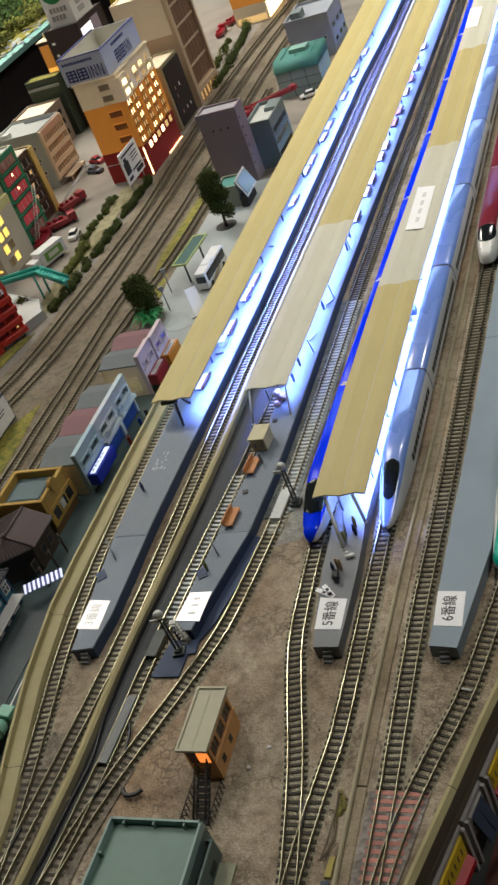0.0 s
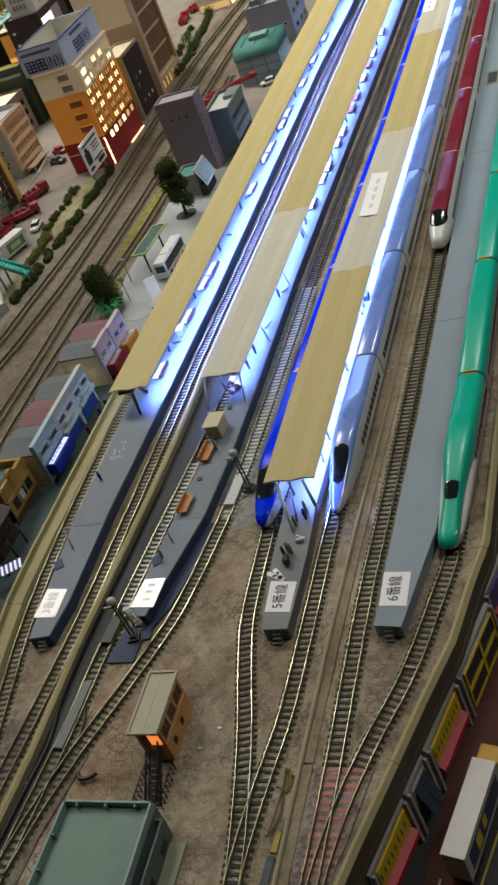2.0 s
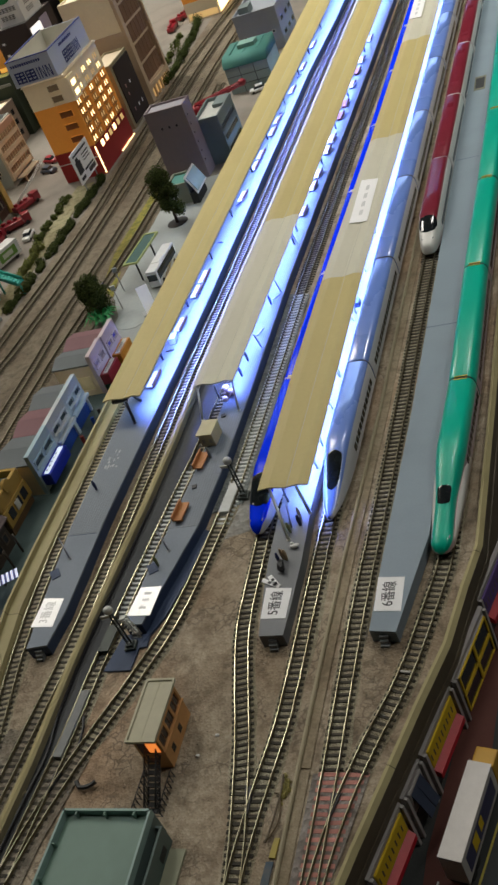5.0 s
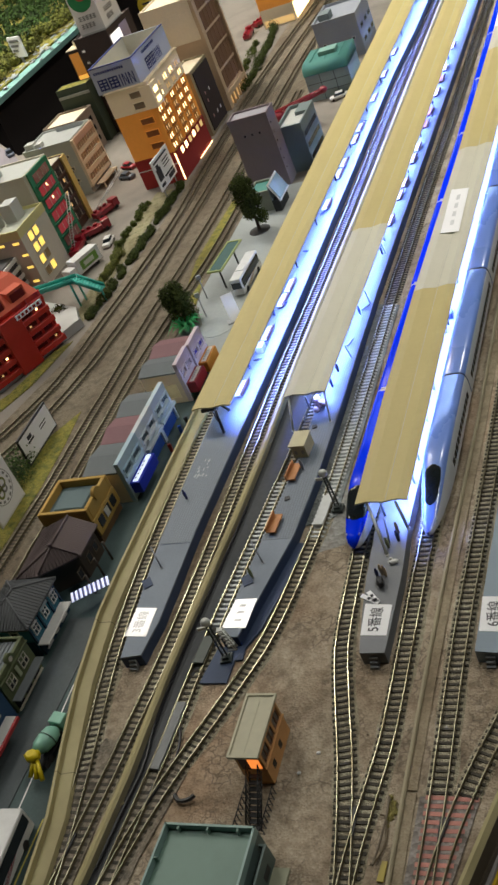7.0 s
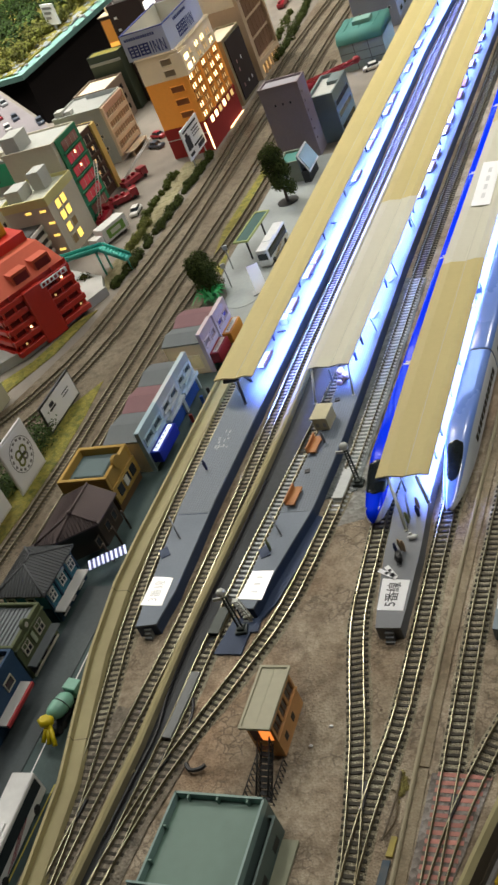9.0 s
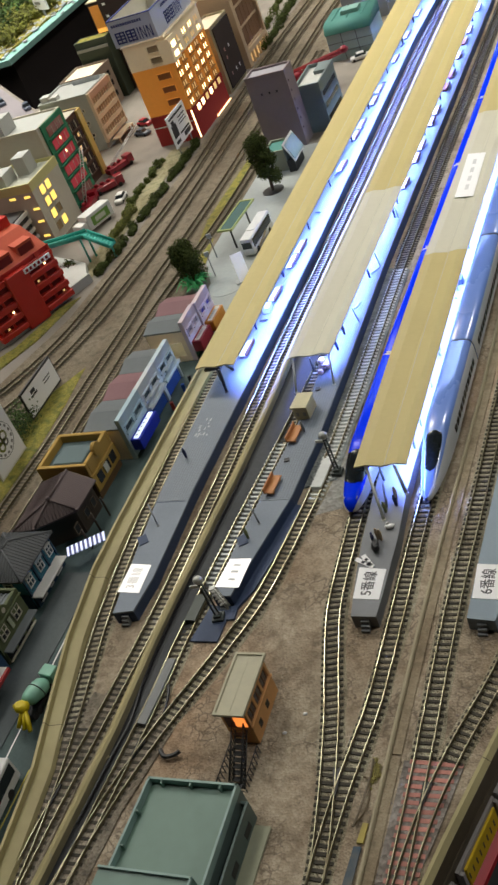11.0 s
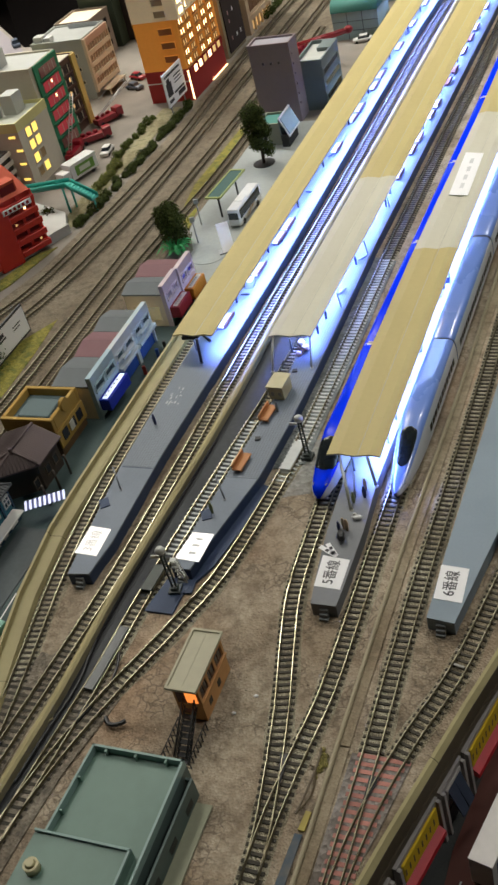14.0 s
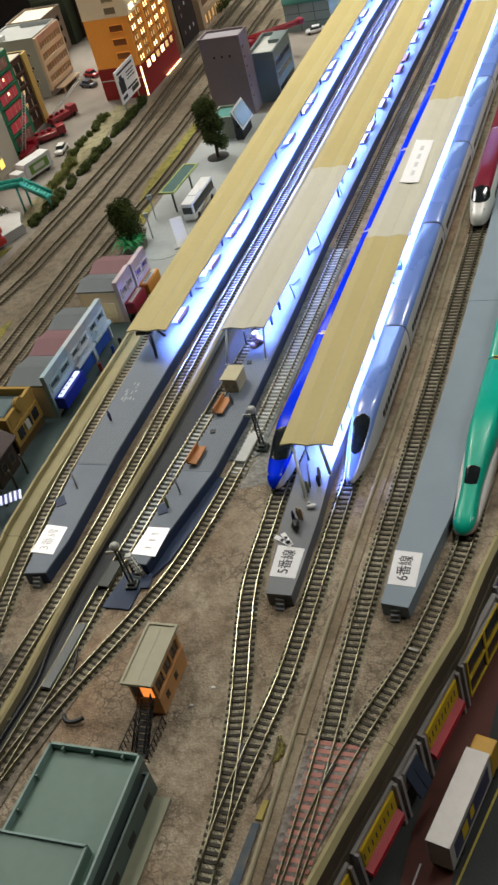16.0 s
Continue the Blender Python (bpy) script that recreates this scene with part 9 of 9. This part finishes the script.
# ---- the next layout across the dark gap ----
bm = B()
prism(bm, [(-240, 162), (-120.5, 162), (-119.5, 330), (-240, 330)], -3.4, -2.2)
mono("far_table", bm, mat("aqua_edge", (0.22, 0.42, 0.37), 0.6, stain=40, stain_by=0.6, stain_color=(0.16, 0.33, 0.30)), "neighbouring layout table with an aqua edge", "table", kind="structure")
bm = B()
prism(bm, [(-240, 163.5), (-123.6, 163.5), (-122.7, 330), (-240, 330)], -2.2, -1.8)
mono("far_ground", bm, GRASS, "mossy ground of the neighbouring layout", "ground", kind="structure")
bm = B()
rnd = random.Random(57)
for i in range(420):
    y = rnd.uniform(163, 320)
    blob(bm, (-125.2 + 0.008 * (y - 163) + rnd.gauss(0, 1.6), y, -2.1 + rnd.uniform(0, 0.4)), rnd.uniform(0.2, 0.7), rnd.uniform(0.3, 1.1), rnd.uniform(0.1, 0.3), i, rough=0.35)
tagged(mono("rocky_bank", bm, gravel("pale_rock", (0.30, 0.36, 0.39), (0.46, 0.50, 0.52), (0.18, 0.21, 0.22), 120), "blue-grey rocky bank along the aqua table edge", "rocks"), kind="stuff")
for seed, leaf, xr, label, n in ((41, LEAF_W, (-175, -131), "dense green model woods on the next layout", 520), (42, LEAF_Y, (-136, -126), "yellow-green mossy bushes on the next layout", 200)):
    rnd = random.Random(seed)
    bm = B()
    for i in range(n):
        x, y = rnd.uniform(*xr), rnd.uniform(164, 300)
        leaves(bm, (x, y, -1.0 + rnd.uniform(0, 1.8)), rnd.uniform(1.2, 2.4), 34, 0.5, rnd, 0.8)
    tagged(mono("woodland", bm, leaf, label, "woods"), kind="stuff")
fs = thing("far_sign", "small grey signboard in the woods", "sign", -126, 192, -1.8, -30)
bm = B()
bx(bm, -3, 3, -0.2, 0.2, 1.5, 6.5)
part("panel", bm, PAPER, fs)
bm = B()
bx(bm, -0.3, 0.3, -0.2, 0.2, 0, 1.5)
part("post", bm, STEEL, fs)
for k in range(3):
    slab(fs, "printed_bar", LOGO_B, -2.4, 2.2 - k, -0.26, -0.21, 5.2 - k * 1.2, 5.8 - k * 1.2)

# ---- lower street in front ----
bm = B()
bx(bm, 3, 120, -80, 190, STREET - 3, STREET)
mono("street", bm, DARK_ROAD, "dark lower street beside the layout", "road", kind="structure")
flat_quad("pavement_strip", "dark red paved strip in front of the lower shops", "pavement", [(9.6, -30), (11.2, -30), (13.4, -6), (15.2, 20), (15.2, 60), (13.6, 60), (12.2, 0), (10.2, -12)], STREET + 0.002, 0.04, mat("dark_red_paving", (0.13, 0.045, 0.035), 0.8, stain_by=0.3))
for pts, m, lab in (([(12.5, -16.0), (12.62, -16.0), (15.3, -5), (15.18, -5)], bpy.data.materials["yellow_line"], "yellow line along the lower street"), ([(10.35, -17), (10.45, -17), (11.0, -13.6), (10.9, -13.6)], WHITE, "white line on the lower street")):
    flat_quad("road_line", lab, "road line", pts, STREET + 0.05, 0.02, m)

LG = plaster("lower_grey_frame", (0.38, 0.36, 0.35))
LYEL, LRED, LBLUE, LPUR = plaster("lower_yellow", (0.72, 0.50, 0.02)), mat("lower_red", (0.55, 0.015, 0.03), 0.45), plaster("lower_navy", (0.035, 0.05, 0.09)), plaster("lower_purple", (0.12, 0.07, 0.25))


def lower_shop(label, y, ln, panel, style):
    """A shop front close under the edge board, about its own middle."""
    t = thing("lower_shop", label, "shop", along(RWALL, y) + 0.62, y, STREET, -15, "lower street shops")
    h = 3.75
    bm = B()
    bx(bm, -0.3, 0, -ln / 2, ln / 2, 0, h)
    part("body", bm, LG, t)
    for s in (-1, 1):
        c = s * (ln / 2 - 0.12)
        bm = B()
        loft(bm, [[(0.002, c - 0.1, 0), (0.002, c + 0.1, 0), (0.3, c + 0.1, 0), (0.3, c - 0.1, 0)], [(0.002, c - 0.1, h - 0.1), (0.002, c + 0.1, h - 0.1), (0.22, c + 0.1, h - 0.1), (0.22, c - 0.1, h - 0.1)]])
        for f in bm.faces:
            f.smooth = False
        part("buttress", bm, LG, t)
    bm = B()
    a, b = -ln / 2 + 0.4, ln / 2 - 0.4
    bx(bm, 0.003, 0.16, a, b, 1.95, 3.5)
    up = part("upper_panel", rounded(bm, 0.05, 1), panel, t, "coloured upper panel")
    n = 0 if style == "frame" else int((b - a) / 0.42)
    for i in range(n):
        bm = B()
        y0 = a + 0.12 + i * (b - a - 0.2) / n
        bx(bm, 0.162, 0.18, y0, y0 + 0.10, 2.5, 3.0)
        part("slot", bm, FASCIA, up)
    if style == "awning":
        bm = B()
        loft(bm, [[(0.1, yy, 1.85), (0.5, yy, 1.6), (0.5, yy, 1.2), (0.1, yy, 1.3)] for yy in (a, b)])
        for f in bm.faces:
            f.smooth = False
        part("awning", bm, LRED, t, "bright red awning")
    elif style == "frame":
        for k, (z0, z1) in enumerate(((2.05, 3.4), (0.5, 1.75))):
            for u0, u1 in ((a + 0.2, 0.0), (0.25, b - 0.2)):
                slab(t, "window_pane", WIN_DARK, 0.165, 0.18, u0, u1, z0, z1)
                for q in ((u0, u1, z0 - 0.12, z0), (u0, u1, z1, z1 + 0.12), (u0 - 0.12, u0, z0 - 0.12, z1 + 0.12), (u1, u1 + 0.12, z0 - 0.12, z1 + 0.12)):
                    slab(t, "window_frame", LYEL, 0.165, 0.26, *q)
    elif style == "navy":
        for yy in (a + 0.5, b - 0.5):
            bm = B()
            loft(bm, [[(0.05, yy - 0.35, 3.4), (0.05, yy + 0.35, 3.4), (0.75, yy + 0.3, 1.3), (0.75, yy - 0.3, 1.3)], [(0.10, yy - 0.35, 3.5), (0.10, yy + 0.35, 3.5), (0.85, yy + 0.3, 1.35), (0.85, yy - 0.3, 1.35)]])
            part("awning_flap", bm, LBLUE, t, "steep navy awning flap")
    slab(t, "shop_opening", BLACK, 0.003, 0.04, a, b, 0.1, 1.5)
    return t


lower_shop("lower grey shop with a bright yellow slotted panel and red awning", -6.15, 4.7, LYEL, "awning")
lower_shop("lower grey shop with steep navy awnings", -9.85, 2.5, LG, "navy")
lower_shop("lower grey shop with a yellow slotted panel and red awning", -13.45, 4.5, LYEL, "awning")
lower_shop("lower grey shop with yellow panels", -18.2, 4.4, LYEL, "")
lower_shop("lower grey shop with thin yellow window frames", -0.8, 5.7, LG, "frame")
lower_shop("lower grey shop with a purple panel", 5.0, 5.2, LPUR, "awning")

bt = thing("box_truck", "white box truck with a yellow cab on the lower street", "truck", 12.8, -11.0, STREET, -12.6)
bm = B()
bx(bm, -0.63, 0.63, -2.9, 2.85, 0.55, 2.7)
bxp = part("box", rounded(bm, 0.03), mat("box_grey_white", (0.52, 0.50, 0.48), 0.5, stain_by=0.15), bt)
bm = B()
bx(bm, -0.65, 0.65, -2.92, 2.87, 2.702, 2.76)
part("roof", bm, mat("box_white_roof", (0.66, 0.63, 0.60), 0.5, stain_by=0.1), bt, "plain white roof")
bm = B()
bx(bm, -0.62, 0.62, 2.95, 4.1, 0.35, 2.35)
part("cab", rounded(bm, 0.12), mat("cab_yellow", (0.55, 0.30, 0.02), 0.4), bt, "yellow cab")
bm = B()
bx(bm, 0.635, 0.65, -2.4, 2.4, 0.9, 2.3)
side = part("side_print", bm, mat("navy_print", (0.05, 0.05, 0.12), 0.5), bt, "dark printed side")
for k, (a, b) in enumerate(((-1.4, -0.7), (-0.3, 0.2))):
    bm = B()
    bx(bm, 0.651, 0.665, a, b, 1.1 + 0.2 * k, 2.1)
    part("print_block", bm, LYEL, side)
bm = B()
bx(bm, -0.56, 0.56, -2.8, 2.9, 0.25, 0.54)
part("chassis", bm, BLACK, bt)
wheels(bt, [(s * 0.54, k) for s in (-1, 1) for k in (-2.2, -1.5, 3.3)], 0.3)
# canopy labels: white sheets with faint marks
for y0, y1, xa, xb in ((46.7, 55.5, -0.42, 1.38), (102, 110, -0.3, 1.4)):
    t = thing("roof_label", "white paper label taped on the platform roof", "label", 0, 0, 3.16)
    bm = B()
    prism(bm, [(xa, y0), (xb, y0 - 0.3), (xb, y1 - 0.4), (xa, y1)], 0.10, 0.13)
    part("sheet", bm, PAPER, t)
    bm = B()
    for k in range(4):
        bx(bm, (xa + xb) / 2 - 0.15, (xa + xb) / 2 + 0.2, y0 + 1.2 + k * 1.7, y0 + 2.2 + k * 1.7, 0.132, 0.136)
    part("faint_mark", bm, mat("pale_marks", (0.68, 0.69, 0.70), 0.8), t, "faint illegible marks")
